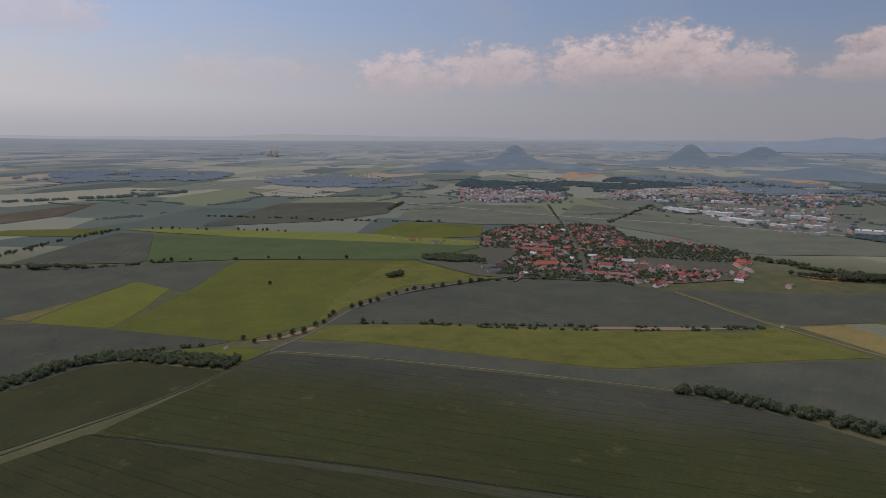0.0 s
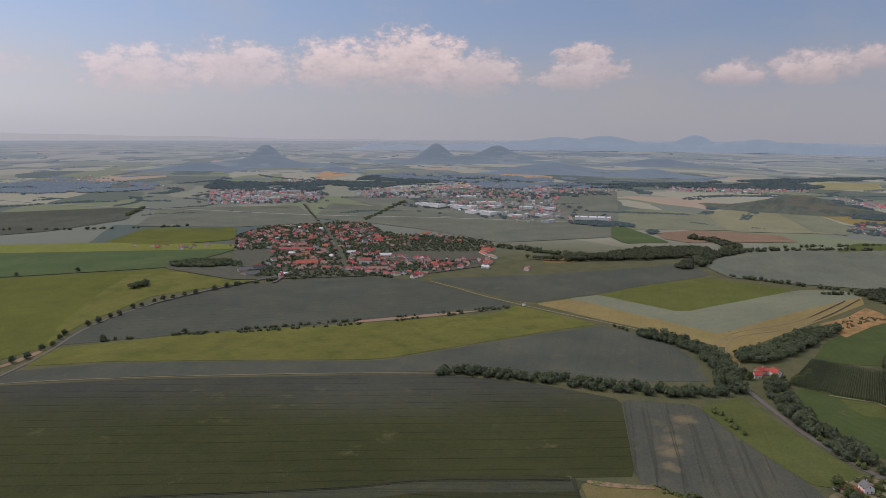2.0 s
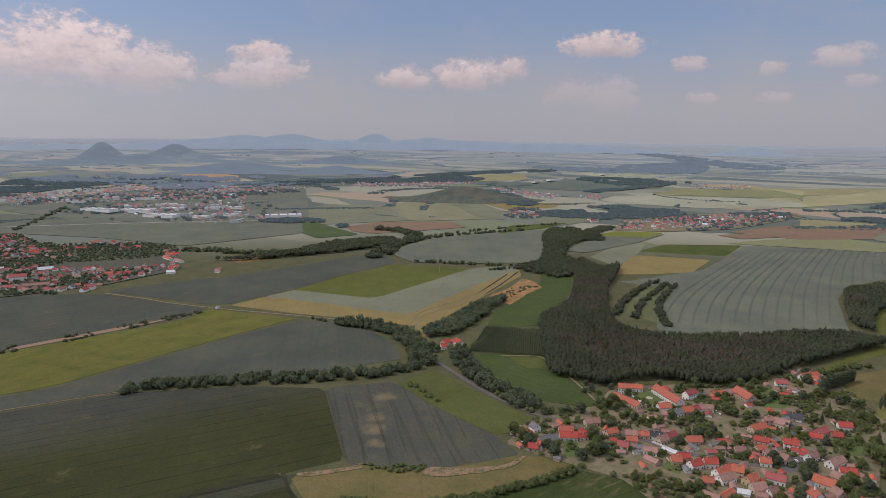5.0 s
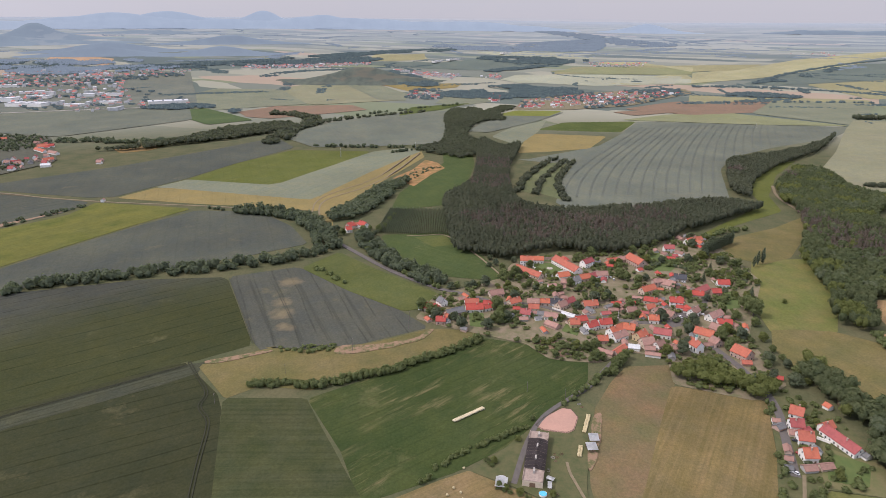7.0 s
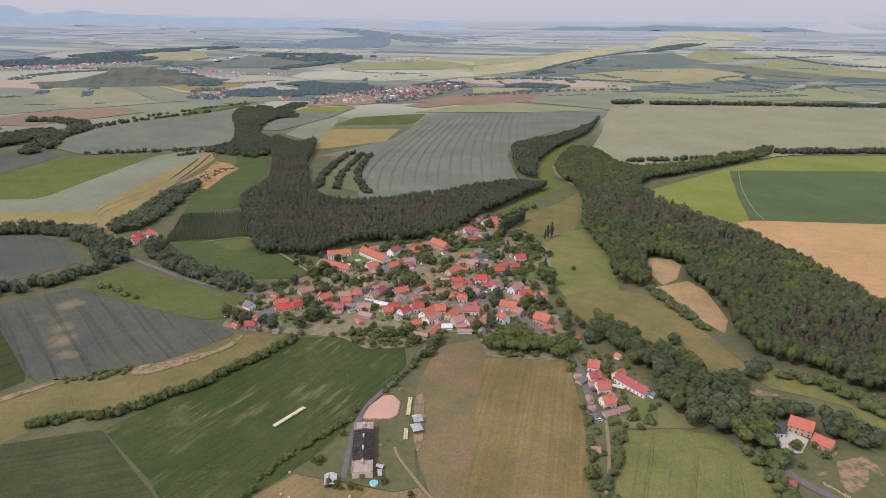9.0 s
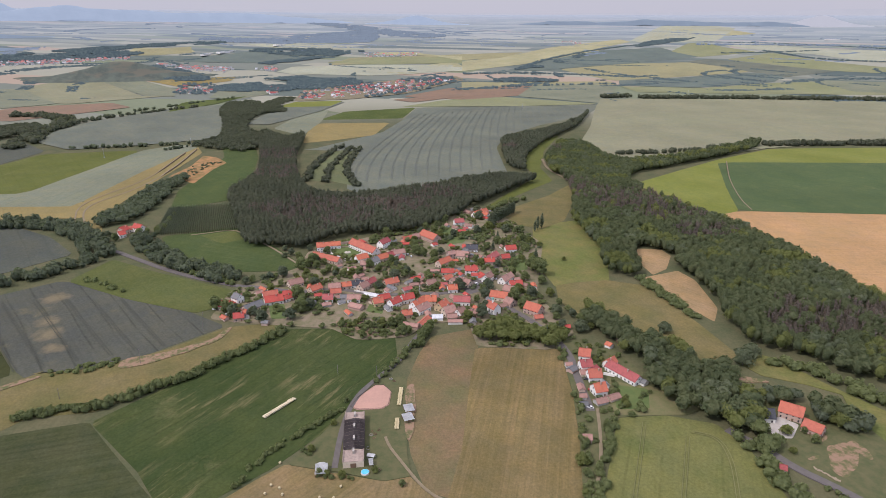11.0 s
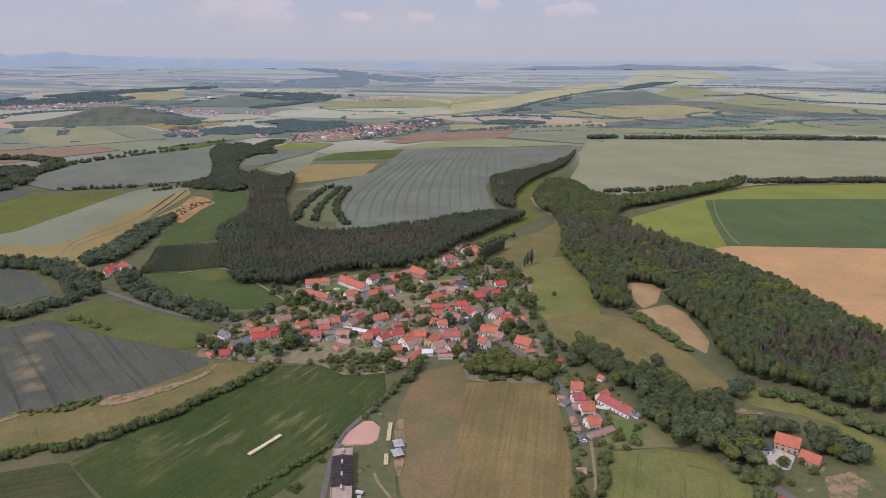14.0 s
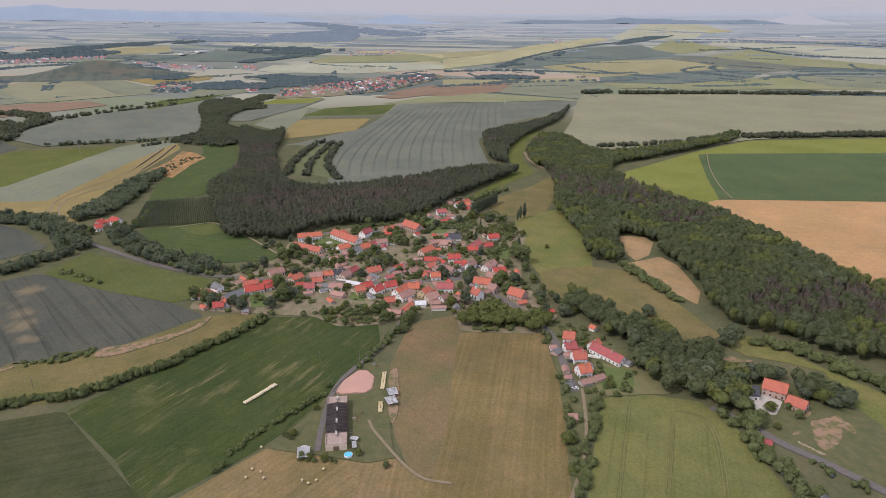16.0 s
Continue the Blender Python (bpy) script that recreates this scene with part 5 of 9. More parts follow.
    if spikes:
        bm = bmesh.new()
        for bx, by, h in spikes:
            put_tube(bm, bx, by, h * 0.3, h, 0.26, 0.05, 4, (RNG.random() - 0.5) * 1.5, (RNG.random() - 0.5) * 1.5)
        bare = part("bare_trunks", bm, DEADWOOD, ob, "pale dead trunks among the crowns")
        bare["kind"] = "stuff"
    return ob


def hedge(name, points, width, spacing, high, wide, mat, label, clumps=7, gaps=0.0, category="hedgerow"):
    """A strip of bushes and small trees along a line, as one mesh."""
    pts = [Vector((x, y)) for x, y in points]
    for _ in range(2):
        out = [pts[0]]
        for a, b in zip(pts, pts[1:]):
            out += [a * 0.75 + b * 0.25, a * 0.25 + b * 0.75]
        pts = out + [pts[-1]]
    centres = []
    for a, b in zip(pts, pts[1:]):
        long = (b - a).length
        d = (b - a) / max(long, 0.01)
        s = Vector((-d.y, d.x))
        for _ in range(max(1, int(long * max(width, spacing) / spacing ** 2 + RNG.random()))):
            q = a + d * (RNG.random() * long) + s * ((RNG.random() - 0.5) * width)
            if gaps and noise.noise((q.x * 0.03, q.y * 0.03, 9.0)) < gaps:
                continue
            h = high * (0.58 + 0.42 * RNG.random()) * (1 + 0.4 * noise.noise((q.x * 0.025, q.y * 0.025, 2.0)))
            w = wide * (0.6 + 0.6 * RNG.random())
            base = land(q.x, q.y)
            k = 1.0 if base.z < 1 else max(0.3, math.hypot(base.x - EYE_X, base.y - EYE_Y) / math.hypot(q.x - EYE_X, q.y - EYE_Y))
            centres.append((base.x, base.y, base.z + k * h * 0.45, k * w, k * h * 0.52))
    ob = new(name, leaf_mesh(name, [([c for c in centres if c[0] ** 2 + c[1] ** 2 < 560 ** 2], clumps * 8, 0.24),
                                   ([c for c in centres if c[0] ** 2 + c[1] ** 2 >= 560 ** 2], clumps * 4, 0.36)], mat))
    return tagged(ob, label, category, "", "stuff")


wood("woodland", [(714, 161), (766, 179), (942, 231), (982, 214), (1084, 209), (1282, 241), (1321, 271), (1373, 269), (1481, 269), (1367, 211), (1434, 175), (1298, 169), (1207, 170), (1013, 141), (919, 110), (910, 49), (936, -28), (1027, -171), (996, -216), (1002, -221), (928, -162), (850, -97), (793, -62), (752, -19), (743, 13), (751, 45), (729, 80), (700, 101), (711, 132)], 4.9, 15, 2.7, WOODS, "dense mixed wood with brown dead patches behind the village", 6, ((1200, 197, 67), (1055, 184, 64), (842, 109, 64), (823, 59, 66), (853, -3, 51), (916, -66, 37),))
wood("woodland", [(1357, -223), (1387, -281), (1565, -432), (1788, -537), (1517, -429), (1394, -349), (1302, -292), (1137, -223), (1057, -216), (1087, -190), (1209, -200)], 5.5, 14, 3.0, WOODS, "dark wood on the valley flank", 6, ((1245, -211, 28),))
wood("woodland", [(1158, -265), (1301, -325), (1304, -366), (1113, -381), (1109, -419), (1162, -544), (1294, -737), (1214, -681), (1097, -495), (1027, -371), (949, -346), (810, -381), (670, -413), (533, -411), (504, -425), (435, -432), (332, -341), (386, -335), (392, -311), (429, -293), (448, -261), (500, -262), (542, -278), (613, -275), (657, -286), (689, -261), (640, -240), (591, -230), (607, -198), (680, -215), (744, -215), (793, -215), (908, -251), (998, -262), (1062, -252)], 6.2, 14, 3.7, WOODS_GREEN, "wide mixed wood with grey dead trees on the slope", 9, ((895, -268, 54), (858, -303, 60), (791, -330, 53), (948, -267, 39), (719, -347, 32), (480, -335, 39), (471, -367, 44), (1237, -285, 33),), mixed=True)
wood("woodland", [(532, -154), (472, -180), (444, -208), (419, -202), (416, -229), (431, -251), (403, -220), (357, -222), (339, -197), (357, -190), (368, -168), (392, -162), (409, -166), (434, -169), (453, -157), (481, -157), (498, -144)], 7, 13, 4.6, WOODS_GREEN, "leafy wood below the pasture", 9, (), mixed=True)
wood("woodland", [(381, -238), (368, -232), (368, -253), (359, -271), (345, -270), (343, -254), (359, -251), (379, -242)], 7, 14, 4.6, WOODS_GREEN, "tall leafy trees behind the farm", 10, (), mixed=True)
wood("woodland", [(360, -208), (342, -207), (329, -212), (318, -204), (335, -202)], 7, 11, 4, LEAF, "thicket beside the farm yard", 16, ())
wood("woodland", [(476, -56), (481, -58), (505, -76), (489, -96), (479, -107), (484, -133), (458, -116), (468, -92)], 7.5, 12, 4.6, LEAF_LIGHT, "grove of old lime trees round the church", 12, ())
wood("woodland", [(1137, 1033), (1192, 941), (1313, 907), (1471, 895), (1555, 860), (1612, 780), (1487, 744), (1412, 782), (1341, 817), (1252, 881), (1186, 922)], 10, 12, 6, WOODS, "belt of dark trees along a stream", 7, ())
wood("woodland", [(811, 357), (912, 352), (1015, 337), (1068, 310), (916, 311), (824, 317), (797, 337)], 8, 10, 5, LEAF_DARK, "thicket on the slope above the road", 8, ())
wood("woodland", [(2879, 1173), (3316, 1295), (3386, 1207), (2806, 984)], 16, 14, 10, FAR_WOODS, "dark wood on the far knoll", 6, ())
wood("woodland", [(364, 1239), (395, 1228), (411, 1270), (369, 1246)], 9, 10, 6, LEAF_DARK, "small copse in the middle of a field", 8, ())
wood("woodland", [(-301, 1572), (-232, 1521), (-194, 1543), (-284, 1528)], 12, 10, 7, LEAF_DARK, "small dark copse between fields", 7, ())
wood("woodland", [(1379, 328), (1442, 341), (1619, 369), (1753, 409), (1859, 399), (1948, 371), (1930, 282), (1831, 295), (1744, 324), (1643, 330), (1494, 311), (1415, 278), (1349, 291)], 9, 10, 5, WOODS, "wood along the far valley", 7, ())
hedge("hedgerow", [(1288, 416), (1331, 366), (1392, 327)], 9, 7, 7, 4, LEAF_DARK, "row of trees along the field", 7, 0)
hedge("hedgerow", [(-207, 808), (-194, 821), (-163, 843), (-141, 866), (-116, 880), (-80, 886), (-39, 866), (-1, 835), (48, 806)], 26, 5.5, 8.5, 4.4, LEAF_DARK, "thicket of bushes along a ditch", 8, 0)
hedge("hedgerow", [(-21, 869), (28, 838), (56, 812)], 18, 5.5, 8, 4.2, LEAF_DARK, "bushy copse beside a garden plot", 8, 0)
hedge("hedgerow", [(-77, 899), (-31, 899), (18, 902)], 10, 7, 7, 4, LEAF_DARK, "row of small trees along a field road", 8, -.15)
hedge("hedgerow", [(594, -227), (543, -234), (502, -243)], 9, 4, 7, 3.6, LEAF, "bushes below the bare plots", 9, 0)
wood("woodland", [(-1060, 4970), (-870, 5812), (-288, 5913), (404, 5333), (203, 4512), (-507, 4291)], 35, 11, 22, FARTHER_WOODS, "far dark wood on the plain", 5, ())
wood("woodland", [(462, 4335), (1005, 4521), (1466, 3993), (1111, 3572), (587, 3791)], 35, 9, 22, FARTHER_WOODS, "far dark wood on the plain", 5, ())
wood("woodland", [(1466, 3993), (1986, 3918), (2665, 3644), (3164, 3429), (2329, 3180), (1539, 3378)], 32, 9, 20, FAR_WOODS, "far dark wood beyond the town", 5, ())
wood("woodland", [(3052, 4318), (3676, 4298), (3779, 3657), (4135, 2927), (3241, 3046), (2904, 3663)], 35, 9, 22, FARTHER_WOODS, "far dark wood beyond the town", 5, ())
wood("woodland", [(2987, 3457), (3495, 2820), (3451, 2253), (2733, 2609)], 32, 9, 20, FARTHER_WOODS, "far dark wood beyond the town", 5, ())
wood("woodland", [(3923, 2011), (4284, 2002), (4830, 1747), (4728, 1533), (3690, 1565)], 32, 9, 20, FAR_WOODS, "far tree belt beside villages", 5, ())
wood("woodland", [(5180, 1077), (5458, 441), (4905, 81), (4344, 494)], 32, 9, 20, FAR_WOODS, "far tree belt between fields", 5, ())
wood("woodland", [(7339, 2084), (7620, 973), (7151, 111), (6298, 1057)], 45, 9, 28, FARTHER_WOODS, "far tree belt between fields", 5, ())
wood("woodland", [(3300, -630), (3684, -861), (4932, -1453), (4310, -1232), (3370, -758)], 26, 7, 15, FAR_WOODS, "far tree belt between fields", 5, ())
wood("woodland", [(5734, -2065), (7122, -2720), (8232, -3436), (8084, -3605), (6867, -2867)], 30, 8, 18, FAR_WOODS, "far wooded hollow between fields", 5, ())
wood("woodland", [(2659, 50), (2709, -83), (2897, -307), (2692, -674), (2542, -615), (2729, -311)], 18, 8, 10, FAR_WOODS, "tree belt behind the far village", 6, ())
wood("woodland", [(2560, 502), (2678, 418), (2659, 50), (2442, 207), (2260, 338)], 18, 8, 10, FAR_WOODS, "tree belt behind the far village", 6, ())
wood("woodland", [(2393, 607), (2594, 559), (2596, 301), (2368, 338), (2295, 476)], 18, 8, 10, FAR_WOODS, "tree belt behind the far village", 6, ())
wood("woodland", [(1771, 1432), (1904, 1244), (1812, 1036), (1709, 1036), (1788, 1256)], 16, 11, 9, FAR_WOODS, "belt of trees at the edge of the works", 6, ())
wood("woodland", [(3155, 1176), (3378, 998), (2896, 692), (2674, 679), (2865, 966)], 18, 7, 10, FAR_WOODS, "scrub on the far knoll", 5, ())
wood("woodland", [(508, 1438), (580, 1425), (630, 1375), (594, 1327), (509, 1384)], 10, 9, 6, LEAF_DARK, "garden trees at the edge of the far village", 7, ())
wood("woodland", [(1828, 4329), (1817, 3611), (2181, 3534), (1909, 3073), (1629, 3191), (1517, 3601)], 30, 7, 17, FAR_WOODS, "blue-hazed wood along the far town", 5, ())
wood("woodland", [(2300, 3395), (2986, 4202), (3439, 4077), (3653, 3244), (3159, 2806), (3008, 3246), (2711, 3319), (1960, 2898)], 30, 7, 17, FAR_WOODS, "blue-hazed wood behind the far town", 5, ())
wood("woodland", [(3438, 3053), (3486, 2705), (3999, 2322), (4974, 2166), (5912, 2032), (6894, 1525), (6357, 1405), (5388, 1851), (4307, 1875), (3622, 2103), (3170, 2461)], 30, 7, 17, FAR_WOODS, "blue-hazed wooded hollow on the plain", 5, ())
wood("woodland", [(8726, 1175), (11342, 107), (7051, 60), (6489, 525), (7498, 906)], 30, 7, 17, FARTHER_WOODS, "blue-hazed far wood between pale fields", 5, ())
wood("woodland", [(3643, 691), (4428, 382), (4759, 290), (4519, 274), (3657, 561)], 15, 9, 9, FAR_WOODS, "dark tree belt beside far fields", 5, ())
wood("woodland", [(2569, 474), (2788, 481), (2887, 320), (2749, 126), (2647, 121), (2630, 308), (2442, 441)], 15, 9, 9, FAR_WOODS, "dark trees in a far hollow", 5, ())
wood("woodland", [(1822, 437), (1999, 456), (2035, 409), (2016, 358), (1838, 369), (1676, 349), (1521, 315), (1454, 266), (1327, 234), (1259, 264), (1296, 331), (1319, 378), (1368, 367), (1405, 340), (1632, 384)], 10, 8, 5, WOODS, "dark trees along a stream between wheat fields", 7, ())
wood("woodland", [(2001, 356), (2145, 312), (2094, 269), (1905, 314), (1850, 267), (1792, 268), (1787, 320)], 10, 7, 5, WOODS, "dark trees along a stream between wheat fields", 7, ())
hedge("hedgerow", [(-350, 1583), (-300, 1579), (-247, 1567), (-185, 1527)], 12, 9, 9, 5.5, LEAF_DARK, "dark thicket between flat fields", 7, 0)
hedge("hedgerow", [(-185, 1527), (-138, 1531), (-90, 1535)], 5, 9, 5, 4, LEAF_DARK, "low bushes between flat fields", 6, 0)
hedge("hedgerow", [(1258, -721), (1255, -876), (1235, -1140)], 22, 6, 13, 4.6, WOODS, "straight belt of trees between fields", 7, 0)
hedge("hedgerow", [(2073, -654), (2096, -754)], 26, 8, 14, 6.5, WOODS, "straight far belt of trees", 6, 0)
hedge("hedgerow", [(2061, -769), (2020, -1176), (1894, -1776)], 28, 8, 14, 6.5, WOODS, "straight far belt of trees", 6, 0)
hedge("hedgerow", [(6355, -2908), (6248, -4027), (5348, -4771)], 50, 34, 16, 20, FARTHER_WOODS, "far belt of trees", 5, 0)
wood("woodland", [(17266, 2184), (14612, 684), (10533, -358), (9163, -946), (8395, -283), (11566, 545)], 50, 8, 30, FARTHER_WOODS, "far dark wood strips on the plain", 5, ())
hedge("hedgerow", [(7142, -3354), (6908, -3808), (6372, -4031), (5778, -4135), (5070, -4107)], 20, 13, 9, 8, FAR_WOODS, "far belt of trees", 5, 0)
hedge("hedgerow", [(4771, -2379), (4908, -2798), (5150, -3333)], 18, 13, 9, 8, FAR_WOODS, "far belt of trees", 5, 0)
hedge("hedgerow", [(5194, -2913), (4643, -2774), (4063, -2615), (3796, -2796), (3609, -2966)], 20, 13, 9, 8, FAR_WOODS, "far belt of trees", 5, 0)
hedge("hedgerow", [(3264, -616), (4052, -936), (5047, -1465), (6250, -2240), (7171, -3066), (8464, -3839)], 22, 13, 9, 8, FAR_WOODS, "far row of trees along a field", 5, 0)
hedge("hedgerow", [(3010, -328), (3058, -500), (3031, -750), (2842, -727)], 26, 13, 9, 8, FAR_WOODS, "far row of trees along a field", 5, 0)
hedge("hedgerow", [(2334, -245), (2460, -489), (2518, -851)], 12, 13, 9, 7, FAR_WOODS, "far row of trees", 6, 0)
hedge("hedgerow", [(1193, -402), (1200, -557), (1271, -719)], 14, 8, 11, 5, WOODS, "row of trees along a field", 7, 0)
hedge("hedgerow", [(498, 556), (531, 514), (568, 463), (596, 412), (616, 372), (652, 335), (681, 304)], 20, 6.5, 10.5, 4.5, LEAF_DARK, "long dark hedgerow of bushes between fields", 14, 0)
hedge("hedgerow", [(812, 492), (820, 431), (791, 370), (729, 323), (689, 304)], 28, 6.5, 11.5, 4.5, LEAF_DARK, "thick hedgerow at the field corner", 14, 0)
hedge("hedgerow", [(824, 590), (820, 556), (817, 495)], 8, 6, 5, 3.5, LEAF_DARK, "gappy hedgerow beside the field road", 8, -.1)
hedge("hedgerow", [(753, 290), (678, 234), (646, 194), (616, 156)], 24, 6.5, 10.5, 4.5, LEAF_DARK, "roadside trees above the hop garden", 14, 0)
hedge("hedgerow", [(339, 891), (476, 816), (621, 755), (789, 710)], 5, 6, 4, 3, LEAF_DARK, "low gappy hedgerow between crops", 6, -.15)
hedge("hedgerow", [(192, 954), (285, 918), (514, 821), (666, 758), (784, 719)], 6, 6, 4.5, 3, LEAF_DARK, "low gappy hedgerow between crops", 6, -.1)
hedge("hedgerow", [(393, 242), (398, 226), (401, 217), (400, 204), (404, 189), (415, 175), (424, 168), (430, 156), (441, 144), (457, 133), (466, 123), (481, 110), (495, 100), (505, 92)], 6, 2.7, 6.2, 2.5, LEAF, "dense dark hedgerow beside the meadow", 14, 0)
hedge("hedgerow", [(293, 117), (300, 111), (311, 103), (324, 94), (338, 85), (349, 78), (359, 70), (369, 59), (382, 49), (388, 41)], 3.5, 2.6, 3.4, 1.7, LEAF, "hedge of bushes along the lane", 12, -.2)
hedge("hedgerow", [(538, 1375), (602, 1407), (624, 1303), (599, 1171)], 30, 8, 8, 5, LEAF_DARK, "garden trees at the edge of the far village", 6, -.05)
hedge("hedgerow", [(527, 1150), (620, 1140), (737, 1101), (794, 1016)], 9, 8, 7, 4.5, LEAF_DARK, "trees along the edge of the far village", 6, -.1)
hedge("hedgerow", [(499, -17), (470, -6), (443, 6), (419, 21)], 4, 4, 4.5, 2.3, LEAF, "bushes along the lane", 14, -.1)
hedge("hedgerow", [(1074, 322), (1125, 318), (1161, 309), (1173, 292)], 26, 9, 2.6, 2.2, LEAF_DARK, "scrub bushes on the dry slope", 6, .0)
hedge("hedgerow", [(449, 246), (456, 225), (468, 206)], 8, 5, 2.5, 2.2, LEAF, "low scrub on a field bank", 8, 0)
hedge("hedgerow", [(452, 243), (452, 225), (460, 204)], 9, 5, 3.5, 2.5, LEAF, "low scrub on a field bank", 7, -.1)
hedge("hedgerow", [(630, 295), (621, 279), (597, 246)], 5, 4.5, 4, 2.6, LEAF, "short hedge in the meadow", 7, 0)
hedge("hedgerow", [(639, 200), (620, 170), (607, 153)], 7, 5, 5, 3, LEAF, "bushes beside the road", 7, 0)
hedge("hedgerow", [(458, -116), (414, -114), (371, -107), (325, -97), (292, -91)], 5, 4, 4.5, 2.4, LEAF, "garden hedge and bushes at the field edge", 12, -.1)
hedge("hedgerow", [(376, -130), (345, -117), (305, -101), (278, -89)], 6, 4, 5, 2.6, LEAF, "bushes along the sunken lane", 14, -.1)
hedge("hedgerow", [(433, -252), (414, -284), (386, -298), (355, -310), (334, -324)], 12, 6, 8, 4, LEAF, "trees along a stream in the meadow", 14, -.15)
hedge("hedgerow", [(339, -197), (309, -197), (280, -198), (259, -199)], 11, 5, 7, 3.4, LEAF, "bushes at the barley edge", 14, 0)
hedge("hedgerow", [(302, -212), (279, -223), (259, -234)], 6, 5, 4, 2.6, LEAF, "bushes along the road verge", 8, -.1)
hedge("hedgerow", [(1015, 129), (1106, 132), (1257, 109), (1302, 86)], 10, 6, 8, 4, WOODS, "dark hedge between narrow terraces", 7, 0)
hedge("hedgerow", [(1005, 102), (1121, 102), (1289, 75)], 9, 6, 8, 4, WOODS, "dark hedge between narrow terraces", 7, 0)
hedge("hedgerow", [(978, 52), (1101, 80), (1287, 59)], 9, 6, 8, 4, WOODS, "dark hedge between narrow terraces", 7, 0)
hedge("hedgerow", [(805, -99), (877, -154), (925, -220)], 8, 6, 8, 4, LEAF, "trees along the brook", 7, -.2)
hedge("hedgerow", [(1318, 600), (1329, 479), (1368, 331)], 9, 9, 9, 5, LEAF_DARK, "tree row round the wheat field", 7, 0)
hedge("hedgerow", [(1403, 703), (1546, 744), (1719, 717), (1930, 615), (2128, 464)], 9, 10, 8, 5, LEAF_DARK, "tree row round the wheat field", 6, -.1)
hedge("hedgerow", [(-358, 1604), (-328, 1607), (-188, 1534), (-76, 1550), (3, 1545)], 8, 9, 6, 4.5, LEAF_DARK, "tree row between flat fields", 6, -.1)
hedge("hedgerow", [(-384, 1733), (-340, 1859), (-250, 2031), (-167, 2137)], 8, 10, 9, 5, LEAF_DARK, "row of trees along a far road", 6, -.05)
hedge("hedgerow", [(-685, 3170), (-389, 3249), (-76, 3379), (24, 3525)], 25, 18, 12, 12, FAR_WOODS, "far belt of trees", 5, 0)
hedge("hedgerow", [(85, 2420), (313, 2283), (546, 2131), (790, 2041)], 10, 13, 8, 6, LEAF_DARK, "far row of trees", 6, -.15)
hedge("hedgerow", [(737, 2441), (865, 2685)], 14, 12, 10, 7, LEAF_DARK, "far clump of trees", 6, 0)
hedge("hedgerow", [(1235, 1159), (1251, 1080), (1256, 972), (1306, 902)], 30, 11, 11, 6.5, LEAF_DARK, "belt of trees beside far houses", 7, 0)
hedge("hedgerow", [(1316, 1848), (1633, 2116), (1895, 2344)], 14, 13, 9, 7, LEAF_DARK, "far row of trees", 6, -.1)
hedge("hedgerow", [(1442, 2471), (1256, 2089), (1117, 1805)], 5, 7, 6, 3, LEAF_DARK, "avenue of trees into the far village", 6, -.1)
hedge("hedgerow", [(1774, 927), (1763, 816), (1629, 732)], 40, 13, 13, 9, WOODS, "dark trees beside far fields", 6, 0)
hedge("hedgerow", [(1629, 732), (1767, 657), (1929, 520)], 14, 12, 9, 7, WOODS, "row of trees beside far fields", 6, 0)
hedge("hedgerow", [(1317, 696), (1546, 742), (1630, 738)], 45, 13, 13, 9, WOODS, "dark trees beside far fields", 6, 0)


def hop_garden(first, last, rows, label):
    """Close rows of climbing hops on wires between tall poles; first and last are the outer rows, each from end to end."""
    ob = thing("hop_garden", Matrix.Translation((*first[0], 0)), label, "hop garden", "", "stuff")
    base = Vector((*first[0], 0))
    crowns, bm = [], bmesh.new()
    for r in range(rows):
        k = r / (rows - 1)
        a, b = Vector(first[0]).lerp(Vector(last[0]), k), Vector(first[1]).lerp(Vector(last[1]), k)
        n = int((b - a).length / 2.0)
        for q in range(n):
            p = a.lerp(b, q / n)
            crowns.append((p.x - base.x + RNG.normal() * 0.15, p.y - base.y + RNG.normal() * 0.15, 2.7 + 0.5 * RNG.random(), 0.6, 2.5))
            if not q - q // 6 * 6:
                put_tube(bm, p.x - base.x, p.y - base.y, -0.1, 6.4, 0.09, 0.07, 5)
    vines = new("hop_vines", leaf_mesh("hop_vines", [(crowns, 20, 0.55)], LEAF_DARK, 0.8))
    vines.parent = ob
    vines["kind"] = "stuff"
    part("poles", bm, DEADWOOD, ob)["kind"] = "stuff"
    return ob


hop_garden([(763, 271), (873, 287)], [(779, 183), (887, 215)], 38, "dark hop garden of close rows on tall poles")


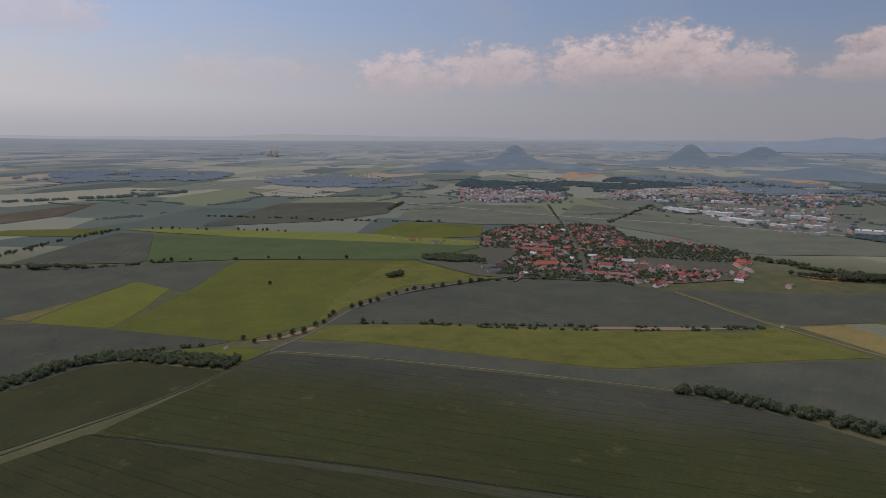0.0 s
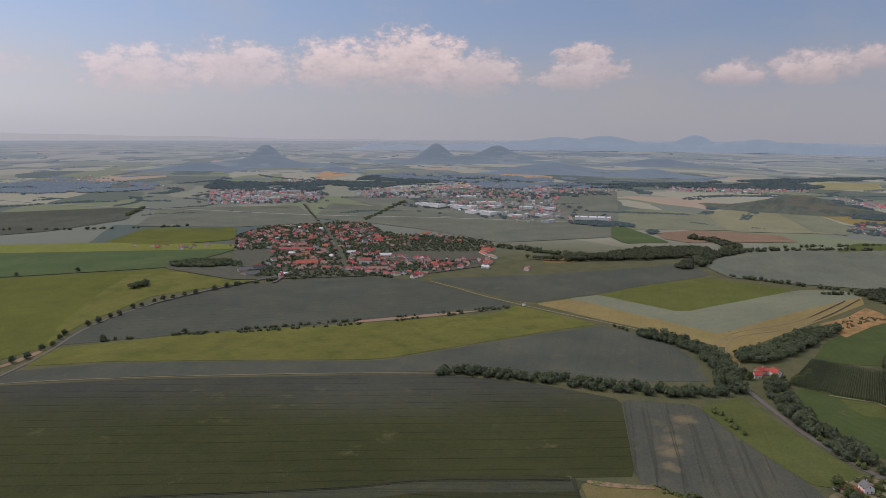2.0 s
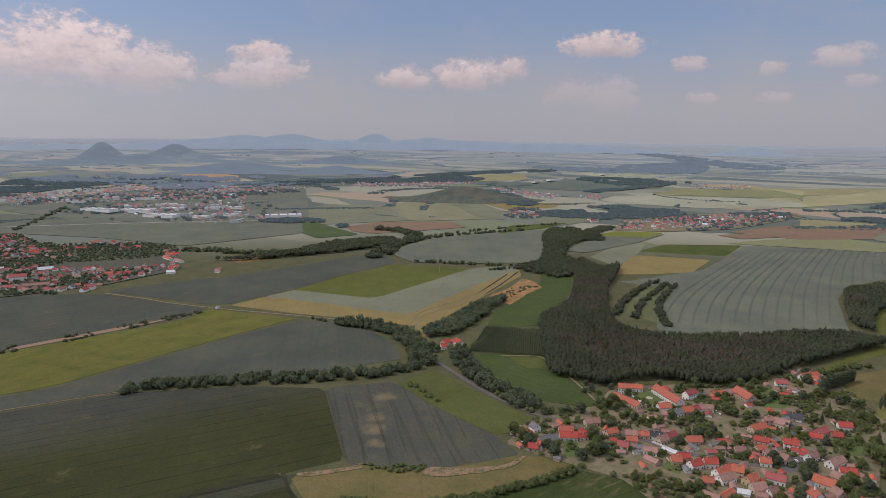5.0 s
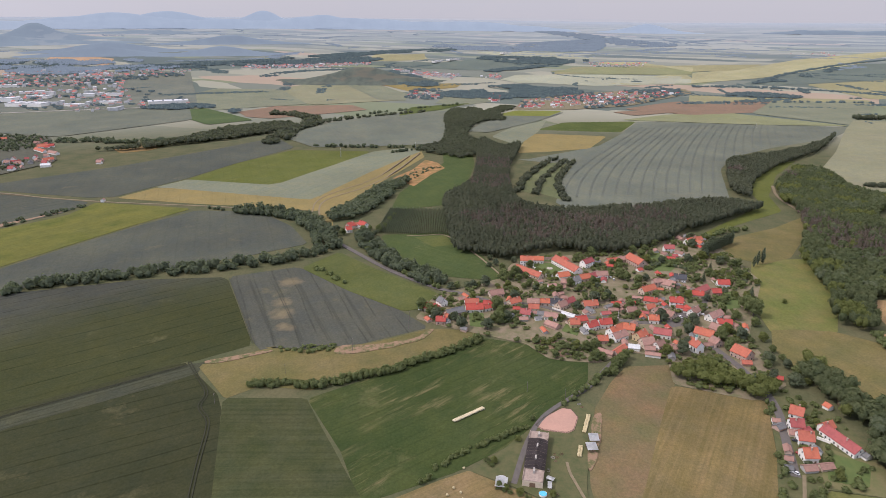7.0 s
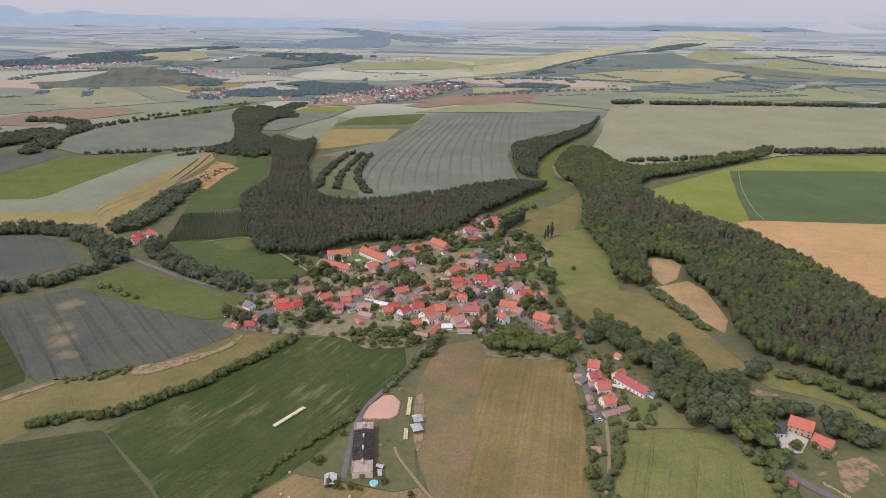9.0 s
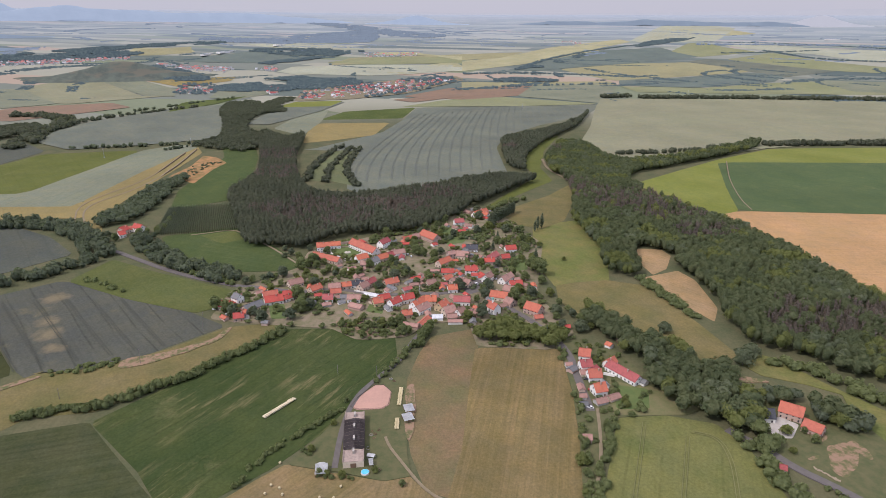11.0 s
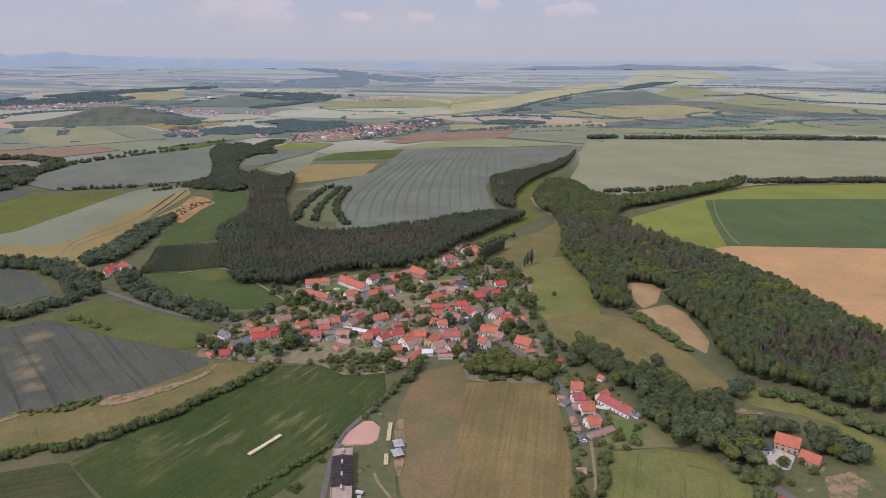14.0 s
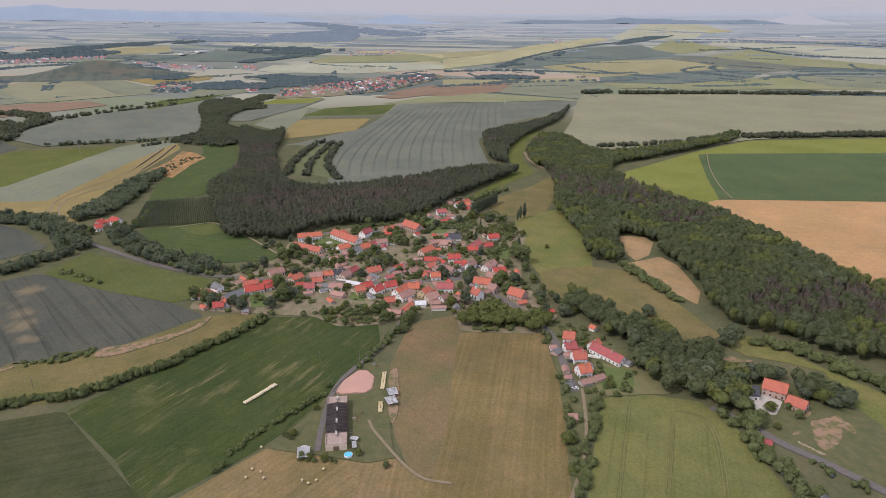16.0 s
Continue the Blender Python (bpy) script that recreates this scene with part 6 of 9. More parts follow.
def far_hedges(name, count, seed, near, far, mat, low):
    """Thin lines of trees between the parcels of the far plain."""
    rnd = random.Random(seed)
    rows = []
    for _ in range(count):
        r, a = near * (far / near) ** rnd.random(), radians(rnd.uniform(-22, 150))
        x, y = EYE_X + r * math.sin(a), EYE_Y + r * math.cos(a)
        ang = rnd.choice((0.5, 0.5, 0.5 + math.pi / 2)) + rnd.uniform(-0.3, 0.3)
        size = rnd.uniform(4.0, 6.5) * (r / 2300) ** 0.5
        long = rnd.uniform(120, 560) * (r / 2300) ** 0.75
        belt = rnd.choice((1, 1, 1, 2, 4))
        k, bend = 0.0, rnd.uniform(-0.9, 0.9) / long
        while k < long:
            k += size * rnd.uniform(0.8, 1.7) / belt
            if noise.noise((x * 0.01, y * 0.01, k * 0.008)) < -0.15:
                continue
            t = ang + bend * k
            wide = size * belt * 1.1
            b = land(x + math.cos(t) * k + rnd.uniform(-wide, wide), y + math.sin(t) * k + rnd.uniform(-wide, wide), 0.5)
            s = math.hypot(b.x - EYE_X, b.y - EYE_Y) / r
            own = size * min(1.0, s) * rnd.uniform(0.6, 1.25)
            rows.append((b.x, b.y, b.z, own, own * low))
    ob = new(name, leaf_mesh(name, [(rows, 8, 0.42)], mat, 0.95))
    tagged(ob, "thin hazy tree lines between far fields", "hedgerow", "", "stuff")


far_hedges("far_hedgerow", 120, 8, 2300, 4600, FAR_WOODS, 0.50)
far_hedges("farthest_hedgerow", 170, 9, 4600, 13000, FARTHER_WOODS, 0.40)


def wheel_tracks(first, last, shares, outline, label, mat=TRACK, broad=0.32):
    """Paired wheel tracks that swing over a wheat field, between two curves and beyond them."""
    for share in shares:
        line = []
        for (ax, ay), (bx, by) in zip(first, last):
            line.append(Vector((ax + (bx - ax) * share, ay + (by - ay) * share)))
        for _ in range(3):
            line = [line[0]] + [p for a, b in zip(line, line[1:]) for p in (a * 0.75 + b * 0.25, a * 0.25 + b * 0.75)] + [line[-1]]
        line = [p for p in line if not outline or inside(p.x, p.y, outline)]
        if len(line) < 4:
            continue
        bm = bmesh.new()
        for off in (-0.95, 0.95):
            rows = []
            for k, p in enumerate(line):
                d = (line[min(k + 1, len(line) - 1)] - line[max(k - 1, 0)]).normalized()
                s = Vector((-d.y, d.x))
                rows.append([bm.verts.new((q.x, q.y, 0.62)) for q in (p + s * (off + broad), p + s * (off - broad))])
            for a, b in zip(rows, rows[1:]):
                bm.faces.new((a[0], a[1], b[1], b[0]))
        bmesh.ops.recalc_face_normals(bm, faces=bm.faces[:])
        tagged(part("wheel_track", bm, mat), label, "wheel track", "", "structure")


wheel_tracks([(1019, 21), (1141, 18), (1293, -3), (1505, -53), (1778, -117)], [(1103, -167), (1274, -187), (1488, -219), (1695, -259), (1910, -312)],
             [0.1 * k for k in range(-2, 27)], [(1266, 141), (1471, 16), (1645, -32), (1881, -77), (1905, -361), (1895, -598), (1705, -492), (1547, -338), (1393, -226), (1273, -195), (1056, -178), (1015, -92), (984, -22), (962, 40), (1008, 65), (1136, 63), (1251, 54)],
             "dark paired wheel tracks curving through the wheat")
wheel_tracks([(582, 366), (514, 315), (455, 271)], [(582, 269), (529, 232), (481, 198)], (0.0, 0.22, 0.5, 0.78, 1.0, 1.25), (), "dark paired wheel tracks in the wheat", WHEAT_RUTS, 0.22)
wheel_tracks([(359, -144), (317, -125), (276, -106), (259, -98)], [(342, -164), (309, -148), (273, -130), (256, -121)], (0.0, 1.0), (), "paired wheel tracks in the barley", BARLEY_RUTS, 0.16)
_rut = [(415, 304), (398, 287), (382, 269), (373, 263), (362, 262), (355, 256), (348, 246), (335, 239), (311, 229), (291, 220), (272, 211), (262, 205)]
wheel_tracks(_rut, _rut, (0.0,), (), "dark winding wheel tracks at the field edge", WHEELS, 0.34)
_rut = [(-88, 654), (25, 580), (149, 496), (267, 408), (320, 380), (360, 344), (410, 302)]
wheel_tracks(_rut, _rut, (0.0,), (), "dark straight wheel tracks along the field edge", WHEELS, 0.34)
_rut = [(347, -169), (341, -182), (321, -180), (297, -171), (270, -159)]
wheel_tracks(_rut, _rut, (0.0,), (), "pale curving wheel tracks in the barley", STRAW_RUTS, 0.22)


# ---- houses ----
def gable_walls(bm, l, w, eaves, ridge):
    """Walls of a house with a gable at each end; x runs along the ridge."""
    pts = [(-w / 2, -0.3), (w / 2, -0.3), (w / 2, eaves), (0, ridge), (-w / 2, eaves)]
    ends = [[bm.verts.new((sx * l / 2, y, z)) for y, z in pts] for sx in (-1, 1)]
    for k in range(5):
        bm.faces.new((ends[0][k], ends[0][(k + 1) % 5], ends[1][(k + 1) % 5], ends[1][k]))
    bm.faces.new(ends[0][::-1])
    bm.faces.new(ends[1])
    bmesh.ops.recalc_face_normals(bm, faces=bm.faces[:])


def gable_roof(bm, l, w, eaves, ridge, over=0.45, thick=0.24):
    """Two roof slopes with overhang, thickness and a ridge course."""
    slope = (ridge - eaves) / (w / 2)
    ye = w / 2 + over
    ze = eaves - over * slope
    lx = l / 2 + over
    up = thick * math.hypot(1, slope)
    for sy in (-1, 1):
        prof = [(0.0, ridge + 0.03), (sy * ye, ze + 0.03), (sy * ye, ze + up), (0.0, ridge + up)]
        ends = [[bm.verts.new((sx * lx, y, z)) for y, z in prof] for sx in (-1, 1)]
        for k in range(4):
            bm.faces.new((ends[0][k], ends[0][(k + 1) % 4], ends[1][(k + 1) % 4], ends[1][k]))
        bm.faces.new(ends[0])
        bm.faces.new(ends[1])
    put_box(bm, -lx - 0.03, lx + 0.03, -0.2, 0.2, ridge + up - 0.12, ridge + up + 0.12)
    bmesh.ops.recalc_face_normals(bm, faces=bm.faces[:])


ROOF_WORDS = {"red": "red tiled", "orange": "orange tiled", "brown": "brownish tiled", "wine": "dark red tiled", "grey": "grey slated",
              "dark": "dark slated", "white": "white sheet", "felt": "black felted"}
WALL_WORDS = {"white": "white rendered", "cream": "cream rendered", "pink": "bare brick", "ochre": "ochre rendered", "grey": "grey rendered", "wood": "brown boarded"}
HOUSES = []


def wall_piece(name, parent, x, y, z, wide, high, face, mat, deep=0.12):
    """A window or door leaf that stands a little proud of a wall. face: the way it looks, 'x', '-x', 'y' or '-y'."""
    bm = bmesh.new()
    if face in ("y", "-y"):
        s = 1 if face == "y" else -1
        put_box(bm, x - wide / 2, x + wide / 2, min(y - 0.02 * s, y + deep * s), max(y - 0.02 * s, y + deep * s), z, z + high)
    else:
        s = 1 if face == "x" else -1
        put_box(bm, min(x - 0.02 * s, x + deep * s), max(x - 0.02 * s, x + deep * s), y - wide / 2, y + wide / 2, z, z + high)
    return part(name, bm, mat, parent)


def house(x, y, length, width, angle, roof="red", wall="white", eaves=3.4, pitch=0.85, what="house", windows=True, words="", chimney=True):
    """A house with its ridge along angle (degrees from +x)."""
    ridge = eaves + pitch * width / 2
    label = f"{words or 'small'} {WALL_WORDS[wall]} {what} with {ROOF_WORDS[roof]} gable roof"
    ob = thing(what.replace(" ", "_"), pose(x, y, 0, 0, 0, angle), label, what, "village houses" if what == "house" else "")
    bm = bmesh.new()
    gable_walls(bm, length, width, eaves, ridge)
    body = part("wall", bm, WALLS[wall], ob)
    bm = bmesh.new()
    gable_roof(bm, length, width, eaves, ridge)
    top = part("roof", bm, ROOFS[roof], ob)
    rnd = random.Random(int(x * 7 + y * 13))
    if chimney:
        bm = bmesh.new()
        cx, cy = length * rnd.uniform(-0.3, 0.3), width * rnd.choice((-0.12, 0.12))
        put_box(bm, cx - 0.35, cx + 0.35, cy - 0.35, cy + 0.35, ridge - 0.9, ridge + 1.0)
        put_box(bm, cx - 0.45, cx + 0.45, cy - 0.45, cy + 0.45, ridge + 1.0, ridge + 1.15)
        part("chimney", bm, WALLS["pink"], top)
    if windows:
        floors = (0.9,) if eaves < 4.6 else (0.9, 3.6)
        n = max(2, int(length / 3.2))
        for zf in floors:
            for k in range(n):
                wx = -length / 2 + length * (k + 0.5) / n
                for face in ("y", "-y"):
                    if k == n // 2 and face == "-y" and zf < 2:
                        wall_piece("door", body, wx, -width / 2, 0.0, 1.1, 2.1, face, WALLS["wood"])
                    else:
                        wall_piece("window", body, wx, width / 2 if face == "y" else -width / 2, zf, 1.0, 1.35, face, GLASS_DARK)
        for face, gx in (("x", length / 2), ("-x", -length / 2)):
            for gy in (-width * 0.2, width * 0.2):
                wall_piece("window", body, gx, gy, 0.9, 1.0, 1.35, face, GLASS_DARK)
            wall_piece("window", body, gx, 0.0, eaves + 0.3, 0.9, 1.1, face, GLASS_DARK)
    HOUSES.append((x, y, max(length, width) * 0.5))
    return ob


house(553.4, 148.7, 9.0, 8.2, -93, "red", "cream", 3.9)
house(566.8, 140.8, 8.2, 7.6, -132, "grey", "white", 4.7)
house(547.9, 124.5, 17.5, 8.2, -45, "grey", "cream", 3.7, what="barn", chimney=False, words="long")
house(536.8, 131.4, 8.2, 6.6, -105, "orange", "cream", 3.5)
house(529.2, 132.6, 8.2, 7.1, -80, "red", "pink", 3.5)
house(530.6, 127.5, 4.6, 4.5, -111, "grey", "white", 2.5, what="shed", chimney=False, windows=False, words="low", pitch=0.62)
house(518.8, 109.7, 5.4, 4.5, -107, "grey", "pink", 2.4, what="shed", chimney=False, windows=False, words="low", pitch=0.62)
house(573.3, 114.1, 12.6, 7.1, -71, "orange", "white", 3.9)
house(561.4, 109.4, 15.4, 9.2, -71, "red", "white", 3.7, words="long")
house(572.2, 98.7, 8.2, 7.1, -86, "red", "white", 3.9)
house(566.2, 97.9, 8.2, 6.1, -51, "red", "white", 3.5)
house(555.9, 75.4, 4.9, 5.1, -109, "grey", "grey", 2.4, what="shed", chimney=False, windows=False, words="low", pitch=0.62)
house(584.4, 76.2, 11.6, 7.6, -45, "orange", "cream", 3.7)
house(600.0, 95.7, 13.6, 8.2, -56, "brown", "cream", 3.7, what="barn", chimney=False, words="low")
house(560.9, 62.8, 8.9, 8.2, -92, "wine", "white", 3.9)
house(575.5, 57.1, 9.1, 6.6, -84, "orange", "cream", 3.5)
house(588.1, 59.1, 11.0, 7.1, -81, "brown", "pink", 3.5)
house(590.7, 48.5, 8.2, 6.6, -80, "orange", "cream", 3.5)
house(564.8, 49.5, 6.0, 6.1, -85, "grey", "white", 2.8, what="shed", chimney=False, windows=False, words="low", pitch=0.62)
house(559.6, 40.3, 11.2, 7.1, -96, "brown", "white", 3.7)
house(543.9, 37.9, 12.2, 7.1, -122, "brown", "pink", 2.8, what="shed", chimney=False, windows=False, words="long", pitch=0.62)
house(592.7, 39.0, 11.7, 7.1, -86, "dark", "white", 3.5)
house(586.5, 33.2, 10.0, 8.2, -39, "brown", "cream", 3.7)
house(596.2, 27.1, 11.3, 7.1, -39, "wine", "cream", 3.9)
house(568.6, 25.8, 12.3, 4.1, -114, "white", "white", 2.2, what="shed", chimney=False, windows=False, words="long", pitch=0.62)
house(694.5, 78.0, 12.8, 8.6, -83, "orange", "white", 6.7, what="manor wing", words="two-storey")
house(705.6, 66.2, 10.7, 7.6, -80, "orange", "white", 4.1, what="manor wing", words="low")
house(692.1, 34.9, 42.2, 10.2, -142, "orange", "white", 5.1, what="manor barn", chimney=False, words="long")
house(665.7, 72.1, 34.1, 8.2, -126, "orange", "cream", 3.5, what="manor wing", words="low")
house(662.7, 36.8, 12.6, 8.2, -57, "orange", "white", 3.9, what="manor wing", words="low")
house(645.9, 33.1, 8.2, 7.1, -96, "brown", "pink", 3.5)
house(652.7, 24.6, 11.0, 8.2, -44, "grey", "white", 3.7)
house(704.4, 14.3, 14.4, 8.2, -37, "wine", "white", 6.1, words="two-storey")
house(662.3, 16.0, 12.6, 8.2, -51, "orange", "cream", 3.7)
house(669.0, 8.0, 8.2, 7.1, -53, "wine", "white", 3.7)
house(674.0, -0.2, 14.3, 7.6, -73, "brown", "white", 4.3)
house(721.1, -11.4, 11.3, 7.1, -62, "orange", "pink", 3.7, what="barn", chimney=False, words="small")
house(730.1, -22.6, 13.5, 7.1, -56, "brown", "pink", 3.5, what="barn", chimney=False, words="low")
house(723.8, -36.9, 25.2, 11.2, -146, "orange", "pink", 5.1, what="barn", chimney=False, words="large")
house(777.3, -74.7, 11.3, 8.2, -77, "wine", "white", 5.1)
house(767.8, -85.6, 9.7, 6.1, -124, "brown", "white", 3, what="shed", chimney=False, windows=False, words="low", pitch=0.62)
house(817.5, -105.7, 23.4, 8.2, -49, "orange", "white", 4.1)
house(811.1, -112.8, 9.4, 6.1, -153, "orange", "white", 3.5)
house(685.3, -79.0, 11.9, 8.2, -96, "dark", "grey", 3.5)
house(662.6, -66.1, 13.4, 9.2, -113, "brown", "cream", 4.1, what="barn", chimney=False, words="large")
house(662.6, -54.6, 8.2, 6.1, -65, "brown", "pink", 5.9, words="two-storey")
house(643.6, -45.1, 17.1, 8.2, -45, "orange", "cream", 4.3)
house(617.7, -46.8, 11.9, 6.6, -96, "red", "cream", 3.5)
house(635.7, -52.4, 4.7, 5.1, -96, "orange", "cream", 2.8, what="shed", chimney=False, windows=False, words="low", pitch=0.62)
house(617.4, -69.3, 11.5, 8.2, -92, "red", "white", 5.1, words="two-storey")
house(609.6, -71.9, 5.6, 5.1, -96, "red", "white", 2.6, what="shed", chimney=False, windows=False, words="small", pitch=0.62)
house(652.6, -94.6, 20.9, 8.2, -38, "wine", "cream", 4.5)
house(643.0, -91.1, 10.3, 7.1, -87, "red", "cream", 3.9)
house(678.5, -118.8, 11.3, 8.2, -81, "red", "white", 4.1)
house(654.3, -109.1, 8.3, 7.1, -78, "red", "pink", 3.5)
house(594.6, -99.5, 17.1, 8.2, -40, "brown", "white", 4.3)
house(581.4, -106.1, 11.7, 7.1, -89, "red", "white", 3.7)
house(598.5, -82.9, 11.2, 7.6, -34, "brown", "white", 4.7)
house(603.5, -77.2, 4.6, 5.1, -96, "red", "white", 2.6, what="shed", chimney=False, windows=False, words="small", pitch=0.62)
house(554.0, -86.5, 15.1, 9.2, -115, "orange", "cream", 4.1, words="long")
house(567.8, -97.3, 8.2, 8.2, -128, "brown", "pink", 3.9)
house(540.4, -93.5, 8.3, 8.2, -144, "brown", "pink", 3.7)
house(523.4, -110.6, 14.0, 10.5, -135, "orange", "pink", 4.7, what="barn", chimney=False, words="large")
house(510.8, -111.6, 7.0, 5.6, -83, "orange", "pink", 2.6, what="shed", chimney=False, windows=False, words="low", pitch=0.62)
house(599.9, -45.2, 8.2, 7.1, -60, "orange", "cream", 3.7)
house(593.5, -51.1, 8.2, 7.1, -58, "brown", "pink", 3.7)
house(587.8, -60.9, 10.5, 8.2, -130, "brown", "cream", 3.9)
house(574.7, -47.1, 8.2, 7.6, -84, "orange", "white", 3.9)
house(609.5, -30.6, 4.6, 5.1, -96, "red", "pink", 2.6, what="shed", chimney=False, windows=False, words="small", pitch=0.62)
house(590.2, -29.0, 8.2, 7.1, -75, "brown", "cream", 3.5)
house(594.6, 7.9, 13.5, 8.2, -63, "orange", "cream", 3.7)
house(549.8, 19.7, 8.2, 8.2, -73, "orange", "ochre", 4.1)
house(557.9, 14.7, 10.3, 7.1, -62, "red", "cream", 3.9)
house(547.2, 5.4, 10.7, 8.2, -46, "red", "white", 4.5)
house(555.3, -5.9, 10.7, 8.2, -67, "red", "white", 4.5)
house(543.1, -14.7, 16.0, 8.2, -38, "orange", "white", 4.5, words="long")
house(548.8, -25.8, 9.4, 8.6, -96, "orange", "cream", 4.7)
house(532.9, -17.2, 14.4, 8.2, -45, "brown", "white", 4.1)
house(523.9, -4.2, 8.2, 7.1, -74, "orange", "pink", 3.7)
house(503.5, -7.1, 12.0, 5.6, -111, "brown", "pink", 2.6, what="shed", chimney=False, windows=False, words="long", pitch=0.62)
house(509.4, -17.6, 15.3, 6.1, -30, "orange", "pink", 2.8, what="shed", chimney=False, windows=False, words="long", pitch=0.62)
house(537.5, -34.5, 11.5, 8.2, -35, "orange", "ochre", 4.7)
house(517.1, -29.0, 8.4, 6.1, -89, "white", "white", 2.8, what="shed", chimney=False, windows=False, words="low", pitch=0.62)
house(525.6, -39.3, 10.2, 9.2, -65, "brown", "cream", 4.3)
house(523.6, -48.7, 8.2, 7.1, -44, "brown", "white", 4.1)
house(517.7, -41.1, 7.7, 6.1, -84, "brown", "pink", 2.6, what="shed", chimney=False, windows=False, words="low", pitch=0.62)
house(508.9, -43.1, 11.6, 4.1, -94, "brown", "white", 2.2, what="shed", chimney=False, windows=False, words="long", pitch=0.62)
house(521.4, -58.0, 8.2, 6.1, -83, "brown", "pink", 3.5)
house(546.8, -52.7, 13.7, 8.2, -99, "wine", "white", 4.1, words="long")
house(491.4, -130.7, 4.6, 4.5, -96, "red", "wood", 2.4, what="shed", chimney=False, windows=False, words="tiny", pitch=0.62)
house(443.7, -131.1, 8.2, 9.2, -110, "orange", "white", 3.5)
house(427.4, -126.8, 8.2, 8.2, -84, "wine", "white", 4.1)
house(412.5, -128.5, 8.9, 9.2, -89, "orange", "white", 4.3)
house(394.4, -126.2, 8.2, 9.2, -79, "orange", "white", 4.3)
house(402.1, -132.6, 4.7, 5.1, -175, "grey", "white", 2.6, what="shed", chimney=False, windows=False, words="low", pitch=0.62)
house(414.5, -150.0, 26.8, 8.2, -151, "wine", "white", 3.7, words="long")
house(428.6, -145.0, 8.2, 7.1, -53, "orange", "white", 4.3)
house(403.8, -159.8, 5.5, 5.1, -146, "grey", "white", 2.4, what="shed", chimney=False, windows=False, words="low", pitch=0.62)
house(465.6, -165.1, 4.6, 5.1, -85, "grey", "wood", 2.4, what="shed", chimney=False, windows=False, words="small", pitch=0.62)
house(458.1, -154.2, 4.6, 5.1, -144, "orange", "white", 2.6, what="shed", chimney=False, windows=False, words="small", pitch=0.62)
house(431.5, -116.0, 4.6, 4.1, -91, "brown", "white", 2.2, what="shed", chimney=False, windows=False, words="small", pitch=0.62)
house(389.4, -114.1, 4.6, 4.1, -91, "brown", "white", 2.2, what="shed", chimney=False, windows=False, words="small", pitch=0.62)
house(380.2, -112.1, 4.6, 4.1, -96, "grey", "white", 2.2, what="shed", chimney=False, windows=False, words="small", pitch=0.62)
house(343.7, -103.6, 4.9, 5.6, -96, "brown", "pink", 2.9, what="cottage", chimney=False, words="small", pitch=0.62)
house(358.1, -237.3, 13.4, 10.2, -131, "orange", "pink", 4.7, what="barn", chimney=False, words="large")
house(341.2, -241.0, 10.9, 8.2, -143, "orange", "pink", 3.7, what="barn", chimney=False, words="long")
house(357.2, -218.4, 11.7, 9.2, -100, "dark", "white", 3.7, words="low")
house(308.4, -202.1, 4.6, 5.1, -117, "wine", "white", 2.4, what="shed", chimney=False, windows=False, words="small", pitch=0.62)
house(287.2, -198.5, 4.6, 5.1, -165, "grey", "grey", 2.2, what="shed", chimney=False, windows=False, words="small", pitch=0.62)
house(265.1, -203.8, 4.6, 5.1, -173, "grey", "grey", 2.2, what="shed", chimney=False, windows=False, words="small", pitch=0.62)
house(780.9, 294.4, 13.8, 9.0, -126, "red", "white", 5.6)
house(774.8, 309.8, 9.5, 9.0, -27, "red", "cream", 5.0)
house(761.9, 307.2, 7.0, 8.0, -50, "red", "white", 4.0)
house(783.7, 303.2, 7.0, 7.0, -76, "orange", "white", 3.4)


house(806, 1423, 79, 13, -37, "wine", "cream", 5, 0.75, "barn", False, "very long", False)
house(836, 1485, 67, 12, -25, "brown", "cream", 5, 0.75, "barn", False, "very long", False)
house(731, 1244, 46, 17, -22, "orange", "cream", 6, 0.75, "barn", False, "large", False)
house(600, 1263, 30, 14, -10, "grey", "grey", 4, 0.75, "barn", False, "long", False)
house(591, 1215, 29, 14, -12, "grey", "grey", 4, 0.75, "barn", False, "long", False)
house(627, 1257, 29, 14, -21, "dark", "grey", 4, 0.75, "barn", False, "long", False)
house(836, 1177, 27, 13, -40, "wine", "white", 9, 0.75, "church", False, "large", False)
house(802, 1111, 74, 11, -40, "brown", "cream", 4, 0.75, "barn", False, "very long", False)
house(882, 1298, 21, 12, -33, "white", "white", 5, 0.75, "barn", False, "long", False)
house(926, 1223, 28, 12, -38, "white", "grey", 4, 0.75, "barn", False, "long", False)
house(1003, 977, 16, 9, -60, "white", "white", 4, 0.6, "house", False, "large", False)
house(1123, 1100, 46, 9, -116, "orange", "white", 4, 0.75, "house", False, "", False)
house(1107, 1055, 29, 9, -108, "brown", "white", 4, 0.75, "house", False, "", False)


def far_house(kind, length, width, wall, roof, label):
    ob = thing("house", Matrix(), label, "house", "houses of the far villages")
    bm = bmesh.new()
    gable_walls(bm, length, width, 3.6, 3.6 + width * 0.42)
    part("wall", bm, WALLS[wall], ob)
    bm = bmesh.new()
    gable_roof(bm, length, width, 3.6, 3.6 + width * 0.42, 0.5, 0.3)
    part("roof", bm, ROOFS[roof], ob)
    return ob


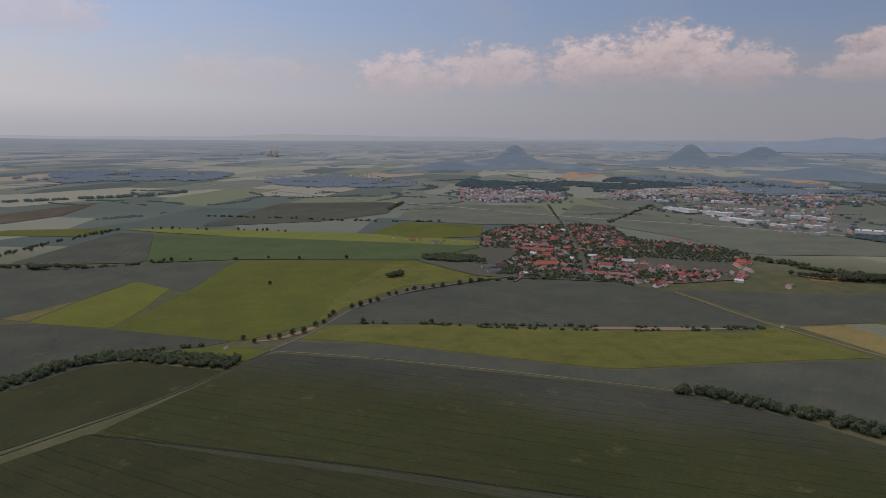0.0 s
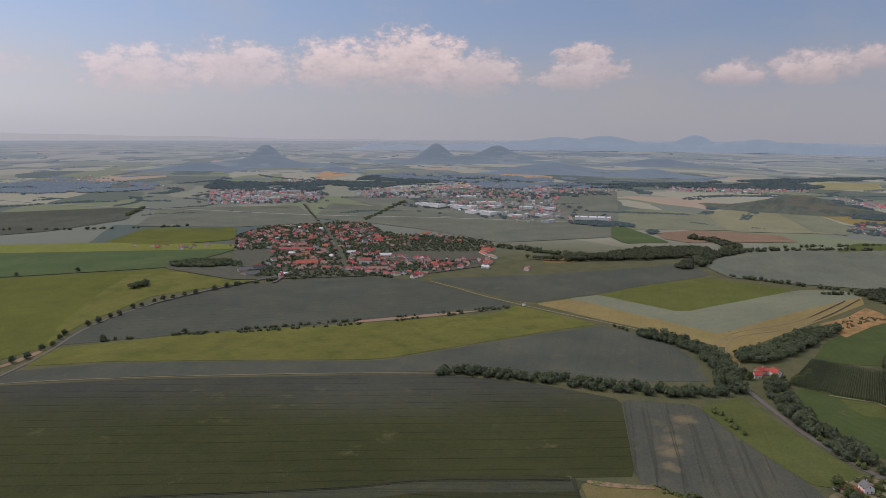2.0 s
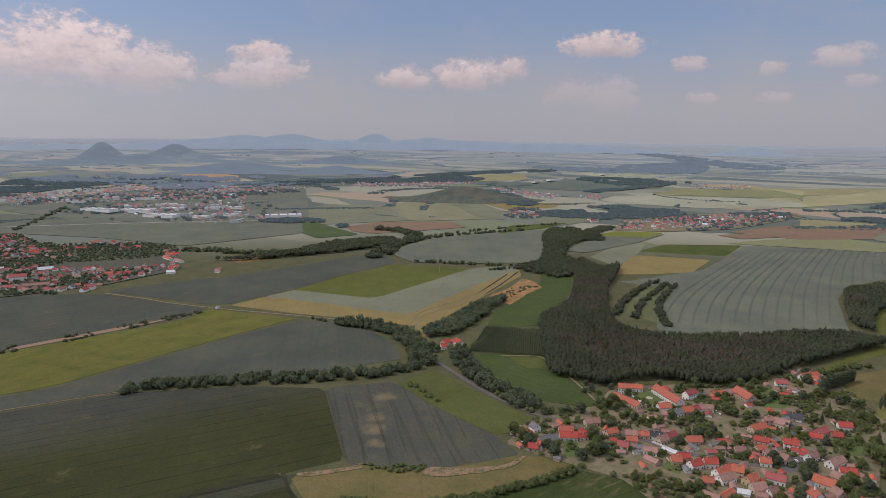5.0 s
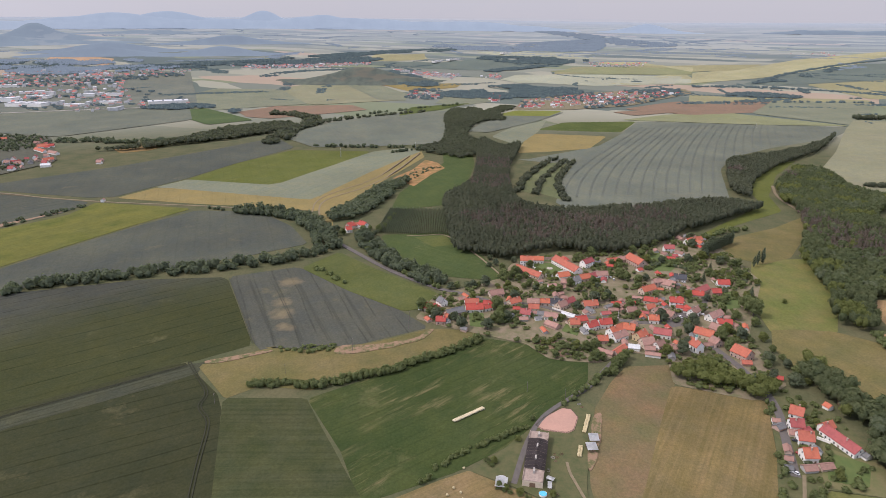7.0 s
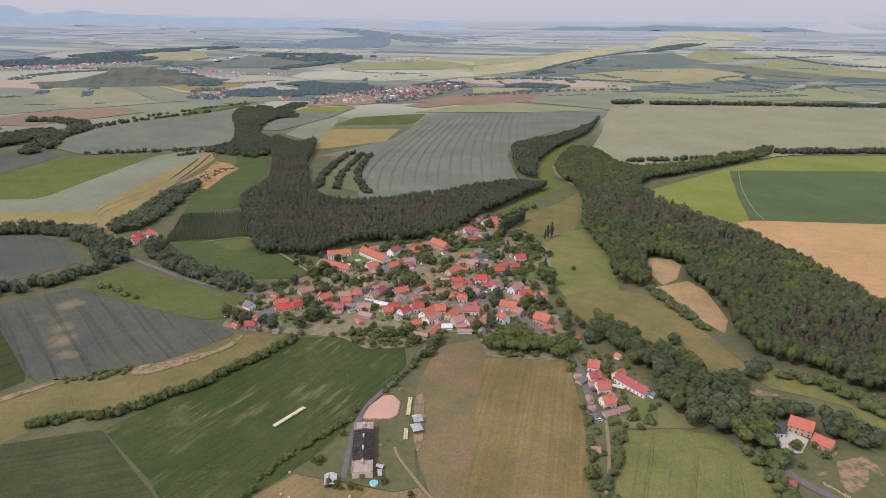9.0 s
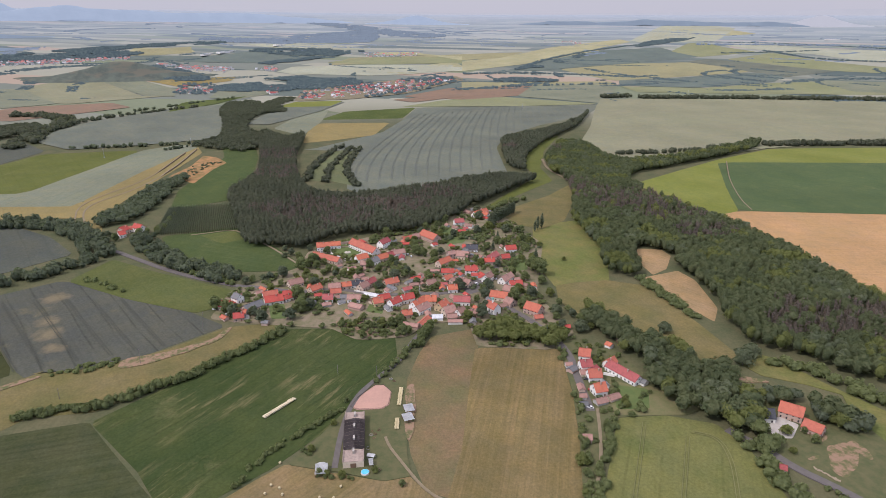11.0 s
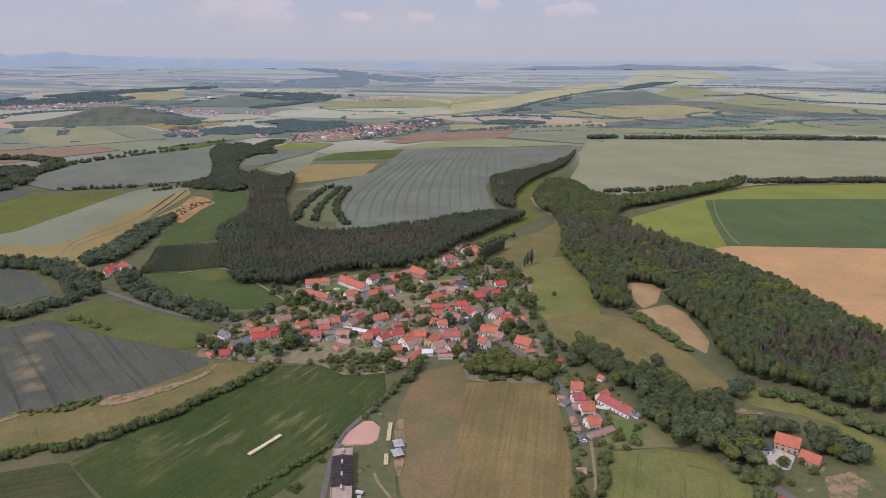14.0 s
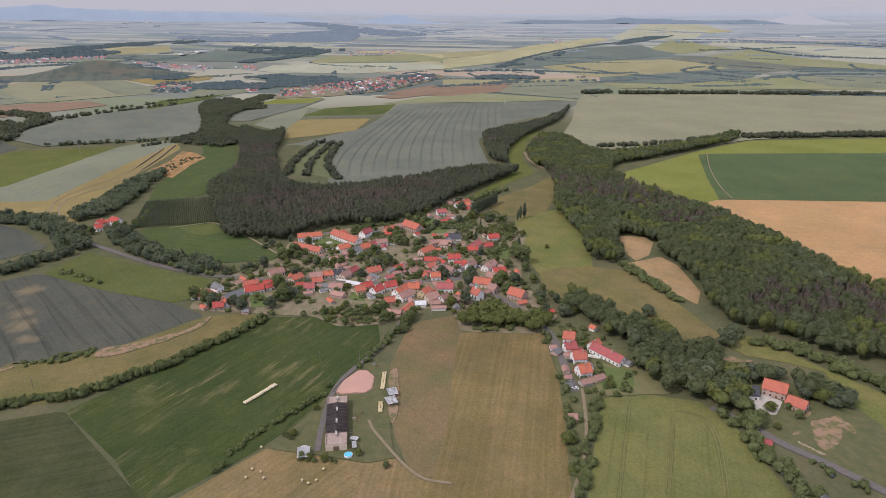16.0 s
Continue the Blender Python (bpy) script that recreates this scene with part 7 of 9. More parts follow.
FAR_KINDS = [far_house("a", 12, 8.5, "white", "red", "white rendered house with a red gable roof"),
             far_house("b", 15, 9, "cream", "orange", "cream house with an orange tiled roof"),
             far_house("c", 11, 9, "cream", "wine", "cream house with a dark red roof"),
             far_house("d", 17, 8, "pink", "brown", "brick farmhouse with a brown tiled roof"),
             far_house("e", 10, 8, "white", "brown", "small white house with a brownish roof"),
             far_house("f", 14, 9, "grey", "grey", "grey house with a grey roof"),
             far_house("g", 20, 9.5, "white", "orange", "long white house with an orange roof")]
USED = set()


def far_place(kind, x, y, angle, scale=1.0):
    base = land(x, y)
    s = scale * (1.0 if base.z < 1 else math.hypot(base.x - EYE_X, base.y - EYE_Y) / math.hypot(x - EYE_X, y - EYE_Y))
    m = Matrix.Translation(base) @ pose(0, 0, 0, 0, 0, angle)
    proto = FAR_KINDS[kind]
    if kind not in USED:
        USED.add(kind)
        proto.matrix_world = m
        proto.scale = (s, s, s)
        return proto
    ob = copy_thing(proto, m)
    ob.scale = (s, s, s)
    return ob


def far_village(outline, count, seed, turn, keep=4.6, weights=(4, 2, 7, 7, 3, 2, 2)):
    """Houses strewn over an outline along a main direction, none on another."""
    rnd = random.Random(seed)
    xs, ys = [p[0] for p in outline], [p[1] for p in outline]
    done, tries = [], 0
    while len(done) < count and tries < count * 60:
        tries += 1
        x, y = rnd.uniform(min(xs), max(xs)), rnd.uniform(min(ys), max(ys))
        if not inside(x, y, outline) or any(math.hypot(x - a, y - b) < keep * 2 for a, b in done) or any(math.hypot(x - a, y - b) < r + 6 for a, b, r in HOUSES) or near_line(x, y, STREET, 7):
            continue
        done.append((x, y))
        far_place(rnd.choices(range(7), weights)[0], x, y, turn + rnd.choice((0, 90)) + rnd.uniform(-12, 12), rnd.uniform(0.68, 1.05))


far_village([(771, 1685), (946, 1858), (1112, 1865), (970, 1565), (760, 1177), (626, 1150), (580, 1238), (721, 1368), (771, 1480), (690, 1506)], 84, 1, -60)
far_village([(1149, 1824), (1255, 1762), (1103, 1470), (890, 1200), (750, 1120), (875, 1358)], 52, 2, -60)
far_village([(1074, 1479), (1271, 1469), (1268, 1318), (1209, 1274), (989, 1338)], 36, 3, -40)
far_village([(766, 1144), (923, 1225), (1008, 1107), (1079, 1038), (1034, 994), (887, 1016), (805, 982), (778, 1064)], 32, 4, -40)
far_village([(1232, 1224), (1237, 1198), (1172, 1106), (1141, 1103)], 9, 5, -50)
far_village([(516, 1766), (617, 1678), (728, 1591), (560, 1605)], 12, 6, -30)
far_village([(1040, 911), (1072, 921), (1039, 892)], 2, 10, 10)


def town(name, outline, count, seed, label, turn=20.0, blocks=0.0):
    """A far town of many hundred roofs: walls and roofs as two meshes of one thing."""
    rnd = random.Random(seed)
    xs, ys = [p[0] for p in outline], [p[1] for p in outline]
    ob = thing(name, Matrix(), label, "town", "", "stuff")
    far = math.hypot(outline[0][0] - EYE_X, outline[0][1] - EYE_Y) > 2400
    wall, tops = bmesh.new(), {"wine": bmesh.new(), "brown": bmesh.new(), "grey": bmesh.new(), "white": bmesh.new()}
    made = 0
    while made < count:
        x, y = rnd.uniform(min(xs), max(xs)), rnd.uniform(min(ys), max(ys))
        if not inside(x, y, outline) or near_line(x, y, STREET, 7):
            continue
        made += 1
        base = land(x, y)
        s = 1.0 if base.z < 1 else math.hypot(base.x - EYE_X, base.y - EYE_Y) / math.hypot(x - EYE_X, y - EYE_Y)
        block = rnd.random() < blocks
        l, w, h = (rnd.uniform(20, 34), 11, rnd.uniform(9, 15)) if block else (rnd.uniform(8, 16), rnd.uniform(7, 9.5), rnd.uniform(3, 5.5))
        m = Matrix.Translation(base) @ pose(0, 0, 0, 0, 0, turn + rnd.choice((0, 90)) + rnd.uniform(-15, 15)) @ Matrix.Scale(s, 4)
        one = bmesh.new()
        gable_walls(one, l, w, h, h + (0.5 if block else 0.42 * w))
        one.transform(m)
        keep = bpy.data.meshes.new("w")
        one.to_mesh(keep)
        wall.from_mesh(keep)
        one.clear()
        gable_roof(one, l, w, h, h + (0.5 if block else 0.42 * w), 0.5, 0.3)
        one.transform(m)
        one.to_mesh(keep)
        tops["white" if block else rnd.choices(("wine", "brown", "grey", "white"), (7, 5, 2, 1.4 if far else 0.5))[0]].from_mesh(keep)
        one.free()
        bpy.data.meshes.remove(keep)
    part("wall", wall, HAZED_WALL if far else WALLS["white"], ob)["kind"] = "stuff"
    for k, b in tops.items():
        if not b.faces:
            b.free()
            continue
        part("roof", b, HAZED_TOPS[k] if far else ROOFS[k], ob)["kind"] = "stuff"
    return ob


town("town", [(2087, 272), (2290, 269), (2585, 49), (2823, -227), (2733, -275), (2293, -68), (2134, 113)], 190, 22, "far village of red and white houses among trees")
town("town", [(2241, 667), (2495, 724), (2527, 615), (2284, 576)], 24, 23, "far hamlet of pale houses")
town("town", [(2266, 393), (2507, 413), (2459, 370), (2226, 351)], 12, 24, "far hamlet of pale houses")
town("town", [(771, 1685), (946, 1858), (1255, 1762), (1103, 1470), (890, 1200), (728, 1127), (626, 1150), (580, 1238), (721, 1368), (771, 1480), (690, 1506)], 190, 25, "back buildings of the far village")
town("town", [(766, 1144), (923, 1225), (1008, 1107), (1079, 1038), (1034, 994), (887, 1016), (805, 982), (778, 1064)], 60, 26, "back buildings of the far village")
town("town", [(1455, 3455), (1550, 3340), (1719, 3417), (1841, 2988), (1599, 2578), (1368, 2562), (1111, 2651)], 430, 11, "far town of orange and grey roofs on the plain", blocks=0.1)
town("town", [(2093, 4026), (2440, 3890), (2200, 3511), (1938, 3672)], 60, 27, "outer houses of the far town", blocks=0.1)
town("town", [(1940, 2868), (2260, 3088), (2776, 2997), (3204, 2754), (2941, 2283), (2474, 1955), (2260, 2217), (1962, 2484), (1801, 2543)], 430, 12, "far town of pale houses behind the works", blocks=0.1)
town("town", [(2008, 2242), (2425, 1916), (1982, 1540), (1940, 1285), (1672, 1440), (1734, 1760), (1793, 2100)], 150, 28, "pale workshops and houses between the works", blocks=0.12)
town("town", [(2891, 2484), (3256, 2441), (3326, 2201), (3014, 1995), (2662, 2288)], 60, 29, "far village of pale houses in a row")
town("town", [(3803, 2251), (4065, 1769), (3722, 1583), (3479, 1868), (3550, 2101)], 60, 30, "far village of red and pale houses")
town("town", [(3640, 2044), (4497, 1639), (3938, 1400), (3370, 1892)], 110, 13, "far village strung along a road")
town("town", [(3652, 1171), (3437, 744), (3094, 692), (3271, 939)], 70, 14, "far village with pale houses beside a knoll")
town("town", [(3647, 1132), (3354, 704), (3135, 684), (3383, 1000)], 60, 15, "far village of pale houses among trees")
town("town", [(3307, 617), (3499, 527), (3185, 494)], 22, 16, "far hamlet of red roofs")
town("town", [(3724, 1911), (4455, 1615), (4075, 1433), (3528, 1655)], 120, 17, "far village strung along the plain")
town("town", [(4747, 156), (4961, -244), (4412, -197), (4306, 108)], 40, 18, "far village among pale fields")
town("town", [(6990, -1579), (7731, -2279), (6455, -1874)], 24, 19, "far village on the plain")
town("town", [(12485, -7233), (13744, -8340), (9725, -5858)], 14, 20, "far hamlet on the horizon")
town("town", [(885, 4914), (1327, 5158), (1364, 4385), (1402, 3593), (1225, 3937)], 60, 21, "far village on the plain")


def industrial_hall(x, y, length, width, high, angle, roof="white", wall="white"):
    base = land(x, y)
    s = 1.0 if base.z < 1 else math.hypot(base.x - EYE_X, base.y - EYE_Y) / math.hypot(x - EYE_X, y - EYE_Y)
    ob = thing("industrial_hall", Matrix.Translation(base) @ pose(0, 0, 0, 0, 0, angle) @ Matrix.Scale(s, 4),
               "long flat white industrial hall at the edge of the town", "industrial hall", "halls of the works")
    bm = bmesh.new()
    put_box(bm, -length / 2, length / 2, -width / 2, width / 2, -0.5, high)
    part("wall", bm, WALLS[wall], ob)
    bm = bmesh.new()
    put_box(bm, -length / 2 - 0.4, length / 2 + 0.4, -width / 2 - 0.4, width / 2 + 0.4, high + 0.01, high + 0.8)
    part("roof", bm, ROOFS[roof], ob)
    for k in range(int(length / 30)):
        gx = -length / 2 + 15 + k * 30
        bm = bmesh.new()
        put_box(bm, gx - 2.5, gx + 2.5, -width * 0.35, width * 0.35, high + 0.8, high + 1.5)
        part("skylight", bm, GLASS_DARK, ob)
    return ob


industrial_hall(1810, 2086, 131, 44, 11, -85)
industrial_hall(1848, 1942, 111, 46, 11, -73)
industrial_hall(1759, 1738, 118, 50, 11, -83)
industrial_hall(1969, 1885, 60, 30, 8, -83)
industrial_hall(1790, 1596, 57, 26, 8, -92)
industrial_hall(1880, 1547, 46, 28, 8, -80)
industrial_hall(1939, 1374, 120, 45, 9, -53)
industrial_hall(2051, 1777, 54, 26, 8, -56)
industrial_hall(2248, 2324, 93, 30, 8, -50)
industrial_hall(2079, 2028, 81, 26, 8, -47)
industrial_hall(2014, 2445, 68, 24, 8, -67)
industrial_hall(2098, 1701, 57, 24, 8, -76)
industrial_hall(4799, 1062, 190, 30, 9, -19)
industrial_hall(4509, 1114, 190, 26, 9, -5)
industrial_hall(7694, -5135, 162, 30, 9, -95)
industrial_hall(6021, 879, 190, 26, 9, -19)


# ---- village grounds ----
VILLAGE = [(533, 157), (590, 153), (616, 128), (651, 96), (704, 90), (748, 19), (787, -48), (862, -98), (830, -130), (747, -149), (702, -159), (560, -122), (486, -136), (457, -111), (467, -55), (511, -54), (511, -24), (488, -3), (485, 19), (486, 36), (507, 56), (515, 94), (522, 126)]
ROADSIDE = [(488, -120), (470, -136), (453, -157), (408, -168), (366, -153), (366, -127), (334, -110), (278, -89), (279, -84), (347, -100), (399, -110)]
FARM_GROUND = [(367, -208), (385, -234), (360, -265), (346, -277), (316, -279), (266, -240), (291, -221), (321, -204)]
BARN_GROUND = [(376, 45), (425, 18), (427, -1), (342, 2), (320, 0), (317, 15), (328, 42), (335, 68), (353, 57)]


def plot(name, outline, mat, label, category="plot", height=None, curve=1):
    soft = name in ("bare_earth", "red_bank", "roadside_bank")
    return tagged(sheet(name, outline, mat, height, 3 if soft else curve, 3.0 if soft else 0.6, 5.0 if soft else 15.0, 0.24 if soft else 0.07), label, category, "", "structure")


plot("village_green", VILLAGE, YARD, "rough grass and earth between village houses", "village ground")
plot("garden_ground", ROADSIDE, ROUGH_GRASS, "garden ground beside the lane", "garden")
plot("farm_meadow", FARM_GROUND, ROUGH_GRASS, "worn meadow round the farm", "meadow")
plot("barn_meadow", BARN_GROUND, ROUGH_GRASS, "rough grass yard round the long barn", "yard")
plot("garden_meadow", [(412, -139), (404, -150), (401, -163), (392, -177), (370, -184), (365, -174), (367, -149), (368, -127)], LONG_GRASS, "rough sunny garden meadow below the long house", "meadow")
plot("bare_earth", [(737, 263), (732, 257), (708, 241), (692, 235), (697, 242), (717, 254)], TRODDEN, "bare earth bank behind the lone farm", "bare earth")
plot("garden_lawn", [(734, 271), (737, 262), (708, 246), (694, 247), (699, 257)], LAWN, "green orchard lawn beside the lone farm", "lawn")
plot("manor_drive", [(697, 75), (727, 61), (699, 24), (683, 20), (670, 33), (662, 53)], CONCRETE, "pale gravel court of the manor", "court")
plot("manor_lawn", [(704, 71), (718, 59), (707, 41), (691, 35), (671, 53), (681, 67)], LAWN, "mown lawn in the manor court", "lawn")
plot("meadow_plot", [(751, -48), (779, -54), (772, -73), (754, -88), (712, -73), (706, -54)], LAWN, "mown green plot behind a barn", "lawn")
plot("village_square", [(598, -60), (611, -75), (630, -97), (618, -98), (578, -80), (566, -61), (572, -51)], ASPHALT, "grey asphalt square in the village", "square")
for _outline in ([(513, 41), (518, 33), (508, 27), (499, 36)], [(520, 54), (522, 46), (511, 43), (507, 50)], [(498, 32), (504, 25), (493, 22), (489, 29)]):
    plot("garden_bed", _outline, EARTH_RED, "brown dug garden bed", "garden bed")
for _outline in ([(560, 114), (558, 100), (528, 94), (529, 107)], [(655, -107), (670, -130), (626, -127), (617, -109)], [(556, 26), (549, 14), (531, 16), (538, 30)],
                 [(563, 86), (565, 72), (549, 68), (541, 79)], [(404, -140), (397, -161), (373, -153), (375, -132)]):
    plot("garden_lawn", _outline, LAWN, "green garden lawn among houses", "lawn")
plot("farm_yard", [(349, -217), (359, -230), (349, -237), (336, -225), (337, -215)], CONCRETE, "pale paved farm yard", "yard")
for _outline in ([(328, -245), (331, -256), (318, -257), (303, -243), (305, -232)], [(317, -222), (320, -229), (316, -228), (314, -223)], [(329, -253), (332, -260), (321, -259), (318, -254)],
                 [(408, 1), (419, -6), (389, -7), (364, -4), (347, 2), (384, 2)], [(399, -250), (407, -238), (413, -216), (406, -215), (399, -234)]):
    plot("bare_earth", _outline, TRODDEN, "bare reddish trodden earth", "bare earth")
plot("bare_earth", [(327, -240), (329, -248), (323, -250), (314, -248), (301, -238), (300, -231), (305, -229), (315, -233)], TRODDEN, "bare reddish trodden earth beside the farm", "bare earth")
plot("bare_earth", [(331, -256), (324, -262), (313, -260), (312, -257), (321, -256)], TRODDEN, "bare reddish trodden earth beside the farm", "bare earth")
plot("bare_earth", [(343, -238), (338, -250), (331, -243), (333, -235)], TRODDEN, "bare reddish trodden earth beside the farm", "bare earth")
plot("red_bank", [(455, 203), (464, 203), (470, 192), (475, 176), (485, 159), (499, 144), (515, 136), (512, 133), (493, 141), (478, 156), (467, 172), (456, 186), (454, 194)], TRODDEN, "reddish bare field bank", "bank")
plot("red_bank", [(419, 294), (449, 253), (445, 249), (413, 286)], TRODDEN, "reddish bare field bank", "bank")
plot("red_margin", [(552, 804), (669, 760), (765, 717), (658, 748), (545, 794)], EARTH_RED, "reddish margin of a rape field", "field margin")
plot("roadside_bank", [(74, 895), (119, 901), (173, 944), (176, 934), (134, 901), (95, 888)], EARTH_RED, "reddish earth beside the tree-lined road", "bank")
plot("far_village_ground", [(794, 1736), (958, 1883), (1289, 1811), (1150, 1508), (1282, 1333), (1284, 1224), (1045, 990), (876, 1004), (771, 1056), (545, 1189), (485, 1392), (540, 1468), (639, 1395)], GARDEN, "dark gardens between far village houses", "village ground")
plot("far_village_ground", [(2041, 274), (2329, 282), (2659, 50), (2906, -293), (2729, -311), (2237, -66), (2086, 111)], YARD, "gardens between far village houses", "village ground")


def outbuildings(outline, count, seed):
    """Sheds and back buildings that fill the yards between the houses."""
    rnd = random.Random(seed)
    xs, ys = [p[0] for p in outline], [p[1] for p in outline]
    made = tries = 0
    while made < count and tries < 4000:
        tries += 1
        x, y = rnd.uniform(min(xs), max(xs)), rnd.uniform(min(ys), max(ys))
        gaps = [math.hypot(x - a, y - b) - r for a, b, r in HOUSES]
        if not inside(x, y, outline) or min(gaps) < 2.2 or min(gaps) > 9:
            continue
        house(x, y, rnd.uniform(5, 10), rnd.uniform(3.8, 5.8), rnd.choice((20, 110)) + rnd.uniform(-25, 25), rnd.choice(("brown", "orange", "red", "brown", "wine", "grey")),
              rnd.choice(("cream", "pink", "grey", "white")), 2.2, 0.6, "shed", False, "low", False)
        made += 1


outbuildings(VILLAGE, 84, 21)
outbuildings(ROADSIDE, 6, 22)

# ---- single trees ----
TREES = [tree("round", 9.0, 3.6, LEAF, "leafy green tree beside houses"), tree("round", 12.0, 4.6, LEAF, "large leafy green tree beside the road"),
         tree("round", 7.0, 3.0, LEAF_LIGHT, "light green fruit tree in a garden"), tree("cone", 12.0, 2.6, LEAF_DARK, "dark slender conifer beside houses", "conifer"),
         tree("round", 10.0, 4.6, LEAF_LIGHT, "broad yellow-green lime tree in the village", "lime tree"), tree("round", 9.0, 4.4, LEAF_GREY, "silvery grey-green willow beside a meadow", "willow"),
         tree("column", 17.0, 2.4, LEAF_DARK, "tall dark poplar in a row", "poplar"),
         tree("round", 3.0, 1.9, LEAF, "low green garden bush beside a house", "bush")]
TREES.append(tree("round", 10.5, 4.4, LEAF_DARK, "dark leafy tree along a field road"))
PLACED = set()


def plant(kind, x, y, size=1.0, turn=0.0):
    m = Matrix.Translation(land(x, y)) @ pose(0, 0, 0, 0, 0, turn)
    if kind not in PLACED:
        PLACED.add(kind)
        ob = TREES[kind]
        ob.matrix_world = m
    else:
        ob = copy_thing(TREES[kind], m)
    ob.scale = (size, size, size)
    return ob


def scatter(outline, count, seed, kinds, weights, small=0.6, large=1.15, clear=2.5):
    rnd = random.Random(seed)
    xs, ys = [p[0] for p in outline], [p[1] for p in outline]
    made = tries = 0
    while made < count and tries < count * 40:
        tries += 1
        x, y = rnd.uniform(min(xs), max(xs)), rnd.uniform(min(ys), max(ys))
        if not inside(x, y, outline) or any(math.hypot(x - a, y - b) < r + clear for a, b, r in HOUSES) or any(near_line(x, y, line, wide * 0.5 + 2.0) for line, wide in ROAD_LINES):
            continue
        plant(rnd.choices(kinds, weights)[0], x, y, rnd.uniform(small, large), rnd.uniform(0, 360))
        made += 1


scatter(VILLAGE, 125, 3, (0, 1, 2, 3, 4, 5, 8), (6, 5, 2, 0.8, 1.2, 0.5, 5), 0.65, 1.2, 0.8)
scatter(VILLAGE, 150, 13, (7,), (1,), 0.6, 1.3, 0.2)
scatter(ROADSIDE, 24, 14, (7,), (1,), 0.6, 1.2)
scatter(ROADSIDE, 18, 4, (0, 2, 4), (4, 4, 1), 0.45, 0.8)
scatter(FARM_GROUND, 6, 5, (0, 1, 2), (4, 3, 2), 0.6, 1.1)
scatter([(529, 55), (520, 19), (488, 19), (487, 36), (507, 54)], 8, 6, (0, 2, 5), (2, 4, 1), 0.45, 0.8)
scatter([(506, -4), (532, -26), (509, -26), (469, -13), (471, -2)], 12, 7, (0, 1), (3, 1), 0.7, 1.0)
for _k, (_x, _y) in enumerate(((397.2, 39.0), (380.9, 48.1), (371.8, 45.1), (346.4, 56.0), (312.6, 5.3), (325.2, 49.5), (324.3, 45.6), (322.4, 37.5),
                               (317.8, 93.3), (322.1, 89.8), (324.8, 19.7), (647.7, -168.5), (342.2, -241.8), (341.0, -235.6), (346.4, -272.2), (322.5, -217.1))):
    plant((0, 0, 2, 2)[_k % 4], _x, _y, 0.48 + 0.07 * (_k % 4), 40 * _k)
for _x, _y in ((69.1, 910.4), (81.8, 889.7), (101.9, 898.7), (116.2, 899.2), (135.3, 909.3), (151.9, 915.1), (172.6, 941.2), (187.2, 952.0), (201.5, 980.3), (211.4, 997.9),
               (247.7, 1026.0), (264.1, 1035.8), (284.9, 1052.8), (299.6, 1060.1), (328.1, 1089.3), (342.7, 1093.3), (367.3, 1107.9), (382.6, 1112.2), (400.0, 1115.8), (422.3, 1122.9),
               (442.5, 1126.0), (479.7, 1133.9), (505.8, 1140.7), (525.4, 1144.9), (343.2, 1469.5), (747.3, 1335.8), (242.6, 935.7), (336.1, 899.6), (107.6, 1517.8), (146.9, 1247.5)):
    plant(8, _x, _y, 0.7 + 0.3 * ((int(_y) % 7) / 7), _x)
for _k, (_x, _y) in enumerate([(720, 4), (552, 40), (508, 17), (510, 1), (561, 31), (594, -16), (583, -33), (578, -56), (550, -66), (651, -137), (625, -138), (679, -138), (623, 61), (619, 53), (625, 45), (621, 38), (674, 73), (699, 92), (587, -132), (558, -133), (538, -136), (525, -140), (635, -98), (606, -91), (652, -126), (633, -114), (615, -13), (623, -8), (625, 72), (613, 79), (631, 19), (642, 11), (646, 2), (713, -12), (702, -17), (672, -27), (677, -37), (659, -70), (649, -78), (640, -82), (509, -126), (488, -114), (513, -141), (501, -145), (490, -149), (538, 83), (542, 115), (537, 122), (551, 143)]):
    plant((1, 0, 8, 1, 4)[_k % 5], _x, _y, 0.62 + 0.08 * (_k % 4), 47 * _k)
for _k, (_x, _y) in enumerate([(105, 1534), (-65, 1561), (-40, 1560), (-25, 1562), (14, 1557), (-80, 2123), (-57, 2116), (-26, 2106), (-6, 2100), (43, 2072), (66, 2052), (153, 2024), (169, 2019), (203, 1996), (219, 1991), (231, 1987), (260, 1965), (277, 1948), (-361, 1765), (-332, 1797), (-318, 1853), (-265, 1961), (-243, 1997), (-206, 2041), (-195, 2072), (178, 1525), (242, 1496)]):
    plant(8, _x, _y, 0.55 + 0.12 * (_k % 4), 61 * _k)
for _k, (_x, _y) in enumerate([(702, 119), (686, 110), (674, 101), (656, 90), (663, 82), (654, 74), (679, 116), (607, 142), (611, 136), (616, 127), (618, 121)]):
    plant((5, 8, 0)[_k % 3], _x, _y, 0.7 + 0.1 * (_k % 3), 53 * _k)
for _k, (_x, _y) in enumerate([(754, 270), (771, 271), (784, 271), (777, 284), (739, 277), (760, 288), (710, 266), (695, 258), (702, 252), (786, 268), (803, 269), (817, 271), (764, 323), (748, 309), (725, 277), (842, 273), (858, 273)]):
    plant((8, 1, 5, 0)[_k % 4], _x, _y, 0.75 + 0.1 * (_k % 3), 71 * _k)
_a, _b = Vector((770.0, -110.7)), Vector((824.7, -150.1))
for _k in range(30):
    _p = _a.lerp(_b, _k / 29)
    plant(6, _p.x + (_k % 2) * 2.4, _p.y, 0.85 + 0.07 * (_k % 3), 31 * _k)
for _x, _y, _s in ((754.5, -164.9, 1.0), (758.5, -170.6, 1.15), (745.8, -159.7, 0.8), (650.9, -139.9, 0.8)):
    plant(6, _x, _y, _s, _x)
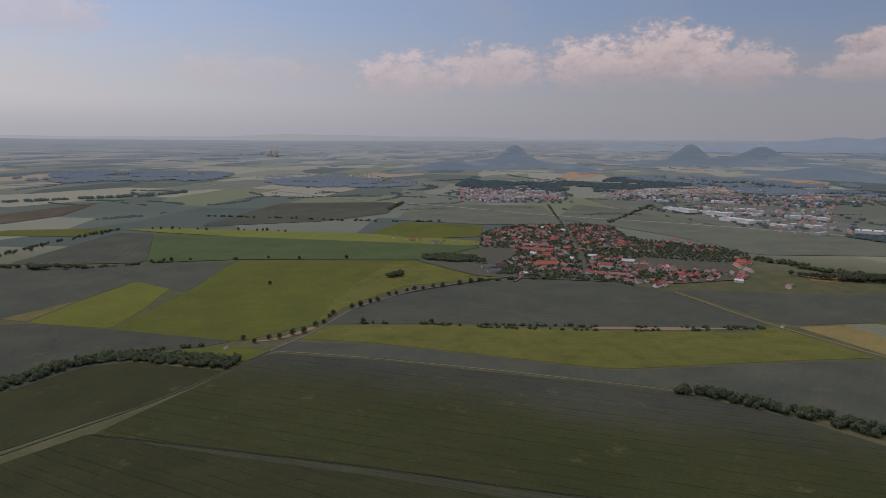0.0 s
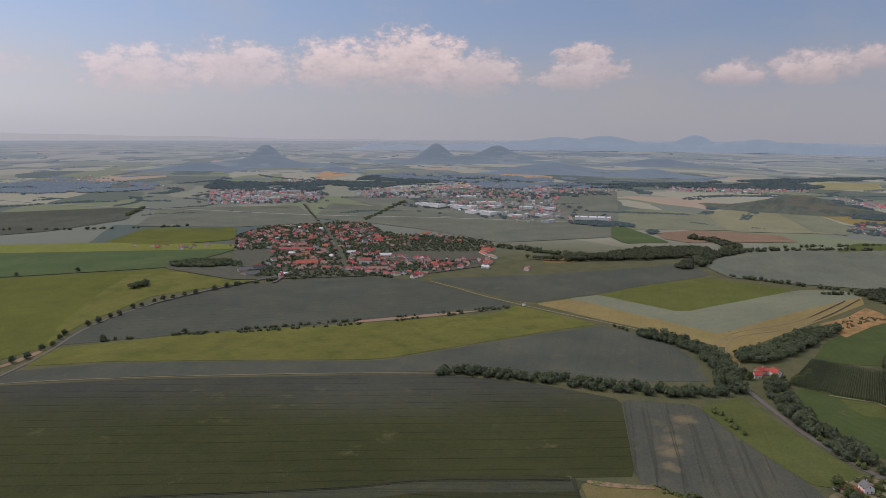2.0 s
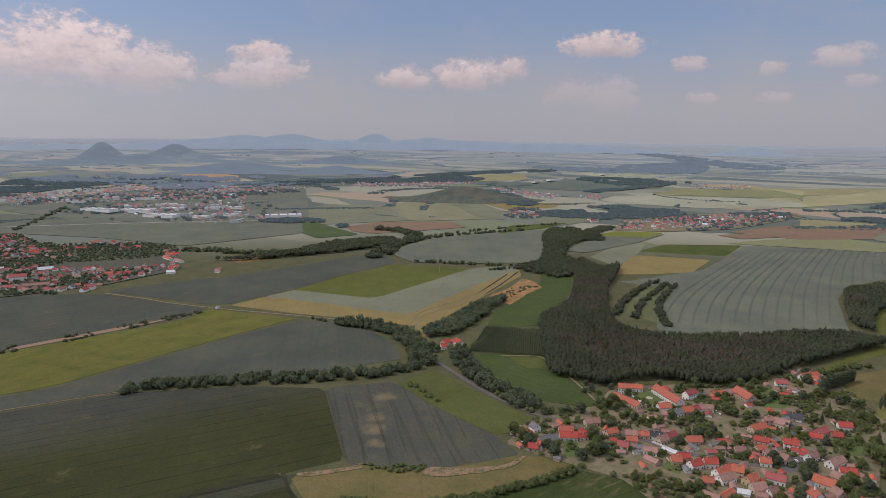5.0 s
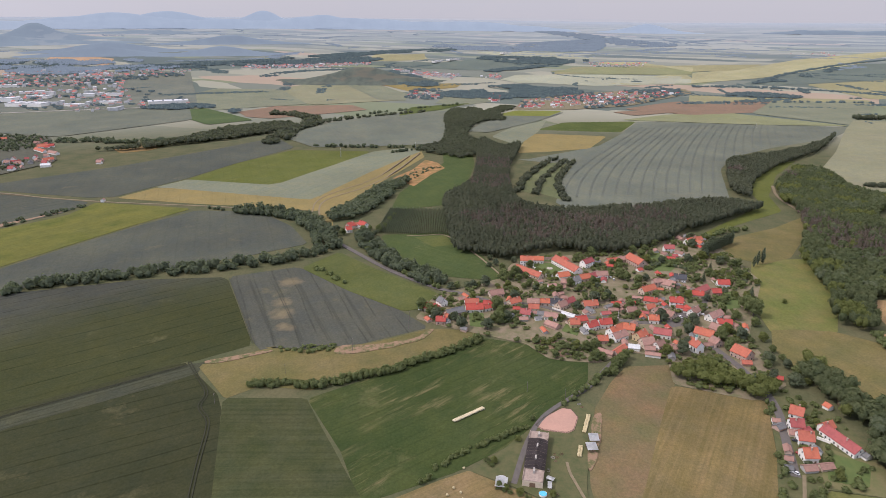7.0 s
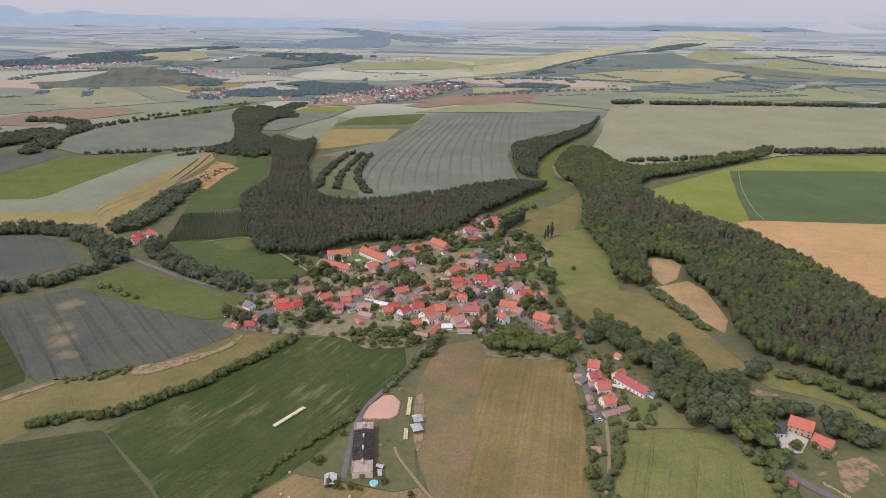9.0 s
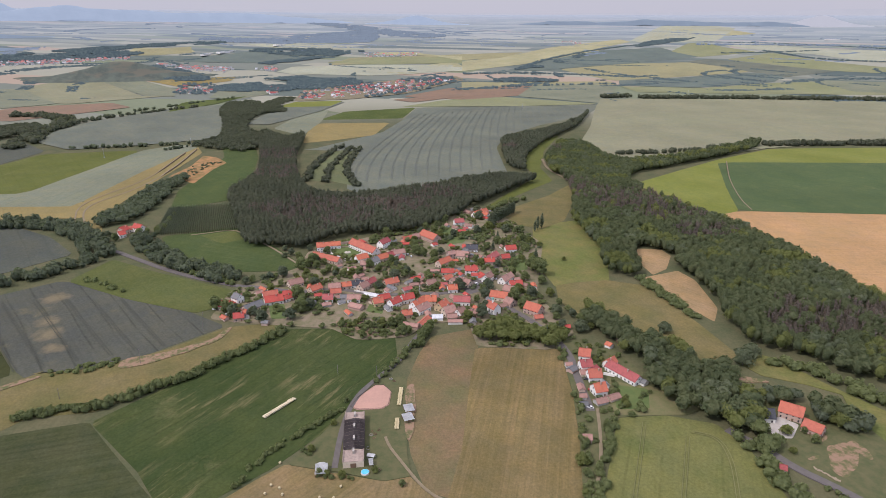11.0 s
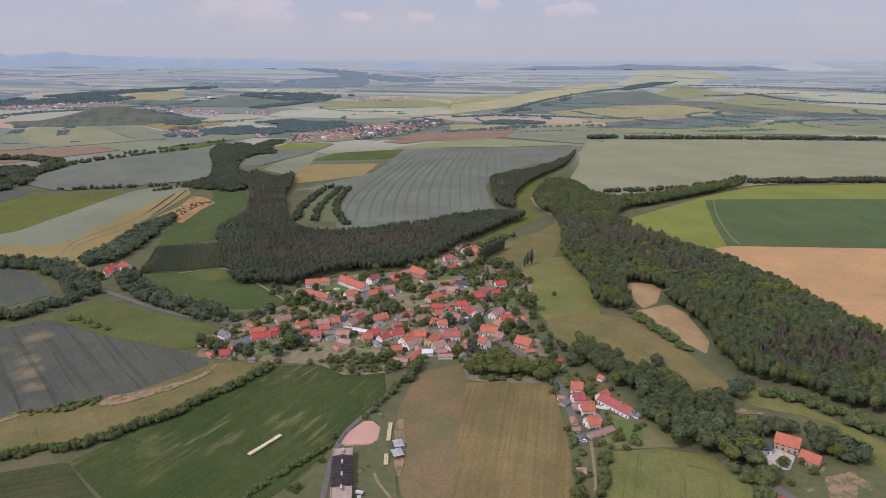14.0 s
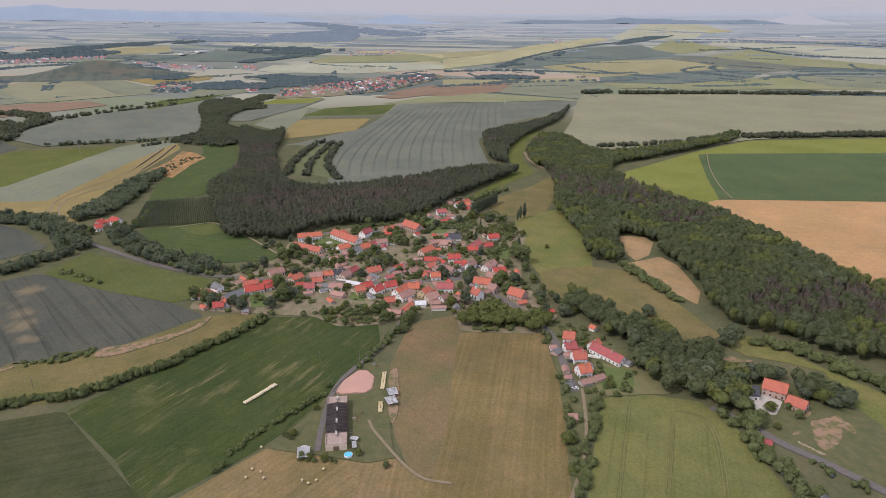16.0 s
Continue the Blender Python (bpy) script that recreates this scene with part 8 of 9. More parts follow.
for _x, _y, _s in ((485.4, -140.4, 1.2), (423.8, -240.8, 1.5), (435.1, -253.4, 1.2), (492.4, -174.9, 0.9), (478.2, -205.3, 1.1), (609.4, -134.6, 1.6), (621.2, -130.0, 1.3)):
    plant(5 if _s != 1.6 and _s != 1.3 else 1, _x, _y, _s, _x)


wood("garden_trees", VILLAGE, 6.0, 4.2, 2.3, LEAF, "dense garden trees and shrubs between village houses", 6, (), "garden trees", 0.6, True, HOUSES)
wood("garden_trees", ROADSIDE, 9.0, 4.0, 2.3, LEAF, "shrubs and small trees in gardens beside the lane", 6, (), "garden trees", 0.6, True, HOUSES)


wood("farm_trees", [(355, -208), (378, -221), (384, -243), (371, -257), (360, -265), (353, -273), (342, -278), (330, -266), (333, -252), (341, -249), (360, -254), (378, -246), (376, -236), (359, -221)], 4.6, 11, 3.6, LEAF_DARK, "tall dark trees standing close round the farm", 9, (), "trees", 0.4, True, HOUSES)


def village_trees(name, outline, spacing, high, wide, label, leaf=LEAF_DARK):
    wood(name, outline, spacing, high, wide, leaf, label, 6, (), "garden trees", 0.5)


village_trees("garden_trees", [(794, 1736), (958, 1883), (1289, 1811), (1150, 1508), (1282, 1333), (1284, 1224), (1166, 1108), (968, 1287), (864, 1155), (1084, 1043), (876, 1004), (771, 1056), (626, 1150), (580, 1238), (721, 1368), (771, 1480), (690, 1506)], 12.5, 7, 3.4, "garden trees between the houses of the far village")
village_trees("garden_trees", [(2041, 274), (2329, 282), (2659, 50), (2906, -293), (2729, -311), (2237, -66), (2086, 111)], 26, 8, 6, "garden trees between far red roofs", FAR_WOODS)
village_trees("garden_trees", [(2190, 664), (2586, 750), (2618, 616), (2211, 541)], 22, 8, 6, "garden trees between far houses", FAR_WOODS)


village_trees("town_trees", [(1109, 2841), (1297, 3196), (1768, 3153), (1889, 2756), (1636, 2469), (1206, 2643)], 40, 9, 8, "dark trees between the roofs of the far town", FAR_WOODS)
village_trees("town_trees", [(1815, 2648), (2349, 2736), (2885, 2785), (3018, 2320), (3115, 2110), (2746, 1856), (2358, 2062), (2237, 2247), (1940, 2438)], 40, 9, 8, "dark trees between the roofs of the far town", FAR_WOODS)
village_trees("works_trees", [(1585, 2194), (1909, 2288), (2159, 2167), (2346, 1844), (2219, 1494), (1894, 1270), (1844, 1442), (1643, 1642), (1611, 1928)], 62, 8, 9, "dark trees between the halls of the works", FAR_WOODS)


# ---- church, barn, sheds, bales and small things ----
def church(x, y, angle):
    ob = thing("church", pose(x, y, 0, 0, 0, angle), "small white village church with steep orange roof and green onion turret", "church")
    bm = bmesh.new()
    gable_walls(bm, 11, 8, 6.0, 10.0)
    body = part("wall", bm, WALLS["white"], ob)
    bm = bmesh.new()
    gable_roof(bm, 11, 8, 6.0, 10.0)
    top = part("roof", bm, ROOFS["orange"], ob)
    bm = bmesh.new()
    put_tube(bm, 0, 0, 9.4, 12.4, 0.9, 0.9, 8)
    turret = part("turret", bm, WALLS["white"], ob)
    bm = bmesh.new()
    for z0, z1, r0, r1 in ((12.4, 12.7, 1.1, 1.15), (12.7, 13.6, 1.15, 0.8), (13.6, 14.4, 0.8, 0.25), (14.4, 16.0, 0.12, 0.03)):
        put_tube(bm, 0, 0, z0, z1, r0, r1, 8)
    part("onion_cap", bm, COPPER, turret, "green copper cap with a spike")
    for k in range(3):
        for face, wy in (("y", 4), ("-y", -4)):
            wall_piece("window", body, -3.5 + 3.5 * k, wy, 2.0, 1.0, 2.6, face, GLASS_DARK)
    wall_piece("door", body, -5.5, 0, 0, 1.5, 2.6, "-x", WALLS["wood"])
    HOUSES.append((x, y, 7))
    return ob


church(526.7, -76.3, 35)


def statue_column(x, y):
    ob = thing("wayside_column", pose(x, y, 0), "pale stone wayside column with a small figure on top", "monument")
    bm = bmesh.new()
    put_box(bm, -0.9, 0.9, -0.9, 0.9, -0.1, 0.8)
    put_tube(bm, 0, 0, 0.8, 5.2, 0.42, 0.34, 10)
    put_box(bm, -0.55, 0.55, -0.55, 0.55, 5.2, 5.5)
    put_tube(bm, 0, 0, 5.5, 7.2, 0.35, 0.16, 8)
    part("shaft", bm, STONE, ob)
    return ob


statue_column(576.7, -17.4)


def long_barn(ax, ay, bx, by, width):
    a, b = Vector((ax, ay)), Vector((bx, by))
    l, ang = (b - a).length, math.degrees(math.atan2(b.y - a.y, b.x - a.x))
    c = (a + b) / 2
    ob = thing("long_barn", pose(c.x, c.y, 0, 0, 0, ang), "long derelict concrete barn with black felt roof and bare ends", "barn")
    bm = bmesh.new()
    put_box(bm, -l / 2, l / 2, -width / 2, width / 2, -0.3, 4.2)
    body = part("wall", bm, WALLS["cream"], ob)
    for k in range(9):
        x0 = -l * 0.34 + k * l * 0.62 / 9
        for s in (-1, 1):
            bm = bmesh.new()
            v = [bm.verts.new(p) for p in ((x0, 0, 5.5), (x0 + l * 0.62 / 9 - 0.08, 0, 5.5), (x0 + l * 0.62 / 9 - 0.08, s * (width / 2 + 0.4), 4.3), (x0, s * (width / 2 + 0.4), 4.3))]
            bm.faces.new(v if s > 0 else v[::-1])
            bmesh.ops.solidify(bm, geom=bm.faces[:], thickness=0.18)
            part("roof_panel", bm, ROOFS["felt"], ob, "patched black felt panel")
    for x0, x1 in ((-l / 2, -l * 0.35), (l * 0.29, l / 2)):
        bm = bmesh.new()
        put_box(bm, x0 - 0.2, x1 - 0.05, -width / 2 - 0.2, width / 2 + 0.2, 4.21, 4.5)
        for y0 in (-width / 2, width / 2 - 0.3):
            put_box(bm, x0, x1 - 0.1, y0, y0 + 0.3, 4.5, 5.3)
        part("concrete_roof", bm, WEATHERED, ob, "bare concrete end roof with low parapets")
    for k in range(4):
        bm = bmesh.new()
        gx = -l * 0.42 + k * l * 0.25
        put_box(bm, gx - 1.6, gx + 1.6, -0.5, 0.5, 4.5, 6.4)
        part("vent", bm, CONCRETE, ob, "pale roof ventilator")
    for k in range(14):
        wx = -l / 2 + l * (k + 0.5) / 14
        for face, wy in (("y", width / 2), ("-y", -width / 2)):
            wall_piece("window", body, wx, wy, 1.4, 1.4, 1.2, face, GLASS_DARK)
    for s in (-1, 1):
        wall_piece("door", body, s * l / 2, 0, 0, 3.2, 3.2, "x" if s > 0 else "-x", WALLS["wood"])
    HOUSES.append((c.x, c.y, l * 0.5))
    return ob


long_barn(378.4, 32.5, 329.6, 31.6, 11.5)


def open_shed(ax, ay, bx, by, width, roof="white", words="white sheet roof on posts"):
    a, b = Vector((ax, ay)), Vector((bx, by))
    l, ang = (b - a).length, math.degrees(math.atan2(b.y - a.y, b.x - a.x))
    c = (a + b) / 2
    ob = thing("open_shed", pose(c.x, c.y, 0, 0, 0, ang), f"open field shelter with {words}", "shed", "field shelters")
    bm = bmesh.new()
    v = [bm.verts.new(p) for p in ((-l / 2, -width / 2, 2.6), (l / 2, -width / 2, 2.6), (l / 2, width / 2, 3.5), (-l / 2, width / 2, 3.5))]
    bm.faces.new(v)
    bmesh.ops.solidify(bm, geom=bm.faces[:], thickness=0.15)
    part("roof", bm, ROOFS[roof], ob)
    for x in (-l / 2 + 0.3, 0, l / 2 - 0.3):
        for y, h in ((-width / 2 + 0.3, 2.55), (width / 2 - 0.3, 3.3)):
            bm = bmesh.new()
            put_box(bm, x - 0.08, x + 0.08, y - 0.08, y + 0.08, -0.1, h)
            part("post", bm, WALLS["wood"], ob)
    bm = bmesh.new()
    put_box(bm, -l / 2 + 0.3, l / 2 - 0.3, width / 2 - 0.42, width / 2 - 0.36, 0, 3.2)
    part("back_wall", bm, WALLS["wood"], ob)
    return ob


open_shed(382.6, 2.2, 383.9, -3.8, 7)
open_shed(372.3, 3.3, 374.2, -3.0, 7)
open_shed(326.7, 52.1, 327.0, 45.3, 8, words="a large pale canvas roof")
open_shed(330.6, 23.2, 330.8, 20.8, 5, words="a small white roof")


def bale_mesh():
    bm = bmesh.new()
    put_tube(bm, 0, 0, -0.6, 0.6, 0.62, 0.62, 14)
    bmesh.ops.rotate(bm, verts=bm.verts[:], cent=(0, 0, 0), matrix=Matrix.Rotation(math.pi / 2, 3, "Y"))
    bmesh.ops.translate(bm, verts=bm.verts[:], vec=(0, 0, 0.6))
    bmesh.ops.bevel(bm, geom=[e for e in bm.edges if e.calc_face_angle(0) > 1.2], offset=0.08, segments=1, affect="EDGES")
    return bm


BALE = part("hay_bale", bale_mesh(), STRAW)
tagged(BALE, "round straw bale lying on the field", "hay bale", "hay bales")
BALE.matrix_world = pose(318.0, 74.3, 0.45, 0, 0, 20)
WRAPPED = part("hay_bale", bale_mesh(), plain_material("pale_straw", (0.62, 0.54, 0.38), (0.54, 0.46, 0.31), 0.8, 0.95, 0.08))
tagged(WRAPPED, "round pale straw bale in a long double row", "hay bale", "row of wrapped bales")


def bale_row(proto, ax, ay, bx, by, count, rows, first=False, layers=1):
    a, b = Vector((ax, ay)), Vector((bx, by))
    ang = math.degrees(math.atan2(b.y - a.y, b.x - a.x))
    side = Vector((-(b - a).normalized().y, (b - a).normalized().x))
    for k in range(count):
        for r in range(rows):
            p = a.lerp(b, k / (count - 1)) + side * r * 1.35 + Vector((random.uniform(-0.18, 0.18), random.uniform(-0.18, 0.18)))
            m = pose(p.x, p.y, 0.45, 0, 0, ang + 90 + random.uniform(-16, 16))
            if first:
                proto.matrix_world, first = m, False
            else:
                copy_thing(proto, m)


bale_row(WRAPPED, 382.8, 87.8, 402.3, 72.3, 17, 2, True)
bale_row(BALE, 390.6, 4.5, 410.4, 2.5, 16, 2)
bale_row(BALE, 364.4, 6.6, 374.3, 6.0, 8, 2)
for _x, _y in ((315.2, 69.6), (310.0, 67.4), (311.4, 76.4), (336.7, 72.3), (306.0, 47.9), (303.5, 44.6), (305.2, 40.8), (313.9, 37.6)):
    copy_thing(BALE, pose(_x, _y, 0.45, 0, 0, _x * 40))

_court = [(391, 36), (401, 32), (416, 21), (416, 15), (407, 10), (391, 12), (387, 16), (387, 31)]
plot("riding_court", _court, COURT_CLAY, "pink gravel riding court with rounded corners", "riding court")


def rail_fence(name, outline, label, closed=True, gap=4.0):
    ob = thing(name, Matrix.Translation((*outline[0], 0)), label, "fence")
    base = Vector(outline[0])
    for a, b in zip(outline, (outline[1:] + outline[:1]) if closed else outline[1:]):
        a, b = Vector(a), Vector(b)
        n = max(1, int((b - a).length / gap))
        ang = math.atan2(b.y - a.y, b.x - a.x)
        for k in range(n):
            p = a.lerp(b, k / n) - base
            bm = bmesh.new()
            put_box(bm, p.x - 0.08, p.x + 0.08, p.y - 0.08, p.y + 0.08, 0, 1.5)
            part("post", bm, BARK, ob)
        bm = bmesh.new()
        for z in (0.7, 1.25):
            put_box(bm, 0, (b - a).length, -0.04, 0.04, z, z + 0.12)
        rail = part("rail", bm, BARK, ob)
        rail.matrix_basis = Matrix.Translation((a.x - base.x, a.y - base.y, 0)) @ Matrix.Rotation(ang, 4, "Z")
    return ob


rail_fence("wooden_fence", _court, "low wooden rail fence round the riding court")


def pool(x, y):
    ob = thing("garden_pool", pose(x, y, 0), "round blue garden pool with a white wall", "pool")
    bm = bmesh.new()
    put_tube(bm, 0, 0, 0.1, 1.35, 2.3, 2.3, 24)
    part("wall", bm, PLASTIC_WHITE, ob)
    bm = bmesh.new()
    put_tube(bm, 0, 0, 1.36, 1.42, 2.15, 2.15, 24)
    part("water", bm, WATER, ob, "clear blue water")
    return ob


pool(324.4, 25.1)
pool(553.7, 157.5)


def car(x, y, angle, paint, label):
    ob = thing("car", pose(x, y, 0.62, 0, 0, angle), label, "car", "parked cars")
    bm = bmesh.new()
    put_box(bm, -2.1, 2.1, -0.85, 0.85, 0.35, 0.9)
    v = [bm.verts.new(p) for p in ((-1.7, -0.8, 0.9), (1.0, -0.8, 0.9), (1.0, 0.8, 0.9), (-1.7, 0.8, 0.9), (-1.3, -0.65, 1.45), (0.4, -0.65, 1.45), (0.4, 0.65, 1.45), (-1.3, 0.65, 1.45))]
    bm.faces.new(v[4:])
    body = part("body", bm, PAINT[paint], ob)
    bm = bmesh.new()
    v = [bm.verts.new(p) for p in ((-1.7, -0.8, 0.9), (1.0, -0.8, 0.9), (1.0, 0.8, 0.9), (-1.7, 0.8, 0.9), (-1.3, -0.65, 1.44), (0.4, -0.65, 1.44), (0.4, 0.65, 1.44), (-1.3, 0.65, 1.44))]
    for f in ((0, 1, 5, 4), (1, 2, 6, 5), (2, 3, 7, 6), (3, 0, 4, 7)):
        bm.faces.new([v[k] for k in f])
    part("windows", bm, GLASS_DARK, ob)
    for wx in (-1.3, 1.3):
        for wy in (-0.86, 0.86):
            bm = bmesh.new()
            put_tube(bm, 0, 0, -0.11, 0.11, 0.32, 0.32, 12)
            bm.transform(Matrix.Translation((wx, wy, 0.32)) @ Matrix.Rotation(math.pi / 2, 4, "X"))
            part("wheel", bm, RUBBER, ob)
    return ob


car(377.2, -115.5, 60, "white", "white car parked beside the lane")
car(379.4, -114.0, 60, "dark", "dark car parked beside the lane")
car(398.0, -122.3, 65, "red", "red car on the lane")
car(411.8, -123.3, 65, "dark", "dark car on the lane")
car(590.6, -71.3, 20, "white", "white car on the village square")
car(679.3, -82.3, 80, "white", "white car in a village yard")
car(600.3, -90.9, 40, "white", "white van-like car on the square")
car(676.1, -10.6, 10, "white", "white car on grass behind a house")
car(670.3, -13.8, 10, "white", "white car on grass behind a house")
car(538.2, 144.1, 30, "white", "white car beside the red house")
car(280.4, -220.6, -30, "blue", "blue car beside the road")


def pole(x, y, high=8.0):
    ob = thing("power_pole", pose(x, y, 0), "thin wooden power pole with a crossarm", "power pole", "power poles")
    bm = bmesh.new()
    put_tube(bm, 0, 0, -0.2, high, 0.16, 0.1, 7)
    part("post", bm, DEADWOOD, ob)
    bm = bmesh.new()
    put_box(bm, -0.9, 0.9, -0.06, 0.06, high - 0.6, high - 0.48)
    part("crossarm", bm, DEADWOOD, ob)
    return ob


for _x, _y in ((512.0, 157.0), (460.4, 188.0), (415.9, 224.1), (366.2, 252.3), (529.9, 161.2), (467.7, 190.9), (429.4, 19.6), (432.4, 46.4),
               (217.8, 435.7), (42.7, 642.7)):
    pole(_x, _y)


def mast(x, y, high):
    ob = thing("lattice_mast", pose(x, y, 0), "slim grey steel mast in the field", "mast", "power masts")
    for sx, sy in ((-0.7, -0.7), (0.7, -0.7), (0.7, 0.7), (-0.7, 0.7)):
        bm = bmesh.new()
        put_tube(bm, sx, sy, -0.2, high, 0.1, 0.06, 4, -sx * 0.8, -sy * 0.8)
        part("leg", bm, STEEL, ob)
    for z in range(3, int(high), 3):
        k = 0.7 * (1 - 0.8 * z / high)
        bm = bmesh.new()
        put_box(bm, -k, k, -k - 0.03, -k + 0.03, z, z + 0.08)
        put_box(bm, -k, k, k - 0.03, k + 0.03, z, z + 0.08)
        put_box(bm, -k - 0.03, -k + 0.03, -k, k, z, z + 0.08)
        put_box(bm, k - 0.03, k + 0.03, -k, k, z, z + 0.08)
        part("brace", bm, STEEL, ob)
    bm = bmesh.new()
    put_box(bm, -2.4, 2.4, -0.08, 0.08, high - 1.2, high - 1.0)
    part("crossarm", bm, STEEL, ob)
    return ob


for _x, _y in ((1225.1, 501.0), (1324.8, 378.5), (1825.9, -360.9), (2163.7, -972.1)):
    mast(_x, _y, 17)


def field_stone(x, y, size, turn):
    bm = bmesh.new()
    bmesh.ops.create_icosphere(bm, subdivisions=2, radius=size)
    for v in bm.verts:
        v.co *= 1 + 0.35 * noise.noise(v.co * 1.3 + Vector((x, y, 0)))
        v.co.z = v.co.z * 0.7 + size * 0.4
    ob = part("boulder", bm, SANDSTONE)
    ob.matrix_world = pose(x, y, 0.2, 0, 0, turn)
    return tagged(ob, "pale boulder in a row along the road", "boulder", "boulders along the road")


_a, _b = Vector((309.0, -221.4)), Vector((297.1, -227.8))
for _k in range(18):
    _p = _a.lerp(_b, _k / 17)
    field_stone(_p.x + random.uniform(-0.6, 0.6), _p.y + random.uniform(-0.6, 0.6), random.uniform(0.5, 0.9), _k * 50)


def hut(x, y, size, high, angle, label, mat):
    ob = thing("field_hut", pose(x, y, 0, 0, 0, angle), label, "hut")
    bm = bmesh.new()
    gable_walls(bm, size, size * 0.9, high, high + size * 0.25)
    body = part("wall", bm, mat, ob)
    bm = bmesh.new()
    gable_roof(bm, size, size * 0.9, high, high + size * 0.25, 0.25, 0.15)
    part("roof", bm, ROOFS["brown"], ob)
    wall_piece("door", body, 0, -size * 0.45, 0, 0.9, 1.9, "-y", WALLS["wood"])
    return ob


hut(815.9, 705.9, 5.5, 3.5, 20, "small white hut where two field roads meet", WALLS["white"])
hut(45.0, 874.5, 5, 2.8, 40, "small pale hut on a green plot", WALLS["white"])
hut(50.7, 829.6, 7, 3, 10, "small pale garden house beside a copse", WALLS["cream"])


def garden_wall(points, high, mat, label):
    ob = thing("garden_wall", Matrix.Translation((*points[0], 0)), label, "wall")
    base = Vector(points[0])
    for a, b in zip(points, points[1:]):
        a, b = Vector(a), Vector(b)
        bm = bmesh.new()
        put_box(bm, 0, (b - a).length, -0.2, 0.2, -0.1, high)
        put_box(bm, -0.05, (b - a).length + 0.05, -0.28, 0.28, high + 0.005, high + 0.15)
        seg = part("wall_length", bm, mat, ob)
        seg.matrix_basis = Matrix.Translation((a.x - base.x, a.y - base.y, 0)) @ Matrix.Rotation(math.atan2(b.y - a.y, b.x - a.x), 4, "Z")
    return ob


garden_wall([(582, 41), (577, 31), (570, 19)], 1.8, WALLS["white"], "long white garden wall beside the street")
garden_wall([(689, 71), (677, 62), (667, 53), (664, 42)], 1.6, WALLS["white"], "low white wall of the manor court")
garden_wall([(715, 61), (721, 48)], 3.0, WALLS["pink"], "brick wall between the manor wings")
garden_wall([(418, -137), (414, -144)], 2.2, WALLS["white"], "white wall of a house yard")
garden_wall([(521, -37), (518, -48), (522, -55)], 2.0, WALLS["pink"], "brick wall at the field edge")
garden_wall([(512, -2), (504, -8), (504, -13)], 2.0, WALLS["cream"], "pale wall at the lane")


def fountain(x, y):
    ob = thing("fountain", pose(x, y, 0.3), "round pale stone fountain basin on a lawn", "fountain")
    bm = bmesh.new()
    put_tube(bm, 0, 0, 0, 0.7, 3.4, 3.3, 20)
    part("basin", bm, STONE, ob)
    bm = bmesh.new()
    put_tube(bm, 0, 0, 0.7, 1.9, 0.5, 0.3, 10)
    part("pedestal", bm, STONE, ob)
    return ob


fountain(688.7, 52.3)


# ---- loose things round the long barn ----
def canopy(x, y, angle, length, width, high, label):
    """A light canopy: a bent sheet roof on four posts."""
    ob = thing("canopy", pose(x, y, 0, 0, 0, angle), label, "canopy")
    bm = bmesh.new()
    rows = []
    for k in range(9):
        u = -1 + k / 4
        z = high + 0.55 * (1 - u * u)
        rows.append([bm.verts.new((sx * length / 2, u * width / 2, z + dz)) for sx, dz in ((-1, 0), (1, 0))])
    for p, q in zip(rows, rows[1:]):
        bm.faces.new((p[0], p[1], q[1], q[0]))
    bmesh.ops.solidify(bm, geom=bm.faces[:], thickness=0.08)
    part("roof_sheet", bm, PLASTIC_WHITE, ob)
    for sx in (-1, 1):
        for sy in (-1, 1):
            bm = bmesh.new()
            put_tube(bm, sx * (length / 2 - 0.3), sy * (width / 2 - 0.2), -0.1, high + 0.05, 0.07, 0.07, 6)
            part("post", bm, STEEL, ob)
    return ob


def crate(x, y, angle, size, mat, label):
    """A slatted crate: boards round four corner posts."""
    ob = thing("crate", pose(x, y, 0, 0, 0, angle), label, "crate", "crates beside the barn")
    for k in range(3):
        bm = bmesh.new()
        z = 0.12 + k * size * 0.3
        for s in (-1, 1):
            put_box(bm, -size, size, s * size * 0.7 - 0.03, s * size * 0.7 + 0.03, z, z + size * 0.22)
            put_box(bm, s * size - 0.03, s * size + 0.03, -size * 0.7 + 0.04, size * 0.7 - 0.04, z, z + size * 0.22)
        part("board", bm, mat, ob)
    bm = bmesh.new()
    put_box(bm, -size * 0.96, size * 0.96, -size * 0.66, size * 0.66, 0.0, 0.1)
    part("bottom", bm, mat, ob)
    for sx in (-1, 1):
        for sy in (-1, 1):
            bm = bmesh.new()
            put_box(bm, sx * size * 0.9 - 0.06, sx * size * 0.9 + 0.06, sy * size * 0.6 - 0.06, sy * size * 0.6 + 0.06, 0.1, size * 0.95)
            part("post", bm, BARK, ob)
    return ob


